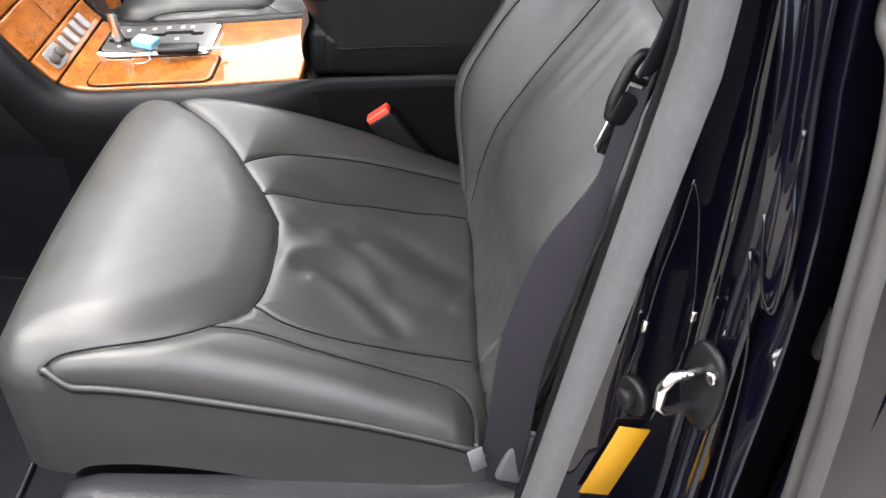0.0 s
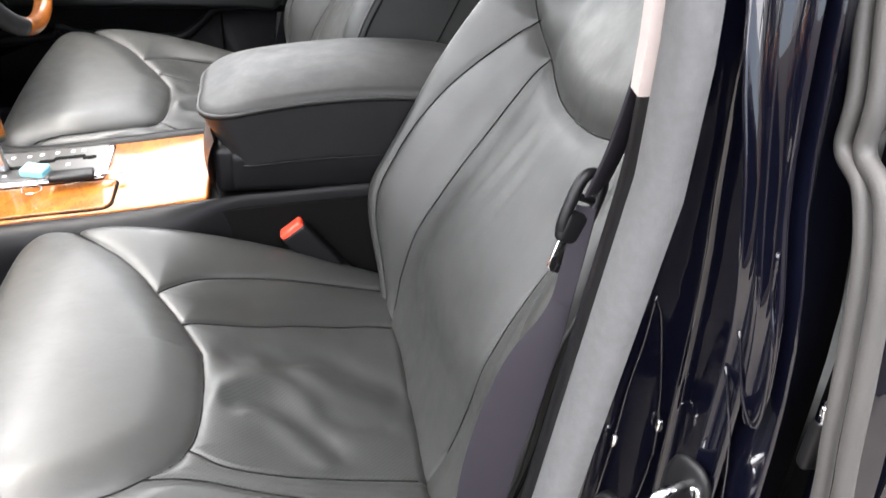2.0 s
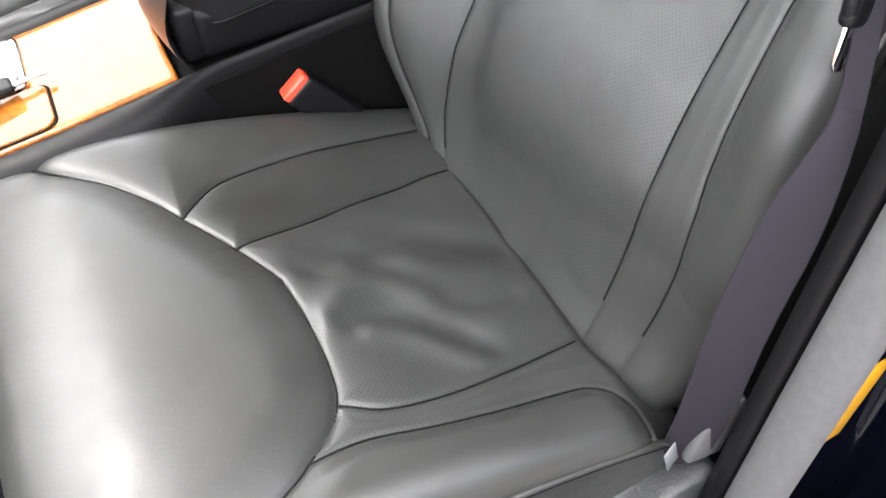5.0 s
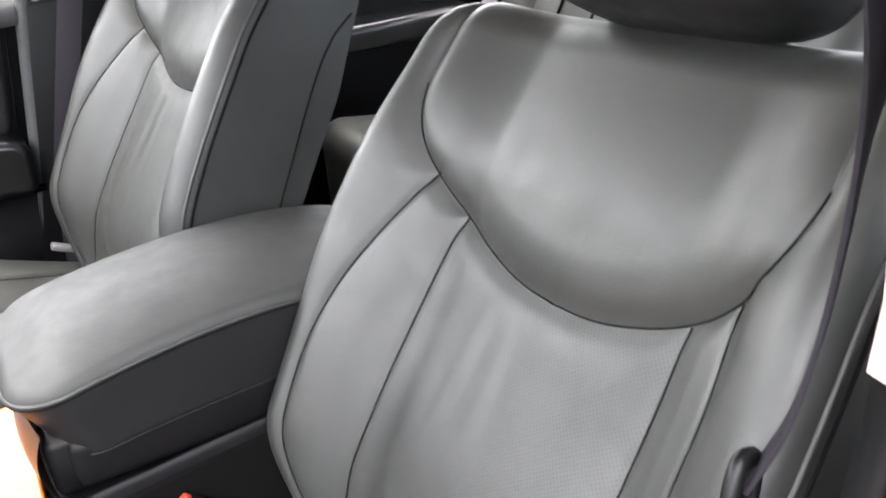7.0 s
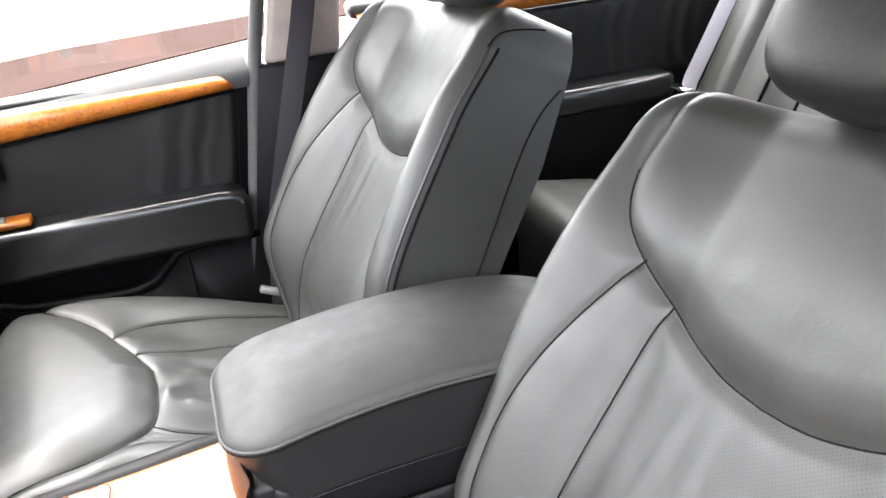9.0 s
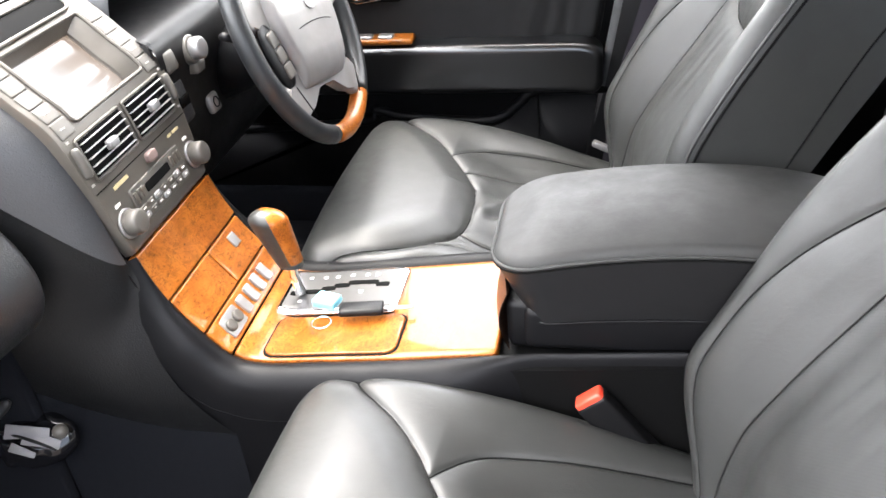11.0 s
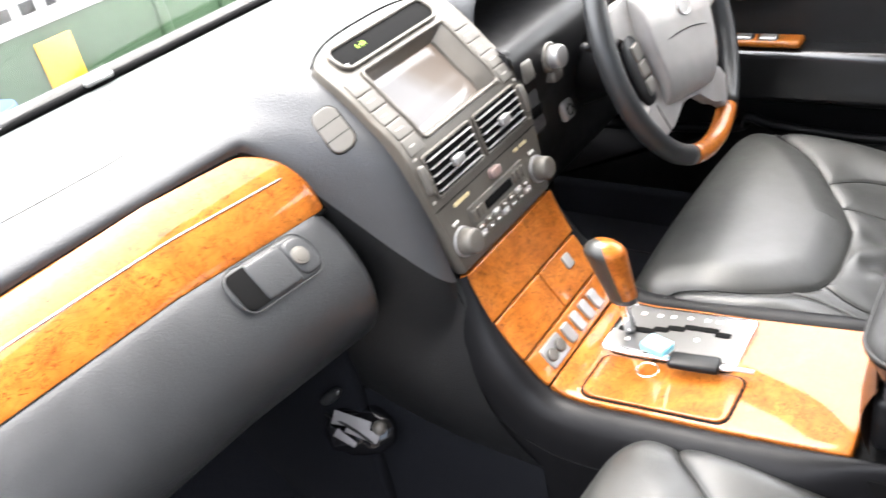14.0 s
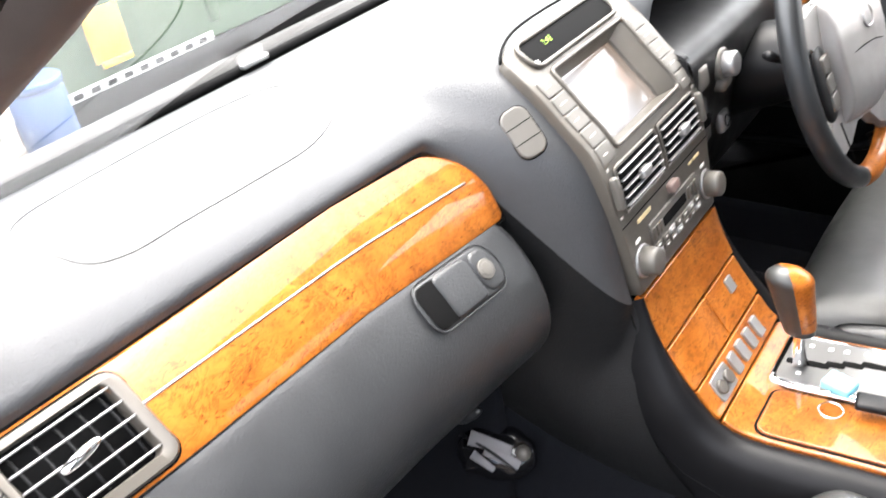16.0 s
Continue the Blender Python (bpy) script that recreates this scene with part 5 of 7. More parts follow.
def pad_where(a, b, n):
    """On the top pad: a across the car, b from 0 at its rear edge to 1 at the windscreen."""
    A, B = np.broadcast_arrays(np.asarray(a, float), np.asarray(b, float))
    X, Z, TX, TZ = (np.zeros(A.shape) for _ in range(4))
    for i in np.ndindex(A.shape):
        sec = np.array(dash_section(A[i]))[:, (0, 2)]
        u = np.linspace(0, 1, len(sec))
        X[i], Z[i] = np.interp(B[i], u, sec[:, 0]), np.interp(B[i], u, sec[:, 1])
        e = 0.03
        TX[i] = np.interp(B[i] + e, u, sec[:, 0]) - np.interp(B[i] - e, u, sec[:, 0])
        TZ[i] = np.interp(B[i] + e, u, sec[:, 1]) - np.interp(B[i] - e, u, sec[:, 1])
    ln = np.hypot(TX, TZ)
    return X + TZ / ln * n, A, Z - TX / ln * n


def pad_pt(a, b, n=0.0):
    return tuple(float(v) for v in pad_where(np.array(a), np.array(b), n))


sw_run, sw_out = Vector((0.0325, -0.0055, -0.038)).normalized(), Vector((0.585, -0.552, 0.594))
sw_out = (sw_out - sw_run * sw_out.dot(sw_run)).normalized()
sw_side = sw_out.cross(sw_run)
sw_pose = Matrix.Translation((-0.537, -0.152, 0.934)) @ Matrix((sw_run, sw_side, sw_out)).transposed().to_4x4()
part("switch_gap", moved(pillow(-0.0285, 0.0285, -0.0170, 0.0170, 0.013, 0.001, 0.012, 16, 12, lambda a, b, n: (a, b, n + 0.0010)), sw_pose), BLACK, dash)
switch = part("switch", moved(pillow(-0.0275, 0.0275, -0.0160, 0.0160, 0.0125, 0.0022, 0.010, 30, 24, lambda a, b, n: (a, b, n + 0.0030)), sw_pose), BUTTON, dash, "grey dash switch with three keys")
for a in (-0.0090, 0.0090):
    part("key_gap", moved(pillow(a - 0.0005, a + 0.0005, -0.0150, 0.0150, 0.0004, 0.0002, 0.001, 3, 8, lambda a, b, n: (a, b, n + 0.0032)), sw_pose), BLACK, switch)
part("carpet_side", rbox(0.44, 0.02, 0.44, 0.006, 2, (-0.80, -0.190, 0.49)), CARPET, dash)
# soft wing between the pad, the glove box and the console
wing, skirt = [], []
for k in np.linspace(0, 1, 20):
    row = []
    for i, y in enumerate(np.linspace(-0.112, -0.245, 30)):
        u = i / 29
        x, _, z = dash_section(min(y, -0.118))[0]
        a = Vector((x - 0.003, y, z + 0.002))
        b = Vector((-0.335 - 0.27 * u ** 0.4, -0.1515 - 0.035 * u, 0.485 + 0.10 * u))
        p = a.lerp(b, k)
        swell = math.sin(math.pi * k) * float(smooth(np.array(k), 0.0, 0.45))
        row.append((p.x - 0.030 * swell * (1 - u) - 0.010 * swell * u, p.y - (0.012 + 0.016 * (1 - u)) * swell * k, p.z))
    wing.append(row)
skirt = [[(x, y, 0.28 + (z - 0.28) * k) for x, y, z in wing[-1]] for k in np.linspace(1, 0, 5)]
part("wing", loft(wing), WING, dash, "dark plastic wing that sweeps into the console")
part("carpet_side", loft(skirt), CARPET, dash, "dark carpeted tunnel side")
# faint joints of the airbag lid and the round speaker grille
def pad_over(x, y):
    """The share of the pad's section at which it reaches x."""
    sec = np.array(dash_section(y))[:, (0, 2)]
    k = int(sec[:, 0].argmax())
    return float(np.interp(-x, -sec[k:, 0], np.linspace(0, 1, len(sec))[k:]))


ring = [(-0.659, -0.322), (-0.661, -0.398), (-0.666, -0.472), (-0.669, -0.525), (-0.680, -0.556), (-0.704, -0.570), (-0.743, -0.576), (-0.761, -0.556), (-0.767, -0.520), (-0.771, -0.44), (-0.770, -0.34), (-0.755, -0.275), (-0.715, -0.252), (-0.678, -0.268)]
part("airbag_joint", tube([pad_pt(y, pad_over(x, y), 0.0001) for x, y in spline(ring, 6, True)], 0.0007, 6, True), PAD_DIM, dash)
oval = [(-0.70 + 0.07 * math.cos(w), 0.66 + 0.15 * math.sin(w)) for w in np.linspace(0, 2 * math.pi, 30)[:-1]]
part("speaker_rim", tube([pad_pt(a, b, 0.0003) for a, b in oval], 0.0014, 6, True), CONSOLE, dash)
part("screen_gasket", tube([(-0.842, y, 1.000) for y in np.linspace(-0.78, 0.78, 30)], 0.006, 8), BLACK, dash)
for y in (-0.60, -0.22):
    part("gasket_clip", rbox(0.010, 0.04, 0.008, 0.003, 2, (-0.834, y, 1.006)), SILVER, dash)

# ---- driver's side of the dashboard ----
cockpit = base("instrument_panel", "dark driver's instrument panel with a hooded dial cluster", "dashboard", (-0.60, 0.4, 0.60))
DP = [(-0.70, 0.60), (-0.56, 0.615), (-0.510, 0.66), (-0.487, 0.74), (-0.472, 0.82), (-0.462, 0.875), (-0.472, 0.915), (-0.52, 0.925), (-0.66, 0.930)]
part("lower_panel", loft([[(x, y, z) for x, z in spline(DP, 5)] for y in np.linspace(0.745, 0.118, 24)]), PAD_DARK, cockpit)
part("lower_panel_side", prism(DP + [(-0.9, 0.93), (-0.9, 0.60)], 0.004, "y", 0.114), PAD_DARK, cockpit)
# hood over the dials: an arched tunnel
hood = []
for x, gr in ((-0.83, -0.010), (-0.70, 0.006), (-0.60, 0.008), (-0.535, 0.0), (-0.528, -0.006), (-0.535, -0.014), (-0.62, -0.022), (-0.70, -0.030)):
    row = []
    for w in np.linspace(-8, 188, 30):
        c, s = math.cos(radians(w)), math.sin(radians(w))
        row.append((x, 0.365 + (0.235 + gr) * math.copysign(abs(c) ** 0.7, c), 0.925 + (0.105 + gr) * math.copysign(abs(s) ** 0.75, s)))
    hood.append(row)
part("hood", loft(hood[:5]), PAD, cockpit, "grey hood over the dials")
part("hood_lining", loft(hood[4:]), BLACK, cockpit, "black lining of the hood")
part("cluster", rbox(0.02, 0.44, 0.16, 0.01, 2, (-0.70, 0.365, 0.945)), BLACK, cockpit, "unlit black dial cluster")
part("cluster_sill", rbox(0.17, 0.44, 0.012, 0.005, 2, (-0.62, 0.365, 0.914)), BLACK, cockpit)
part("cluster_lip", tube(spline([(-0.480, 0.122, 0.915), (-0.487, 0.167, 0.899), (-0.490, 0.261, 0.884), (-0.490, 0.357, 0.878), (-0.490, 0.52, 0.884), (-0.500, 0.60, 0.92)], 6), 0.009, 10, flat=0.7), PAD, cockpit, "grey lip under the dials")
part("upper_pad", rbox(0.30, 0.18, 0.05, 0.02, 3, (-0.69, 0.67, 0.965)), PAD, cockpit)
part("wood_strip", rbox(0.03, 0.25, 0.050, 0.012, 3, Matrix.Translation((-0.470, 0.610, 0.862)) @ Matrix.Rotation(radians(-14), 4, "Y")), WOOD, cockpit, "burl wood strip")
ign = part("ignition_bezel", disc(0.021, 0.012, 28, 0.003, at=Matrix.Translation((-0.468, 0.208, 0.877)) @ Matrix.Rotation(radians(80), 4, "Y")), BUTTON, cockpit, "ignition lock with grey ring")
part("ignition_knob", disc(0.016, 0.022, 28, 0.004, at=Matrix.Translation((-0.462, 0.208, 0.878)) @ Matrix.Rotation(radians(80), 4, "Y")), SILVER, ign)
part("ignition_guard", rbox(0.02, 0.030, 0.020, 0.006, 2, (-0.462, 0.214, 0.852)), BUTTON, cockpit)
m = Matrix.Translation((-0.475, 0.262, 0.774)) @ Matrix.Rotation(radians(78), 4, "Y")
sq = part("power_switch", rbox(0.030, 0.030, 0.012, 0.005, 3, m), SILVER, cockpit, "small square grey switch")
part("power_dial", tube([tuple(m @ Vector((0.008 * math.cos(w), 0.008 * math.sin(w), 0.0065))) for w in np.linspace(0, 2 * math.pi, 17)[:-1]], 0.0012, 6, True), PAD_DARK, sq)
part("stalk_panel", rbox(0.016, 0.028, 0.030, 0.005, 2, Matrix.Translation((-0.466, 0.146, 0.883)) @ Matrix.Rotation(radians(-12), 4, "Y")), BUTTON, cockpit)
grille = part("side_grille", rbox(0.014, 0.040, 0.062, 0.008, 3, Matrix.Translation((-0.466, 0.150, 0.822)) @ Matrix.Rotation(radians(-10), 4, "Y")), PAD, cockpit)
for i in range(6):
    part("grille_slot", rbox(0.004, 0.003, 0.016, 0.0008, 1, (-0.4585 + 0.0002 * i, 0.140 + 0.0042 * i, 0.824)), BLACK, grille)

# ---- steering wheel ----
WC, WN = Vector((-0.352, 0.362, 0.868)), Vector((0.945, 0.0, 0.326)).normalized()
WX, WY = Vector((0, 1, 0)), Vector((-0.326, 0, 0.945))
WM = Matrix(((WX.x, WY.x, WN.x, WC.x), (WX.y, WY.y, WN.y, WC.y), (WX.z, WY.z, WN.z, WC.z), (0, 0, 0, 1)))
wheel = base("steering_wheel", "black leather and burl wood steering wheel with grey hub", "steering wheel", tuple(WC))
RIM = leather("rim_leather", (0.015, 0.016, 0.017), 0.38)
HUB = plastic("hub_grey", (0.20, 0.19, 0.185), 0.45, 1100, 0.1)


def arc(a0, a1, r, k=0.0):
    return [tuple(WM @ Vector((r * math.sin(radians(w)), -r * math.cos(radians(w)), k))) for w in np.linspace(a0, a1, max(6, int(abs(a1 - a0) / 4)))]


for nm, a0, a1, mat, lab in (("rim_wood", -24, 27, WOOD, "glossy burl wood part of the rim"), ("rim_leather", 27, 142, RIM, ""), ("rim_wood", 142, 218, WOOD, ""), ("rim_leather", 218, 336, RIM, "")):
    part(nm, tube(arc(a0, a1, 0.186), 0.0155 if mat is RIM else 0.0150, 14, up=tuple(WN)), mat, wheel, lab)
WH = WM @ Matrix.Translation((-0.018, 0.0, 0.0)) @ Matrix.Rotation(radians(-11), 4, "Z")
half = [(0.0, 0.064), (0.06, 0.064), (0.11, 0.058), (0.150, 0.048), (0.170, 0.042), (0.172, 0.014), (0.150, 0.006), (0.112, 0.003), (0.092, -0.004), (0.084, -0.022), (0.083, -0.055), (0.092, -0.077), (0.116, -0.090), (0.140, -0.094), (0.134, -0.122), (0.106, -0.142), (0.092, -0.136), (0.072, -0.118), (0.052, -0.107), (0.028, -0.102), (0.0, -0.101)]
outline = half + [(-x, y) for x, y in half[-2:0:-1]]
body = prism(outline, 0.018, "z", -0.006, 0.0075, 4)
bmesh.ops.transform(body, matrix=WH, verts=body.verts)
part("spoke_plate", crisp(bm_mesh("spokes", body), 50), HUB, wheel, "pale grey spokes in one piece with the hub")
part("hub", moved(pillow(-1, 1, -0.098, 0.063, 0.055, 0.05, 0.036, 30, 30, lambda a, b, n: (a * (0.104 - 0.024 * smooth(-b, -0.01, 0.09)), b, n * 0.75 + 0.030), lambda a, b: 0.010 * (1 - a ** 2)), WH), HUB, wheel, "pale grey airbag hub")
part("hub_back", disc(0.055, 0.07, 28, 0.0, at=WM @ Matrix.Translation((0, 0, -0.065))), PAD_DARK, wheel)
ring = [tuple(WH @ Vector((0.019 * math.cos(w), 0.026 + 0.014 * math.sin(w), 0.0385))) for w in np.linspace(0, 2 * math.pi, 25)[:-1]]
part("emblem", tube(ring, 0.0014, 8, True, up=tuple(WN)), SILVER, wheel, "plain silver oval emblem")
part("hub_seam", tube([tuple(WH @ Vector((x, -0.006 - 0.05 * (x / 0.062) ** 2 * 0.1, 0.0382 - 0.004 * (x / 0.062) ** 2))) for x in np.linspace(-0.062, 0.062, 14)], 0.0008, 6), BLACK, wheel)
pad_m = WH @ Matrix.Translation((-0.118, -0.036, 0.010)) @ Matrix.Rotation(radians(14), 4, "Z")
keys = part("wheel_keys", moved(superblob(0.026, 0.050, 0.006, 2.6, 28, 10), pad_m), PAD_DARK, wheel, "dark oval key pad")
for i in range(3):
    part("wheel_key", moved(pillow(-0.012, 0.012, -0.036 + 0.0245 * i, -0.0135 + 0.0245 * i, 0.004, 0.002, 0.005, 6, 6, lambda a, b, n: (a + 0.004, b, n + 0.0085)), pad_m), BUTTON, keys)
for sx in (-1, 1):
    part("spoke_joint", tube([tuple(WH @ Vector((sx * 0.118, -0.086, 0.0205))), tuple(WH @ Vector((sx * 0.092, -0.138, 0.0205)))], 0.0010, 6), BLACK, wheel)
column = base("steering_column", "black steering column shroud with stalks", "steering column", (-0.47, 0.362, 0.80))
part("shroud", loft([[tuple(WM @ Vector((r * math.cos(w), -0.012 + r * 0.9 * math.sin(w), z))) for w in np.linspace(0, 2 * math.pi, 25)[:-1]] for z, r in ((-0.03, 0.052), (-0.06, 0.060), (-0.11, 0.066), (-0.17, 0.070))], True, True), PAD_DARK, column)
for sx in (-1, 1):
    part("stalk", tube([tuple(WM @ Vector((sx * x, y, z))) for x, y, z in ((0.05, 0.0, -0.05), (0.11, 0.02, -0.045), (0.165, 0.045, -0.035))], [0.006, 0.006, 0.009], 10, flat=0.7), BUTTON if sx > 0 else PAD_DARK, column)

# ---- floor and sills ----
def slab(name, label, cat, x0, x1, y0, y1, z0, z1, mat, r=0.01, kind="structure"):
    return thing(name, label, cat, kind=kind, me=bm_mesh(name, rbox(x1 - x0, y1 - y0, z1 - z0, r, 2, ((x0 + x1) / 2, (y0 + y1) / 2, (z0 + z1) / 2))), mat=mat)


floor = slab("floor", "dark navy carpet of the footwells", "car floor", -1.0, 1.7, -0.74, 0.74, 0.24, 0.28, CARPET)
toe = thing("floor_toe_board", "dark carpeted toe board under the dashboard", "car floor", kind="structure", me=bm_mesh("toe", prism([(-0.78, 0.27), (-1.02, 0.50), (-1.02, 0.90), (-1.06, 0.90), (-1.06, 0.25), (-0.8, 0.25)], 1.5, "y", -0.75)), mat=CARPET)
mat_ob = thing("floor_mat", "dark carpet floor mat with bound edge", "floor mat", me=bm_mesh("mat", rbox(0.46, 0.42, 0.008, 0.004, 2, (-0.52, -0.40, 0.284))), mat=CARPET)
part("bound_edge", tube([(-0.75, -0.61, 0.286), (-0.29, -0.61, 0.286), (-0.29, -0.19, 0.286), (-0.75, -0.19, 0.286)], 0.004, 6, True), PAD_DARK, mat_ob)
mat_ob = thing("floor_mat", "dark carpet floor mat with bound edge", "floor mat", me=bm_mesh("mat", rbox(0.46, 0.42, 0.008, 0.004, 2, (-0.58, 0.40, 0.284))), mat=CARPET)
part("bound_edge", tube([(-0.81, 0.19, 0.286), (-0.35, 0.19, 0.286), (-0.35, 0.61, 0.286), (-0.81, 0.61, 0.286)], 0.004, 6, True), PAD_DARK, mat_ob)
for sgn in (-1, 1):
    thing("sill", "black painted door sill with plastic tread", "door sill", kind="structure", me=bm_mesh("sill", rbox(2.5, 0.14, 0.20, 0.02, 3, (0.45, sgn * 0.80, 0.27))), mat=PAINT if sgn < 0 else CARPET)

# papers in a black pocket in the footwell
pocket = base("document_pocket", "shiny black plastic pocket holding folded white papers", "pocket", (-0.57, -0.20, 0.47))
PK = Matrix.Translation((-0.585, -0.205, 0.505)) @ Matrix.Rotation(radians(20), 4, "Z") @ Matrix.Rotation(radians(-42), 4, "X")
lump = superblob(0.052, 0.020, 0.034, 2.3, 40, 20)
for v in lump.vertices:
    v.co += Vector((0.004, 0.002, 0.005)) * noise.noise(v.co * 55)
part("pocket_body", moved(lump, PK), material("gloss_black", (0.005, 0.005, 0.006), 0.10), pocket)
part("pocket_strap", moved(tube(spline([(-0.045, -0.018, 0.020), (-0.010, -0.026, 0.006), (0.030, -0.024, -0.016)], 6), 0.0022, 8), PK), PAD_DARK, pocket)
part("knob", moved(superblob(0.010, 0.010, 0.010, 2.0, 12, 8), Matrix.Translation((-0.540, -0.212, 0.532))), BUTTON, pocket)
paper = material("paper", (0.17, 0.165, 0.17), 0.6)
for dx, dz, ry, w, h in ((-0.004, 0.010, 12, 0.056, 0.016), (0.012, -0.004, 24, 0.048, 0.017), (-0.012, -0.012, 30, 0.034, 0.010)):
    sheet = prism([(-w / 2, -h / 2), (w / 2, -h * 0.2), (w / 2, h / 2), (-w / 2, h * 0.7)], 0.0015, "y", -0.026, 0.0004, 1)
    bmesh.ops.transform(sheet, matrix=PK @ Matrix.Translation((dx, 0, dz)) @ Matrix.Rotation(radians(ry), 4, "Y"), verts=sheet.verts)
    thing("folded_paper", "folded grey paper stuck in the black pocket", "paper", "papers in the pocket", me=bm_mesh("paper", sheet), mat=paper)

# ---- keys on the tray ----
tag_mat = material("tag_blue", (0.22, 0.62, 0.78), 0.5)
keys = base("car_key", "black car key with a pale blue tag on the wooden tray", "key", (-0.20, -0.02, 0.59))
kz = 0.600
part("fob", rbox(0.060, 0.026, 0.010, 0.004, 3, Matrix.Translation((-0.185, -0.022, kz)) @ Matrix.Rotation(radians(8), 4, "Z")), PAD_DARK, keys)
part("tag", rbox(0.034, 0.026, 0.012, 0.003, 2, Matrix.Translation((-0.235, -0.012, kz + 0.004)) @ Matrix.Rotation(radians(-15), 4, "Z")), tag_mat, keys, "pale blue plastic tag")
part("blade", rbox(0.045, 0.008, 0.002, 0.0008, 1, Matrix.Translation((-0.140, -0.016, kz)) @ Matrix.Rotation(radians(6), 4, "Z")), SILVER, keys)
part("key_ring", tube([(-0.235 + 0.013 * math.cos(w), -0.045 + 0.013 * math.sin(w), kz - 0.008) for w in np.linspace(0, 2 * math.pi, 21)[:-1]], 0.0009, 6, True), CHROME, keys)

# ---- driver's door ----
ddoor = base("driver_door", "closed black leather driver's door with wood cap and padded armrest", "car door", (-0.2, 0.76, 0.30))
part("panel", prism([(-1.01, 0.27), (0.070, 0.27), (0.126, 0.606), (0.172, 0.905), (-1.01, 0.905)], 0.05, "y", 0.750, 0.006), DOOR_LOW, ddoor)
FOLD_X = [(-0.105, 0.014, 0.0018), (-0.048, 0.012, -0.0022), (-0.012, 0.009, 0.0024), (0.020, 0.008, -0.0026), (0.043, 0.007, 0.0026), (0.066, 0.006, -0.0024), (0.084, 0.006, 0.0020)]


def door_folds(a, b):
    """Upright folds that deepen towards the insert's rear end."""
    h = 0.0012 * np.sin(31 * a + 3 * np.sin(11 * b))
    for at, wd, up in FOLD_X:
        h = h + 0.6 * up * np.exp(-((a - at - 0.16 * (b - 0.79) - 0.004 * np.sin(60 * b + 40 * at)) / wd) ** 2)
    return h


pan = pillow(-0.95, 0.126, 0.690, 0.872, 0.02, 0.012, 0.03, 150, 20, lambda a, b, n: (a + 0.16 * (b - 0.87) * smooth(a, -0.1, 0.12), 0.744 - n, b), door_folds)
part("leather_insert", flip(pan), DOOR_LEATHER, ddoor, "black leather insert with upright folds")
cap = []
for x in np.concatenate([np.linspace(-0.95, 0.09, 30), np.linspace(0.095, 0.1235, 9)]):
    lo, hi = 0.860 + 0.075 * (x + 0.04), 0.898 + 0.015 * (x + 0.04)
    k = math.sqrt(max(0.02, 1 - (max(0.0, x - 0.092) / 0.032) ** 2))
    hi = lo + (hi - lo) * k
    cap.append([(x, 0.747 - 0.026 * k * math.sin(w) ** 0.8, (lo + hi) / 2 + (hi - lo) / 2 * math.cos(w)) for w in np.linspace(0.0, math.pi, 15)])
part("wood_cap", loft(cap, False, True), WOOD, ddoor, "orange burl wood cap rail with a blunt end")
part("cap_gap", tube([(x, 0.738, 0.8575 + 0.075 * (x + 0.04)) for x in np.linspace(-0.95, 0.124, 20)], 0.003, 6), BLACK, ddoor)
part("belt_sill", loft([[(x, 0.740, 0.868 + 0.03 * x), (x, 0.736, 0.888 + 0.03 * x), (x, 0.742, 0.900 + 0.03 * x), (x, 0.774, 0.924 + 0.05 * x), (x, 0.776, 0.86)] for x in np.linspace(-0.95, 0.154, 14)], False, True, 40), PAD, ddoor, "grey sill under the window")
part("end_joint", tube([(0.131, 0.741, 0.868), (0.118, 0.7415, 0.785), (0.104, 0.741, 0.70)], 0.0014, 6), BLACK, ddoor)
arm = pillow(-0.95, 0.112, 0.600, 0.702, 0.030, 0.015, 0.07, 60, 24, lambda a, b, n: (a, 0.694 - n, b - 0.006 * smooth(a, 0.05, 0.11)))
part("door_armrest", flip(arm), DOOR_PAD, ddoor, "black padded armrest")
sw = part("switch_panel", rbox(0.20, 0.040, 0.014, 0.006, 3, (-0.355, 0.715, 0.712)), WOOD, ddoor, "burl wood switch panel")
for i in range(3):
    part("window_switch", rbox(0.032, 0.022, 0.012, 0.004, 2, (-0.395 + 0.042 * i, 0.710, 0.718)), SILVER, sw)
hb = part("handle_bowl", rbox(0.13, 0.012, 0.065, 0.02, 3, (-0.345, 0.738, 0.812)), BLACK, ddoor)
part("pull_handle", tube([(-0.395, 0.728, 0.792), (-0.36, 0.715, 0.790), (-0.315, 0.715, 0.797), (-0.298, 0.728, 0.805)], [0.006, 0.007, 0.007, 0.005], 10), CHROME, hb, "chrome door pull")
part("lock_tab", rbox(0.014, 0.01, 0.026, 0.003, 2, (-0.305, 0.728, 0.825)), RED, hb)
poc = spline([(-0.95, 0.50), (-0.42, 0.52), (-0.36, 0.55), (-0.30, 0.535), (-0.12, 0.525), (-0.06, 0.56), (-0.02, 0.588), (0.12, 0.592)], 6)
part("map_pocket", tube([(x, 0.742, z) for x, z in poc], 0.010, 10), CONSOLE, ddoor)
part("pocket_front", prism([(-0.95, 0.30)] + [(float(x), float(z)) for x, z in poc] + [(0.12, 0.30)], 0.02, "y", 0.740), DOOR_LOW, ddoor)
part("panel_joint", rbox(0.004, 0.006, 0.28, 0.001, 1, (-0.018, 0.738, 0.46)), BLACK, ddoor)

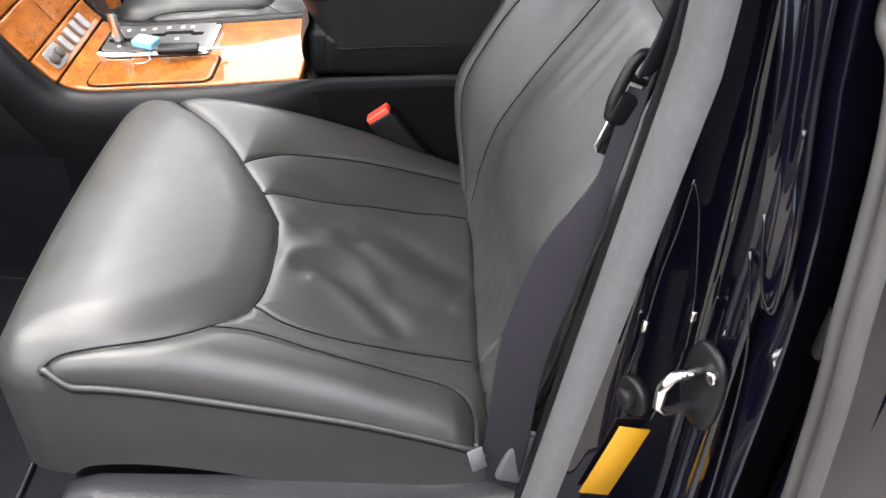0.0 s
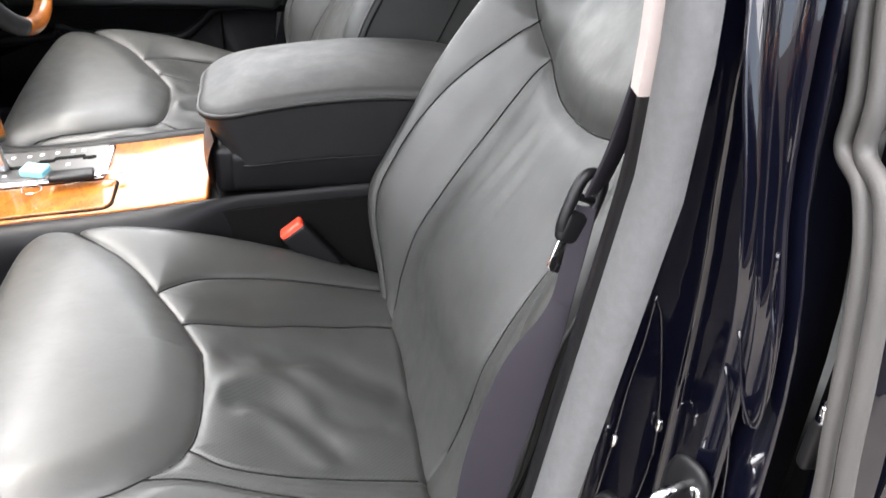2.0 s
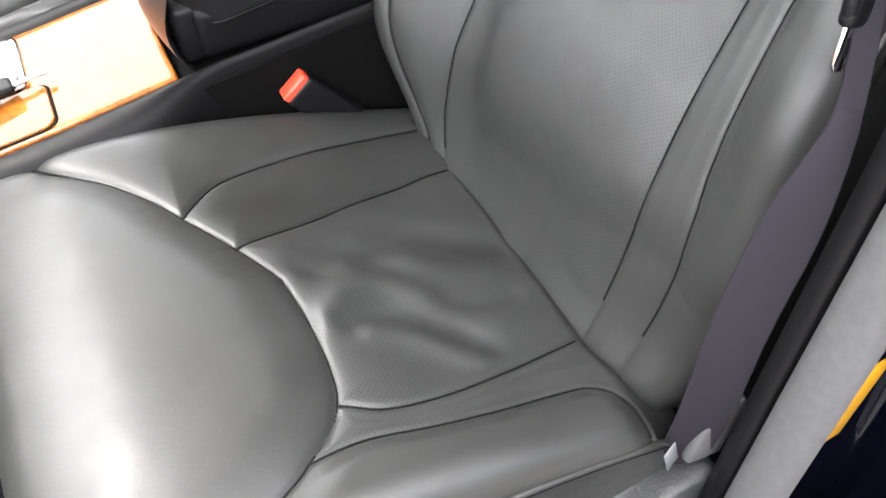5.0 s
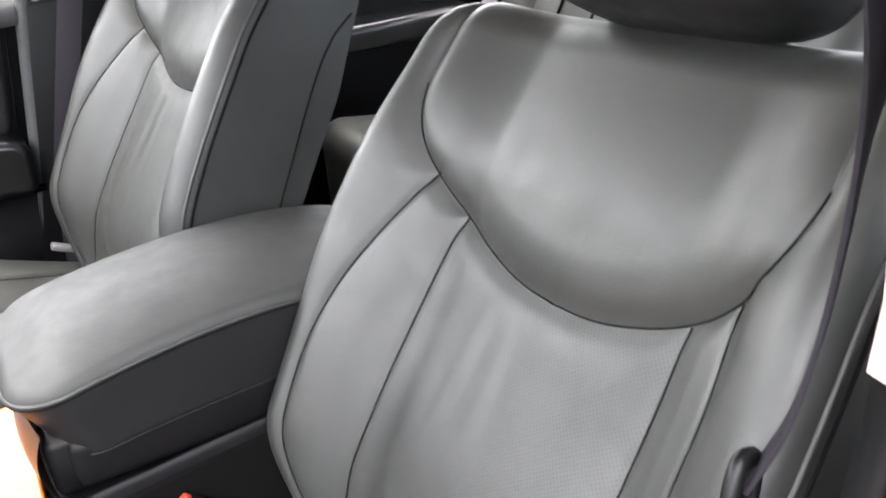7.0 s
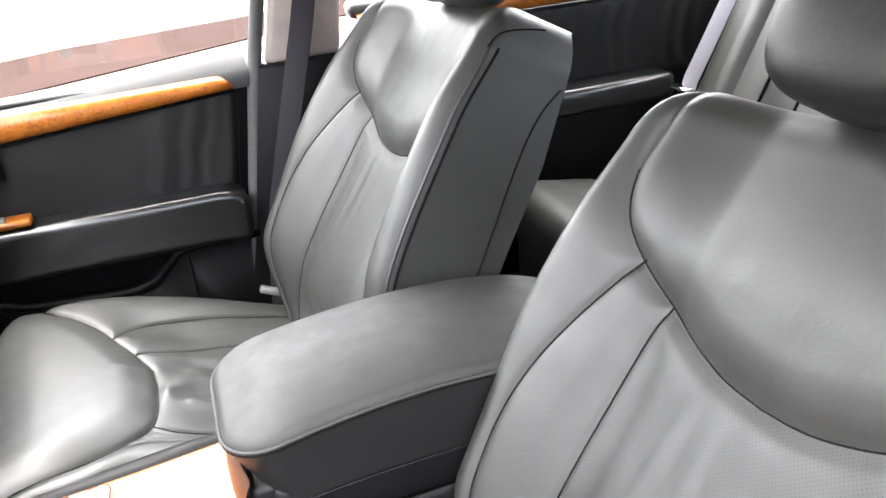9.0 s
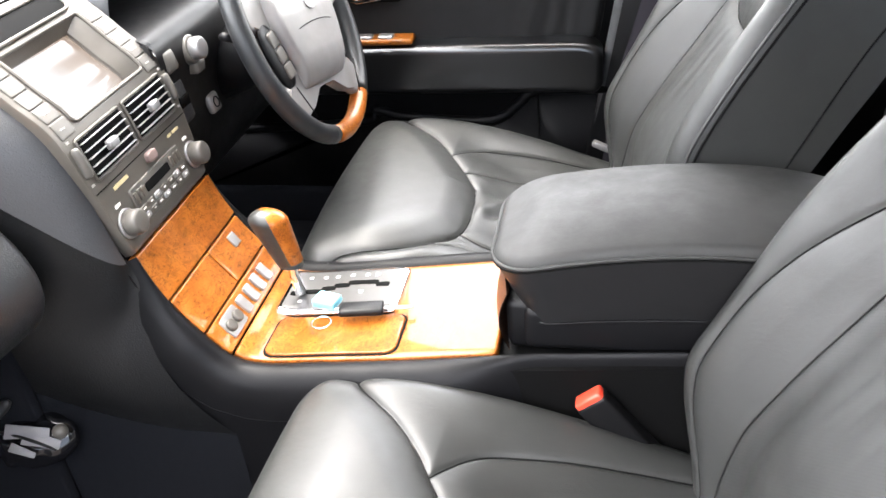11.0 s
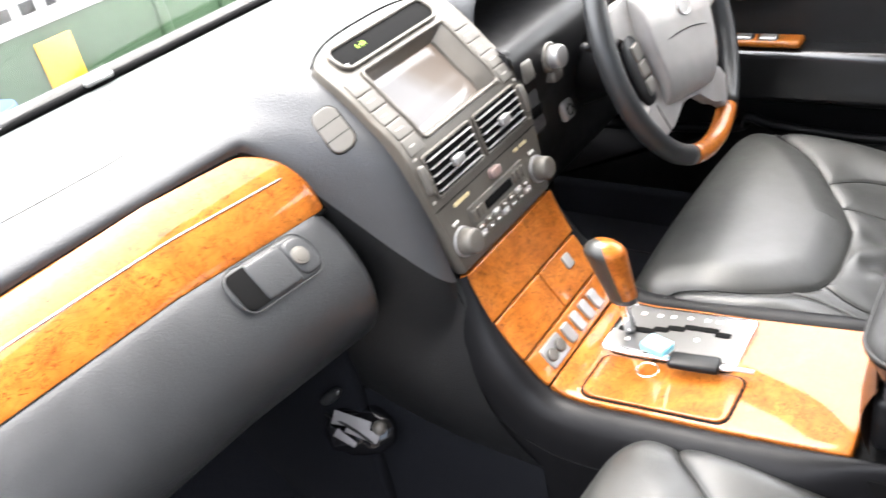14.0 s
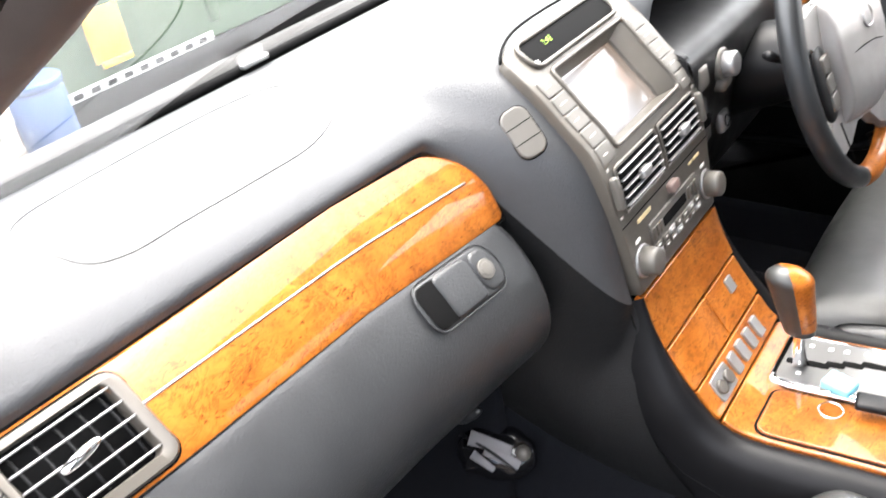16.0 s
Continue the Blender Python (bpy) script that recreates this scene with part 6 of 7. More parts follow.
# ---- pillar, belt and rear door on the driver's side ----
pd = base("pillar_driver_side", "door pillar with black lower and beige upper trim", "car pillar", (0.24, 0.74, 0.30), kind="structure")
part("lower_trim", prism([(0.045, 0.29), (0.36, 0.29), (0.36, 0.905), (0.165, 0.908)], 0.06, "y", 0.735, 0.010), PAD_DARK, pd)
beige = prism([(0.186, 0.903), (0.324, 0.905), (0.375, 1.42), (0.292, 1.42)], 0.05, "y", 0.738, 0.012, 3)
for v in beige.verts:
    v.co.y -= 0.16 * max(0.0, v.co.z - 0.92)
part("upper_trim", beige, BEIGE, pd, "pinkish beige pillar trim")
part("door_seal", tube([(0.072, 0.748, 0.34), (0.132, 0.748, 0.70), (0.170, 0.748, 0.92), (0.191, 0.738, 1.02), (0.208, 0.718, 1.12), (0.250, 0.675, 1.38)], 0.013, 12), SEAL, pd, "grey door seal")
dbelt = base("seat_belt", "grey webbing seat belt on the far pillar", "seat belt", (0.20, 0.70, 0.45))
part("webbing", band([tuple(p) for p in spline([(0.300, 0.675, 1.20), (0.265, 0.698, 1.015), (0.228, 0.700, 0.88), (0.182, 0.697, 0.72), (0.150, 0.685, 0.60), (0.130, 0.66, 0.45)], 6)], 0.042, 0.003, (-0.45, -0.80, 0.40)), WEBBING, dbelt)
part("belt_guide", rbox(0.05, 0.012, 0.03, 0.005, 2, (0.268, 0.700, 1.035)), CHROME, dbelt)
anchor = thing("belt_tongue", "pale belt tongue lying by the seat cushion", "seat belt", me=bm_mesh("tongue", rbox(0.05, 0.016, 0.012, 0.003, 2, Matrix.Translation((0.118, 0.640, 0.512)) @ Matrix.Rotation(radians(25), 4, "Y"))), mat=SILVER)

rdoor = base("rear_door", "closed dark rear door with wood cap", "car door", (0.9, 0.76, 0.30))
part("panel", rbox(1.0, 0.05, 0.62, 0.012, 2, (0.86, 0.775, 0.61)), PAD_DARK, rdoor)
part("leather_insert", flip(pillow(0.36, 1.30, 0.76, 0.93, 0.02, 0.014, 0.03, 160, 14, lambda a, b, n: (a, 0.738 - n, b), lambda a, b: 0.0022 * np.sin(150 * a + 4 * np.sin(17 * b)) * np.sin(23 * a) ** 2)), DOOR_LEATHER, rdoor)
part("wood_cap", loft([[(x, 0.745 - 0.022 * math.sin(w), 0.950 + 0.018 * math.cos(w)) for w in np.linspace(0, math.pi, 10)] for x in np.linspace(0.36, 1.3, 12)]), WOOD, rdoor)
part("door_armrest", rbox(0.56, 0.09, 0.055, 0.016, 3, (0.70, 0.715, 0.752)), DOOR_PAD, rdoor)
part("belt_sill", rbox(0.98, 0.06, 0.03, 0.012, 2, (0.84, 0.775, 0.972)), PAD, rdoor)

# ---- rear bench ----
bench = base("rear_seat", "grey leather rear bench with belts", "car seat", (0.95, 0.0, 0.28))
for y0, y1 in ((-0.66, -0.13), (-0.13, 0.13), (0.13, 0.66)):
    part("bench_cushion", pillow(0.60, 1.08, y0 + 0.002, y1 - 0.002, 0.05, 0.05, 0.20, 24, 20, lambda a, b, n: (a, b, 0.640 - 0.08 * (a - 0.60) / 0.48 + n), lambda a, b: -0.006 * np.exp(-((a - 0.78) / 0.008) ** 2)), LEATHER, bench)
    back = pillow(0.0, 0.58, y0 + 0.002, y1 - 0.002, 0.06, 0.05, 0.12, 24, 20, lambda a, b, n: (0.96 + 0.44 * a - 0.9 * n, b, 0.56 + 0.9 * a + 0.44 * n), lambda a, b: -0.006 * np.exp(-((np.abs(b - (0.395 if b.mean() > 0 else -0.395)) - 0.12) / 0.006) ** 2))
    part("bench_back", flip(back), LEATHER, bench)
part("bench_base", rbox(0.46, 1.30, 0.20, 0.02, 2, (0.86, 0, 0.37)), PAD_DARK, bench)
for s in (-1, 1):
    bol = pillow(0.0, 0.56, min(s * 0.575, s * 0.695), max(s * 0.575, s * 0.695), 0.05, 0.045, 0.12, 24, 12, lambda a, b, n: (0.93 + 0.44 * a - 0.9 * n, b, 0.545 + 0.9 * a + 0.44 * n))
    part("side_bolster", flip(bol), LEATHER, bench)
    for y in (0.41, 0.505):
        part("seam", tube([(0.9585 + 0.44 * a, s * y, 0.5605 + 0.9 * a) for a in np.linspace(0.03, 0.53, 12)], 0.0028, 6), THREAD, bench)
part("rear_belt", band([(1.08, 0.535, 1.08), (1.005, 0.54, 0.95), (0.93, 0.545, 0.80), (0.89, 0.56, 0.62)], 0.046, 0.003, (-0.8, 0, 0.4)), material("belt_grey", (0.085, 0.083, 0.10), 0.8, spec=0.2), bench, "light grey belt")
part("rear_tongue", rbox(0.02, 0.05, 0.012, 0.003, 2, (0.912, 0.547, 0.785)), CHROME, bench)

# ---- door pillar beside the open door ----
pillar = base("pillar_passenger_side", "blue-black painted door pillar with grey seal and striker", "car pillar", (0.40, -0.76, 0.30), kind="structure")
EDGE_IN = spline([(0.30, 0.405, -0.770), (0.60, 0.398, -0.772), (0.80, 0.392, -0.774), (0.89, 0.388, -0.776), (0.975, 0.380, -0.764), (1.11, 0.376, -0.712), (1.45, 0.41, -0.600)], 8)
EDGE_OUT = spline([(0.30, 0.412, -0.822), (0.60, 0.406, -0.822), (0.80, 0.402, -0.820), (0.907, 0.396, -0.812), (0.986, 0.391, -0.789), (1.11, 0.386, -0.772), (1.45, 0.42, -0.660)], 8)


def pillar_shift(z):
    """The pillar leans inward and back over the window line, and runs forward at its foot."""
    return (0.11 if z < 0.95 else -0.01) * (z - 0.95), 0.22 * max(0.0, z - 1.05)


def edge_at(line, z):
    return np.array([np.interp(z, line[:, 0], line[:, 1]), np.interp(z, line[:, 0], line[:, 2])])


secs = []
for z in np.linspace(0.30, 1.45, 30):
    dx, dy = pillar_shift(z)
    a, b = edge_at(EDGE_IN, z), edge_at(EDGE_OUT, z)
    s0 = np.array([0.352 + dx, -0.712 + dy])
    rim = [tuple(s0), (a[0] + 0.012, s0[1] + 0.010), (a[0] + 0.018, s0[1] * 0.8 + a[1] * 0.2), (a[0] + 0.020, s0[1] * 0.45 + a[1] * 0.55), tuple(a + np.array([0.017, 0.010])), tuple(a + np.array([0.011, 0.0025])), tuple(a * 0.9 + b * 0.1 + np.array([0.010, 0])), tuple(a * 0.1 + b * 0.9 + np.array([0.010, 0])), tuple(b + np.array([0.012, 0.003])), tuple(b + np.array([0.020, 0.010])), (0.475, b[1] + 0.06), (0.50, -0.64 + dy), (0.40 + dx, -0.655 + dy)]
    secs.append([(x, y, z) for x, y in spline(rim, 3, True)])
part("painted_post", loft(secs, True), PAINT, pillar, "glossy blue-black paint")


def flute(lo, hi, ends=True):
    """One hollow, ridged moulding on the post's face, rounded off at its foot; lo and hi are shares of the face's width."""
    rows = []
    for z in np.concatenate([np.linspace(0.832, 0.86, 8), np.linspace(0.87, 1.45, 30)] if ends else [np.linspace(0.30, 1.45, 50)]):
        a, b = edge_at(EDGE_IN, z), edge_at(EDGE_OUT, z)
        round_off = math.sqrt(max(0.0, 1 - max(0.0, (0.875 - z) / 0.043) ** 2)) if ends else 1.0
        m, w = (lo + hi) / 2, (hi - lo) / 2 * max(round_off, 0.05)
        row = []
        for k in np.linspace(-1, 1, 17):
            p = a + (b - a) * (m + w * k)
            up = (0.0075 * abs(k) ** 3 - 0.0060 * (1 - k * k)) * (0.35 + 0.65 * float(smooth(np.array(z), 0.83, 1.0))) if abs(k) < 0.99 else -0.003
            row.append((p[0] - 0.0035 - up * 0.9, p[1] - up * 0.3, z))
        rows.append(row)
    return loft(rows)


part("flute", flute(0.02, 0.50, False), PAINT, pillar)
part("flute", flute(0.50, 0.98), PAINT, pillar)
flanges = ([(0.366, -0.712, 0.863), (0.375, -0.710, 0.841), (0.384, -0.708, 0.801), (0.391, -0.707, 0.764), (0.398, -0.706, 0.706), (0.395, -0.707, 0.659), (0.384, -0.713, 0.612)],
           [(0.366, -0.712, 0.863), (0.364, -0.713, 0.822), (0.360, -0.713, 0.779), (0.358, -0.713, 0.725), (0.352, -0.715, 0.660)],
           [(0.387, -0.781, 0.857), (0.392, -0.795, 0.820), (0.403, -0.793, 0.772), (0.406, -0.799, 0.716), (0.408, -0.803, 0.654), (0.410, -0.806, 0.58)],
           [(0.386, -0.785, 0.889), (0.388, -0.797, 0.863), (0.392, -0.805, 0.843), (0.398, -0.811, 0.832), (0.396, -0.816, 0.850), (0.390, -0.814, 0.898), (0.388, -0.802, 0.927), (0.385, -0.799, 0.955)])
for line in flanges:
    part("flange", tube([tuple(p) for p in spline(line, 6)], 0.0013, 8), PAINT, pillar, "rolled edge of the painted sheet metal")
for at in ((0.396, -0.708, 0.732), (0.357, -0.716, 0.728)):
    part("clip", rbox(0.005, 0.005, 0.011, 0.0015, 2, at), CHROME, pillar)
part("gap_liner", loft([[(0.475, edge_at(EDGE_OUT, z)[1] + 0.05, z), (0.472, edge_at(EDGE_OUT, z)[1] - 0.005, z), (0.455, edge_at(EDGE_OUT, z)[1] - 0.045, z)] for z in np.linspace(0.30, 1.45, 20)]), BLACK, pillar)


def seal_at(z, du, dv):
    dx, dy = pillar_shift(z)
    return (0.345 + dx + du, -0.705 + dy + dv, z)


zs = np.linspace(0.30, 1.45, 40)
sec = []
for z in zs:
    sec.append([seal_at(z, du, dv) for du, dv in ((0.006, 0.016), (-0.004, 0.012), (-0.007, 0.003), (-0.006, -0.010), (-0.002, -0.020), (0.005, -0.026), (0.014, -0.026), (0.016, -0.01))])
part("door_seal", loft(sec, True, True, 50), SEAL, pillar, "grey rubber door seal")
part("inner_trim", loft([[seal_at(z, 0.010, 0.018), seal_at(z, -0.003, 0.018), seal_at(z, -0.003, 0.034), seal_at(z, 0.02, 0.045), seal_at(z, 0.12, 0.06)] for z in np.linspace(0.30, 1.0, 20)]), PAD_DARK, pillar)
part("upper_trim", loft([[seal_at(z, 0.010, 0.018), seal_at(z, -0.009, 0.018), seal_at(z, -0.008, 0.034), seal_at(z, 0.02, 0.045), seal_at(z, 0.12, 0.06)] for z in np.linspace(1.0, 1.45, 14)], sharp=60), BEIGE, pillar, "pinkish beige upper trim")
sm = Matrix.Translation((0.385, -0.783, 0.735)) @ Matrix.Rotation(radians(-72), 4, "Z") @ Matrix.Rotation(radians(90), 4, "X")
plate = part("striker_plate", moved(superblob(0.022, 0.038, 0.006, 2.6, 32, 12), sm), PAD_DARK, pillar, "dark oval striker plate")
u = [(0.0, 0.017, 0.0), (0.0, 0.017, 0.028), (0.0, 0.008, 0.034), (0.0, -0.010, 0.034), (0.0, -0.018, 0.028), (0.0, -0.018, 0.0)]
part("striker", moved(tube(u, 0.0042, 12, up=(1, 0, 0)), sm), CHROME, plate, "bright steel striker loop")
part("screw", disc(0.005, 0.004, 12, 0.001, at=sm @ Matrix.Translation((0.012, 0.022, 0.004))), CHROME, plate)
st = Matrix.Translation((0.352, -0.752, 0.690)) @ Matrix.Rotation(radians(-65), 4, "Z") @ Matrix.Rotation(radians(90), 4, "X")
stop = part("rubber_stop", disc(0.017, 0.008, 24, 0.003, at=st), PAD_DARK, pillar, "black rubber buffer")
part("stop_tip", disc(0.009, 0.016, 20, 0.004, at=st), CONSOLE, stop)
part("sticker", rbox(0.030, 0.002, 0.095, 0.0005, 1, Matrix.Translation((0.362, -0.7135, 0.555)) @ Matrix.Rotation(radians(6), 4, "Z") @ Matrix.Rotation(radians(14), 4, "Y")), material("sticker_yellow", (0.40, 0.20, 0.006), 0.5), pillar, "yellow sticker")

# ---- rear passenger door behind the pillar ----
pdoor = base("rear_door", "glossy blue-black rear door with chrome belt moulding", "car door", (0.9, -0.88, 0.30))
DR = [(0.470, -0.815), (0.436, -0.835), (0.429, -0.850), (0.428, -0.862), (0.432, -0.868), (0.442, -0.872), (0.47, -0.877), (0.55, -0.886), (1.30, -0.900), (1.30, -0.82)]
secs = []
for z in np.linspace(0.28, 0.975, 16):
    tuck = -0.05 * ((z - 0.62) / 0.35) ** 2
    secs.append([(x, y - tuck * (0.8 if y < -0.86 else 0.55), z) for x, y in DR])
part("skin", loft(secs, True, True, 40), PAINT, pdoor, "glossy blue-black door skin")
part("belt_moulding", tube([(0.427, -0.806, 0.996), (0.436, -0.815, 0.996), (0.8, -0.838, 0.994), (1.30, -0.840, 0.990)], [0.010, 0.014, 0.014, 0.013], 12), CHROME, pdoor, "chrome belt moulding")
run = spline([(0.452, -0.880, 0.30), (0.436, -0.880, 0.60), (0.424, -0.868, 0.80), (0.420, -0.857, 0.87), (0.420, -0.845, 0.92), (0.420, -0.831, 0.968), (0.420, -0.812, 1.002), (0.420, -0.788, 1.014), (0.420, -0.783, 1.045), (0.421, -0.757, 1.118), (0.44, -0.705, 1.26), (0.47, -0.64, 1.43)], 8)
run = run - np.array([0.006, 0.0, 0.0])
for du, r in ((0.0060, 0.0060), (-0.0075, 0.0050)):
    part("edge_seal", tube([(p[0] + (0.003 if du > 0 else 0), p[1] - du - 0.004, p[2] + 0.3 * du) for p in run], r, 10), EDGE_RUBBER, pdoor, "brown-grey rubber edge seal with a step")
part("window_frame", tube([(0.438, -0.803, 1.0), (0.439, -0.766, 1.118), (0.458, -0.714, 1.26), (0.488, -0.648, 1.43)], 0.004, 10), PAD_DARK, pdoor)
part("pane", loft([[(x + 0.04 * k, -0.810 + 0.155 * k, 1.0 + 0.42 * k) for x in np.linspace(0.430, 1.26, 10)] for k in np.linspace(0, 1, 8)]), GLASS, pdoor)
part("check_bolt", rbox(0.012, 0.010, 0.040, 0.003, 2, (0.428, -0.830, 0.835)), PAD_DARK, pdoor)
part("check_pin", disc(0.005, 0.012, 12, 0.002, at=Matrix.Translation((0.424, -0.834, 0.858))), CHROME, pdoor)

# ---- roof, screen and pillars that close the car ----
roof = base("roof", "pale headlining under the closed roof", "car roof", (0.4, 0, 1.40), kind="structure")
HEAD = plastic("headlining", (0.50, 0.475, 0.44), 0.9, 1200, 0.2)
part("headlining", loft([[(x, y, 1.425 - 0.06 * (abs(y) / 0.62) ** 3 - 0.10 * max(0.0, (-x - 0.0) / 0.35) ** 2 - 0.10 * max(0.0, (x - 0.9) / 0.5) ** 2) for y in np.linspace(-0.62, 0.62, 17)] for x in np.linspace(-0.28, 1.35, 18)]), HEAD, roof)
part("outer_skin", loft([[(x, y, 1.465 - 0.06 * (abs(y) / 0.66) ** 3 - 0.10 * max(0.0, (-x - 0.0) / 0.35) ** 2 - 0.10 * max(0.0, (x - 0.9) / 0.5) ** 2) for y in np.linspace(-0.66, 0.66, 17)] for x in np.linspace(-0.30, 1.40, 18)]), PAINT, roof)
for sgn in (-1, 1):
    pts = spline([(-0.90, sgn * 0.745, 0.975), (-0.62, sgn * 0.688, 1.130), (-0.40, sgn * 0.680, 1.248), (-0.26, sgn * 0.650, 1.335), (0.2, sgn * 0.63, 1.41), (0.9, sgn * 0.63, 1.40), (1.4, sgn * 0.62, 1.30)], 8)
    part("side_rail", tube([tuple(p) for p in pts], 0.030, 12, flat=0.8), BEIGE if sgn > 0 else BEIGE_SHADED, roof, "pinkish beige pillar trim" if sgn > 0 else "pillar trim darkened to the tone of shade")
    part("rail_seal", tube([(p[0], p[1] + sgn * 0.030, p[2] - 0.006) for p in pts], 0.014, 10), PAD_DARK, roof, "black rubber door seal")
    part("outer_rail", tube([(p[0], p[1] + sgn * 0.045, p[2] + 0.015) for p in pts], 0.030, 12), PAINT, roof)
part("rear_pillar", rbox(0.3, 0.06, 0.6, 0.02, 2, Matrix.Translation((1.38, 0.72, 1.12)) @ Matrix.Rotation(radians(-25), 4, "Y")), BEIGE, roof)
part("rear_pillar", rbox(0.3, 0.06, 0.6, 0.02, 2, Matrix.Translation((1.38, -0.72, 1.12)) @ Matrix.Rotation(radians(-25), 4, "Y")), BEIGE, roof)
part("parcel_shelf", rbox(0.5, 1.4, 0.04, 0.01, 2, (1.50, 0, 0.98)), PAD_DARK, roof)
part("rear_wall", rbox(0.05, 1.5, 0.75, 0.01, 2, (1.72, 0, 0.62)), PAD_DARK, roof)
part("windscreen", loft([[(-0.868 + 0.585 * k + 0.10 * (y / 0.74) ** 2 * (1 - 0.4 * k), y * (1 - 0.17 * k), 0.992 + 0.365 * k + 0.03 * math.sin(math.pi * k)) for y in np.linspace(-0.76, 0.76, 25)] for k in np.linspace(0, 1, 12)]), GLASS, roof, "clear windscreen")
part("pane", loft([[(x, 0.792 - 0.10 * k ** 1.4, 0.94 + 0.42 * k) for x in np.linspace(-0.90 + 0.52 * k, 0.17, 10)] for k in np.linspace(0, 1, 8)]), GLASS, ddoor, "raised door glass")
part("pane", loft([[(x, 0.792 - 0.10 * k ** 1.4, 0.975 + 0.385 * k) for x in np.linspace(0.33, 1.28 - 0.1 * k, 10)] for k in np.linspace(0, 1, 8)]), GLASS, rdoor)

# ---- the open door through which the car is seen ----
pfd = base("passenger_door", "open blue-black front door with black inner trim", "car door", (-0.93, -0.82, 0.30))
DM = Matrix.Translation((-0.93, -0.82, 0.0)) @ Matrix.Rotation(radians(-68), 4, "Z")


def on_door(bm):
    bmesh.ops.transform(bm, matrix=DM, verts=bm.verts)
    return bm


part("skin", on_door(prism([(0.0, -0.055), (0.02, -0.085), (0.5, -0.105), (1.08, -0.095), (1.12, -0.06), (1.12, -0.05), (0.0, -0.05)], 0.66, "z", 0.30, 0.006)), PAINT, pfd, "glossy blue-black door skin")
part("panel", on_door(rbox(1.10, 0.06, 0.64, 0.015, 2, (0.56, -0.018, 0.62))), PAD_DARK, pfd)
part("door_armrest", on_door(rbox(0.78, 0.06, 0.06, 0.02, 3, (0.62, 0.035, 0.68))), LEATHER_DARK, pfd, "black padded armrest")
part("wood_cap", on_door(rbox(1.06, 0.024, 0.045, 0.011, 3, (0.56, 0.020, 0.90))), WOOD, pfd, "orange burl wood cap rail")
part("window_frame", moved(tube([(0.02, -0.05, 0.95), (0.30, -0.02, 1.14), (0.62, 0.07, 1.36), (0.95, 0.09, 1.39), (1.07, 0.06, 1.34), (1.10, -0.04, 0.95)], 0.018, 10), DM), PAD_DARK, pfd)
part("cowl", prism([(-0.850, 0.972), (-0.850, 1.002), (-0.862, 1.009), (-0.884, 1.004), (-0.93, 0.965), (-0.93, 0.94)], 1.52, "y", -0.76, 0.003), EDGE_RUBBER, roof, "grey plastic cowl under the windscreen")

# ---- what is seen through the glass ----
skip = base("green_container", "green painted container side with notices", "container", (-3.4, 2.6, 0.0))
part("wall", rbox(0.10, 4.2, 2.0, 0.02, 1, (-3.45, 2.82, 1.12)), GREEN, skip)
for i in range(9):
    part("rib", rbox(0.05, 0.06, 1.9, 0.01, 1, (-3.40, 1.75 + 0.38 * i, 1.15)), GREEN, skip)
part("notice", rbox(0.01, 0.18, 0.22, 0.004, 1, (-3.375, 1.17, 0.345)), YELLOW, skip, "yellow notice")
part("notice_fold", rbox(0.02, 0.15, 0.03, 0.004, 1, (-3.37, 1.18, 0.225)), YELLOW, skip)
part("sign_board", rbox(0.01, 1.0, 0.66, 0.004, 1, (-3.38, 1.28, 0.84)), PALE, skip, "white sign board")
for i in range(8):
    part("sign_bar", rbox(0.004, 0.05 + 0.01 * (i % 3), 0.05, 0.001, 1, (-3.373, 0.90 + 0.11 * i, 0.60)), PAD_DARK, skip)
part("label_strip", rbox(0.01, 0.80, 0.045, 0.003, 1, (-3.375, 1.30, 0.150)), PALE, skip, "white label strip")
for i in range(9):
    part("label_bar", rbox(0.004, 0.045, 0.022, 0.001, 1, (-3.368, 0.95 + 0.085 * i, 0.150)), PAD_DARK, skip)
part("foot", rbox(0.12, 4.2, 0.12, 0.01, 1, (-3.46, 2.82, 0.06)), PAD_DARK, skip)
fence = base("timber_wall", "weathered brown board wall with pale coping", "wall", (-3.7, -0.6, 0.0))
for i in range(8):
    part("board", rbox(0.06, 3.2, 0.135, 0.008, 1, (-3.7 + 0.005 * (i % 2), -0.88, 0.07 + 0.14 * i)), BROWN, fence)
part("coping", rbox(0.14, 3.3, 0.05, 0.01, 1, (-3.7, -0.88, 1.15)), PALE, fence)
drum = base("blue_drum", "blue plastic drum with lid beside the container", "drum", (-3.2, 0.70, 0.0))
part("shell", disc(0.105, 0.32, 28, 0.02, at=Matrix.Translation((-3.2, 0.70, 0.0))), BLUE, drum)
part("lid", disc(0.11, 0.03, 28, 0.008, at=Matrix.Translation((-3.2, 0.70, 0.32))), BLUE, drum)
kerb = thing("kerb", "pale concrete kerb along the yard", "kerb", kind="structure", me=bm_mesh("kerb", rbox(0.14, 3.0, 0.30, 0.02, 2, (-3.2, -1.12, 0.15))), mat=KERB)


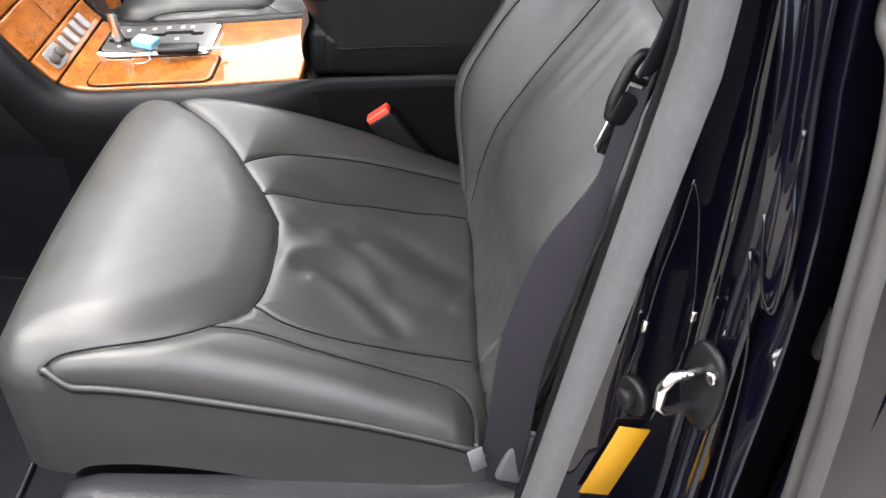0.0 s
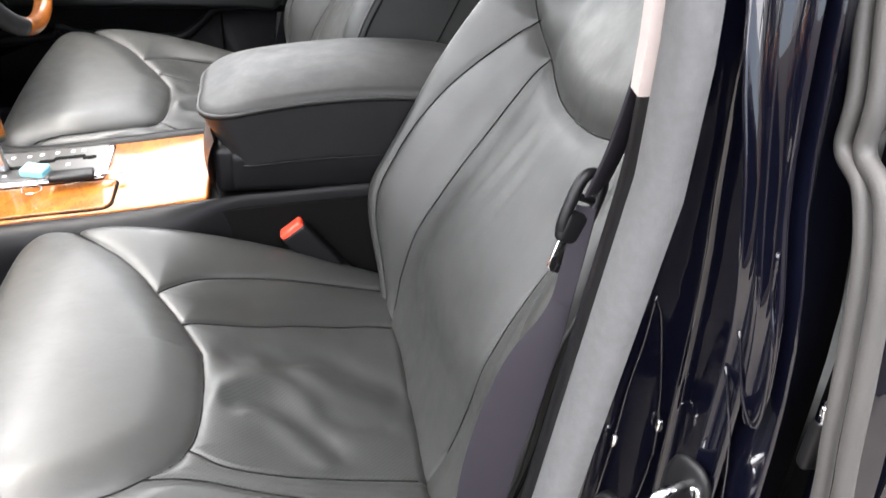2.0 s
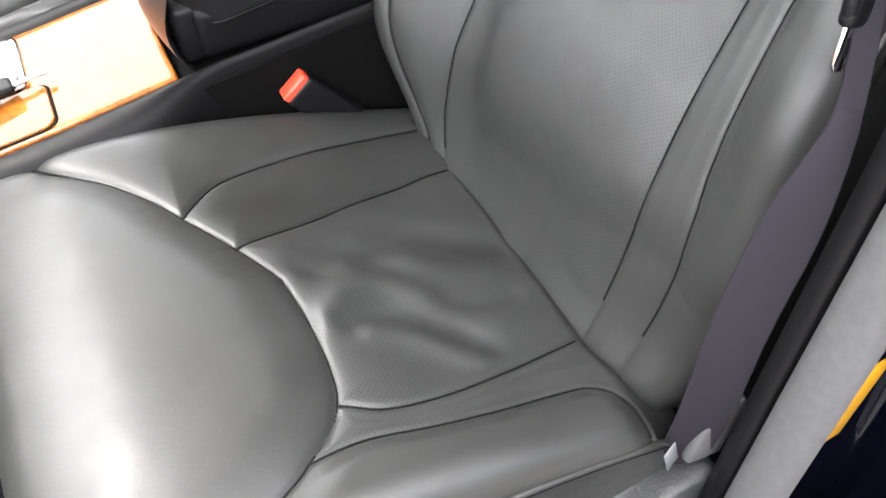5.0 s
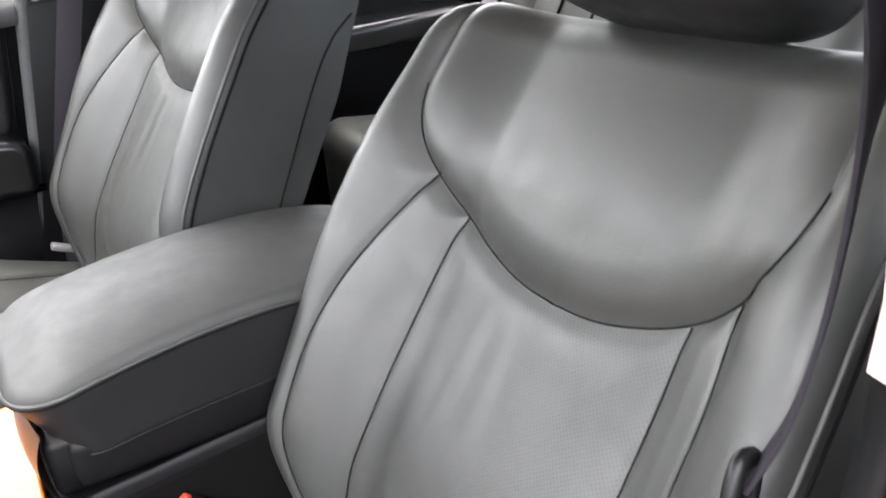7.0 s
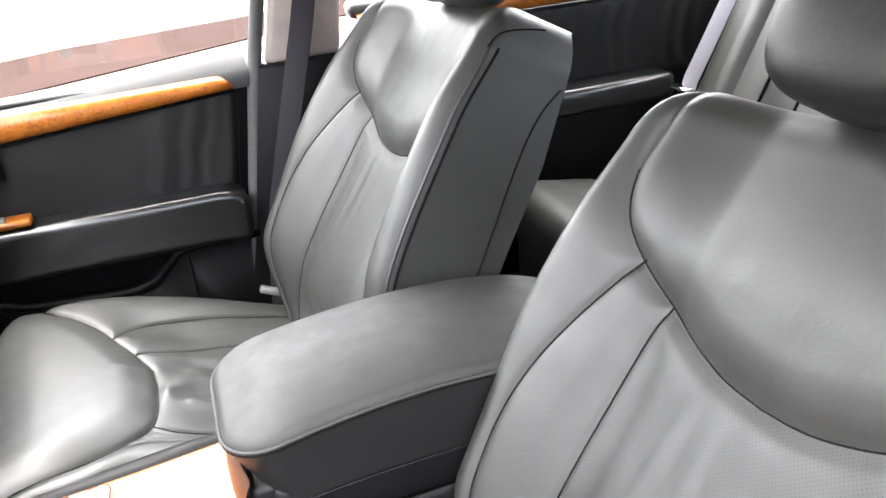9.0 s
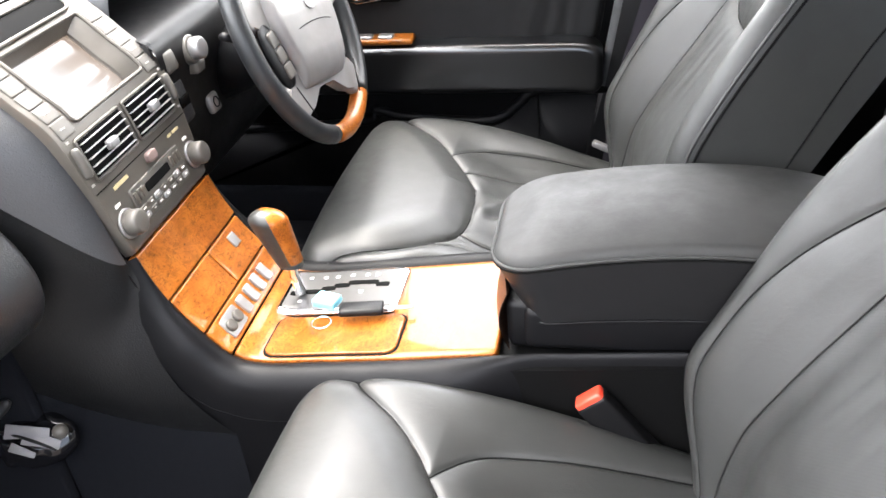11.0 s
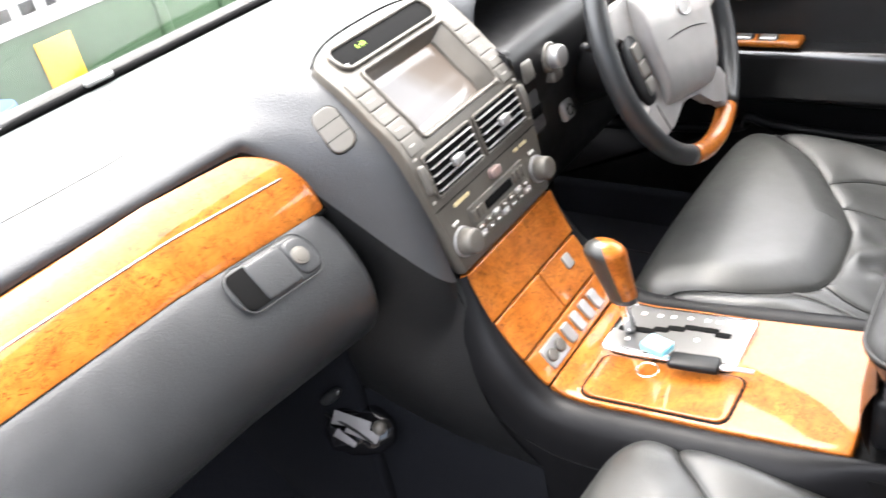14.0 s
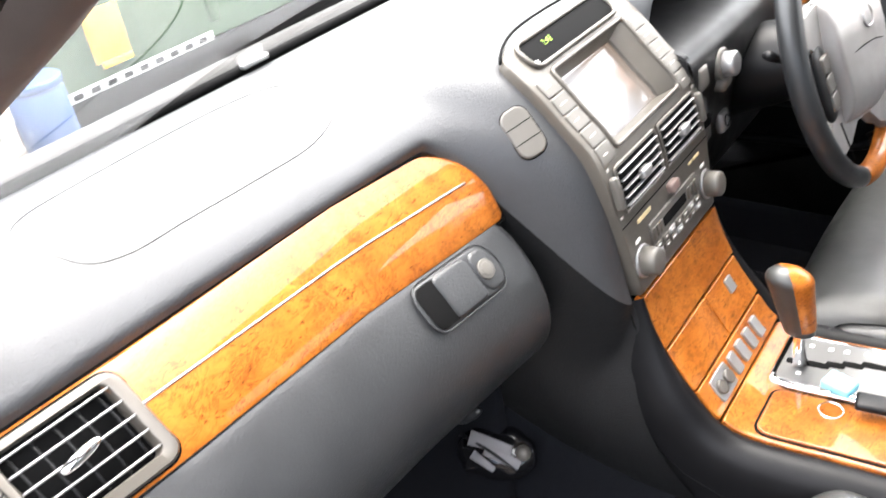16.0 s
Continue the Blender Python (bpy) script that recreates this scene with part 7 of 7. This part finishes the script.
def bush(at, r, seed):
    """A low shrub: stems with many small leaves."""
    rng = random.Random(seed)
    root = base("shrub", "low yellow-green shrub beside the kerb", "shrub", at)
    for i in range(5):
        w = i * 1.3
        part("stem", tube([at, (at[0] + r * 0.3 * math.cos(w), at[1] + r * 0.3 * math.sin(w), at[2] + r * 0.5), (at[0] + r * 0.6 * math.cos(w), at[1] + r * 0.6 * math.sin(w), at[2] + r * 0.9)], [0.012, 0.008, 0.004], 6), BROWN, root)
    verts, faces = [], []
    for i in range(900):
        d = Vector((rng.gauss(0, 1), rng.gauss(0, 1), abs(rng.gauss(0, 0.8)))).normalized() * r * rng.uniform(0.35, 1.0)
        c = Vector(at) + Vector((d.x, d.y, d.z * 0.85 + 0.05))
        u = Vector((rng.gauss(0, 1), rng.gauss(0, 1), rng.gauss(0, 1))).normalized() * 0.030
        v = u.cross(Vector((rng.gauss(0, 1), rng.gauss(0, 1), rng.gauss(0, 1)))).normalized() * 0.012
        k = len(verts)
        verts += [c - u, c + v, c + u, c - v]
        faces.append((k, k + 1, k + 2, k + 3))
    part("leaves", mesh_of("leaves", verts, faces), LEAF, root)["kind"] = "stuff"


bush((-2.85, -0.15, 0.0), 0.22, 1)
bush((-2.95, 0.30, 0.0), 0.16, 2)
bush((-2.8, -0.8, 0.0), 0.26, 3)
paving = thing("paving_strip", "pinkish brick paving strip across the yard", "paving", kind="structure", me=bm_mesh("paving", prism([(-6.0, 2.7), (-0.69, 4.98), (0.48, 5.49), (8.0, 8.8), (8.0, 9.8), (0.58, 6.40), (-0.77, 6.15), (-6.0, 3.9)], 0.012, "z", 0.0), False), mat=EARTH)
# added wall out of view, to shade the open door's side
bm_w = rbox(16.0, 0.3, 1.4, 0.02, 1, (0.0, -3.6, 0.70))
wall_mat = surface("brown_render", (0.06, 0.05, 0.045), (0.11, 0.095, 0.085), 1.2)
thing("wall_light_block", "added unseen dark wall that blocks light on the door side", "wall", kind="structure", me=bm_mesh("wall", bm_w), mat=wall_mat)
# Added pale wall, no known building: blocks low sky ahead of the windscreen.
sky_block = thing("wall_sky_block", "added pale wall beyond the yard that blocks low sky", "wall", kind="structure", me=bm_mesh("sky_block", rbox(0.4, 30.0, 3.2, 0.02, 1, (-9.5, 0.0, 1.6))), mat=surface("pale_render", (0.42, 0.41, 0.39), (0.52, 0.51, 0.49), 0.8))
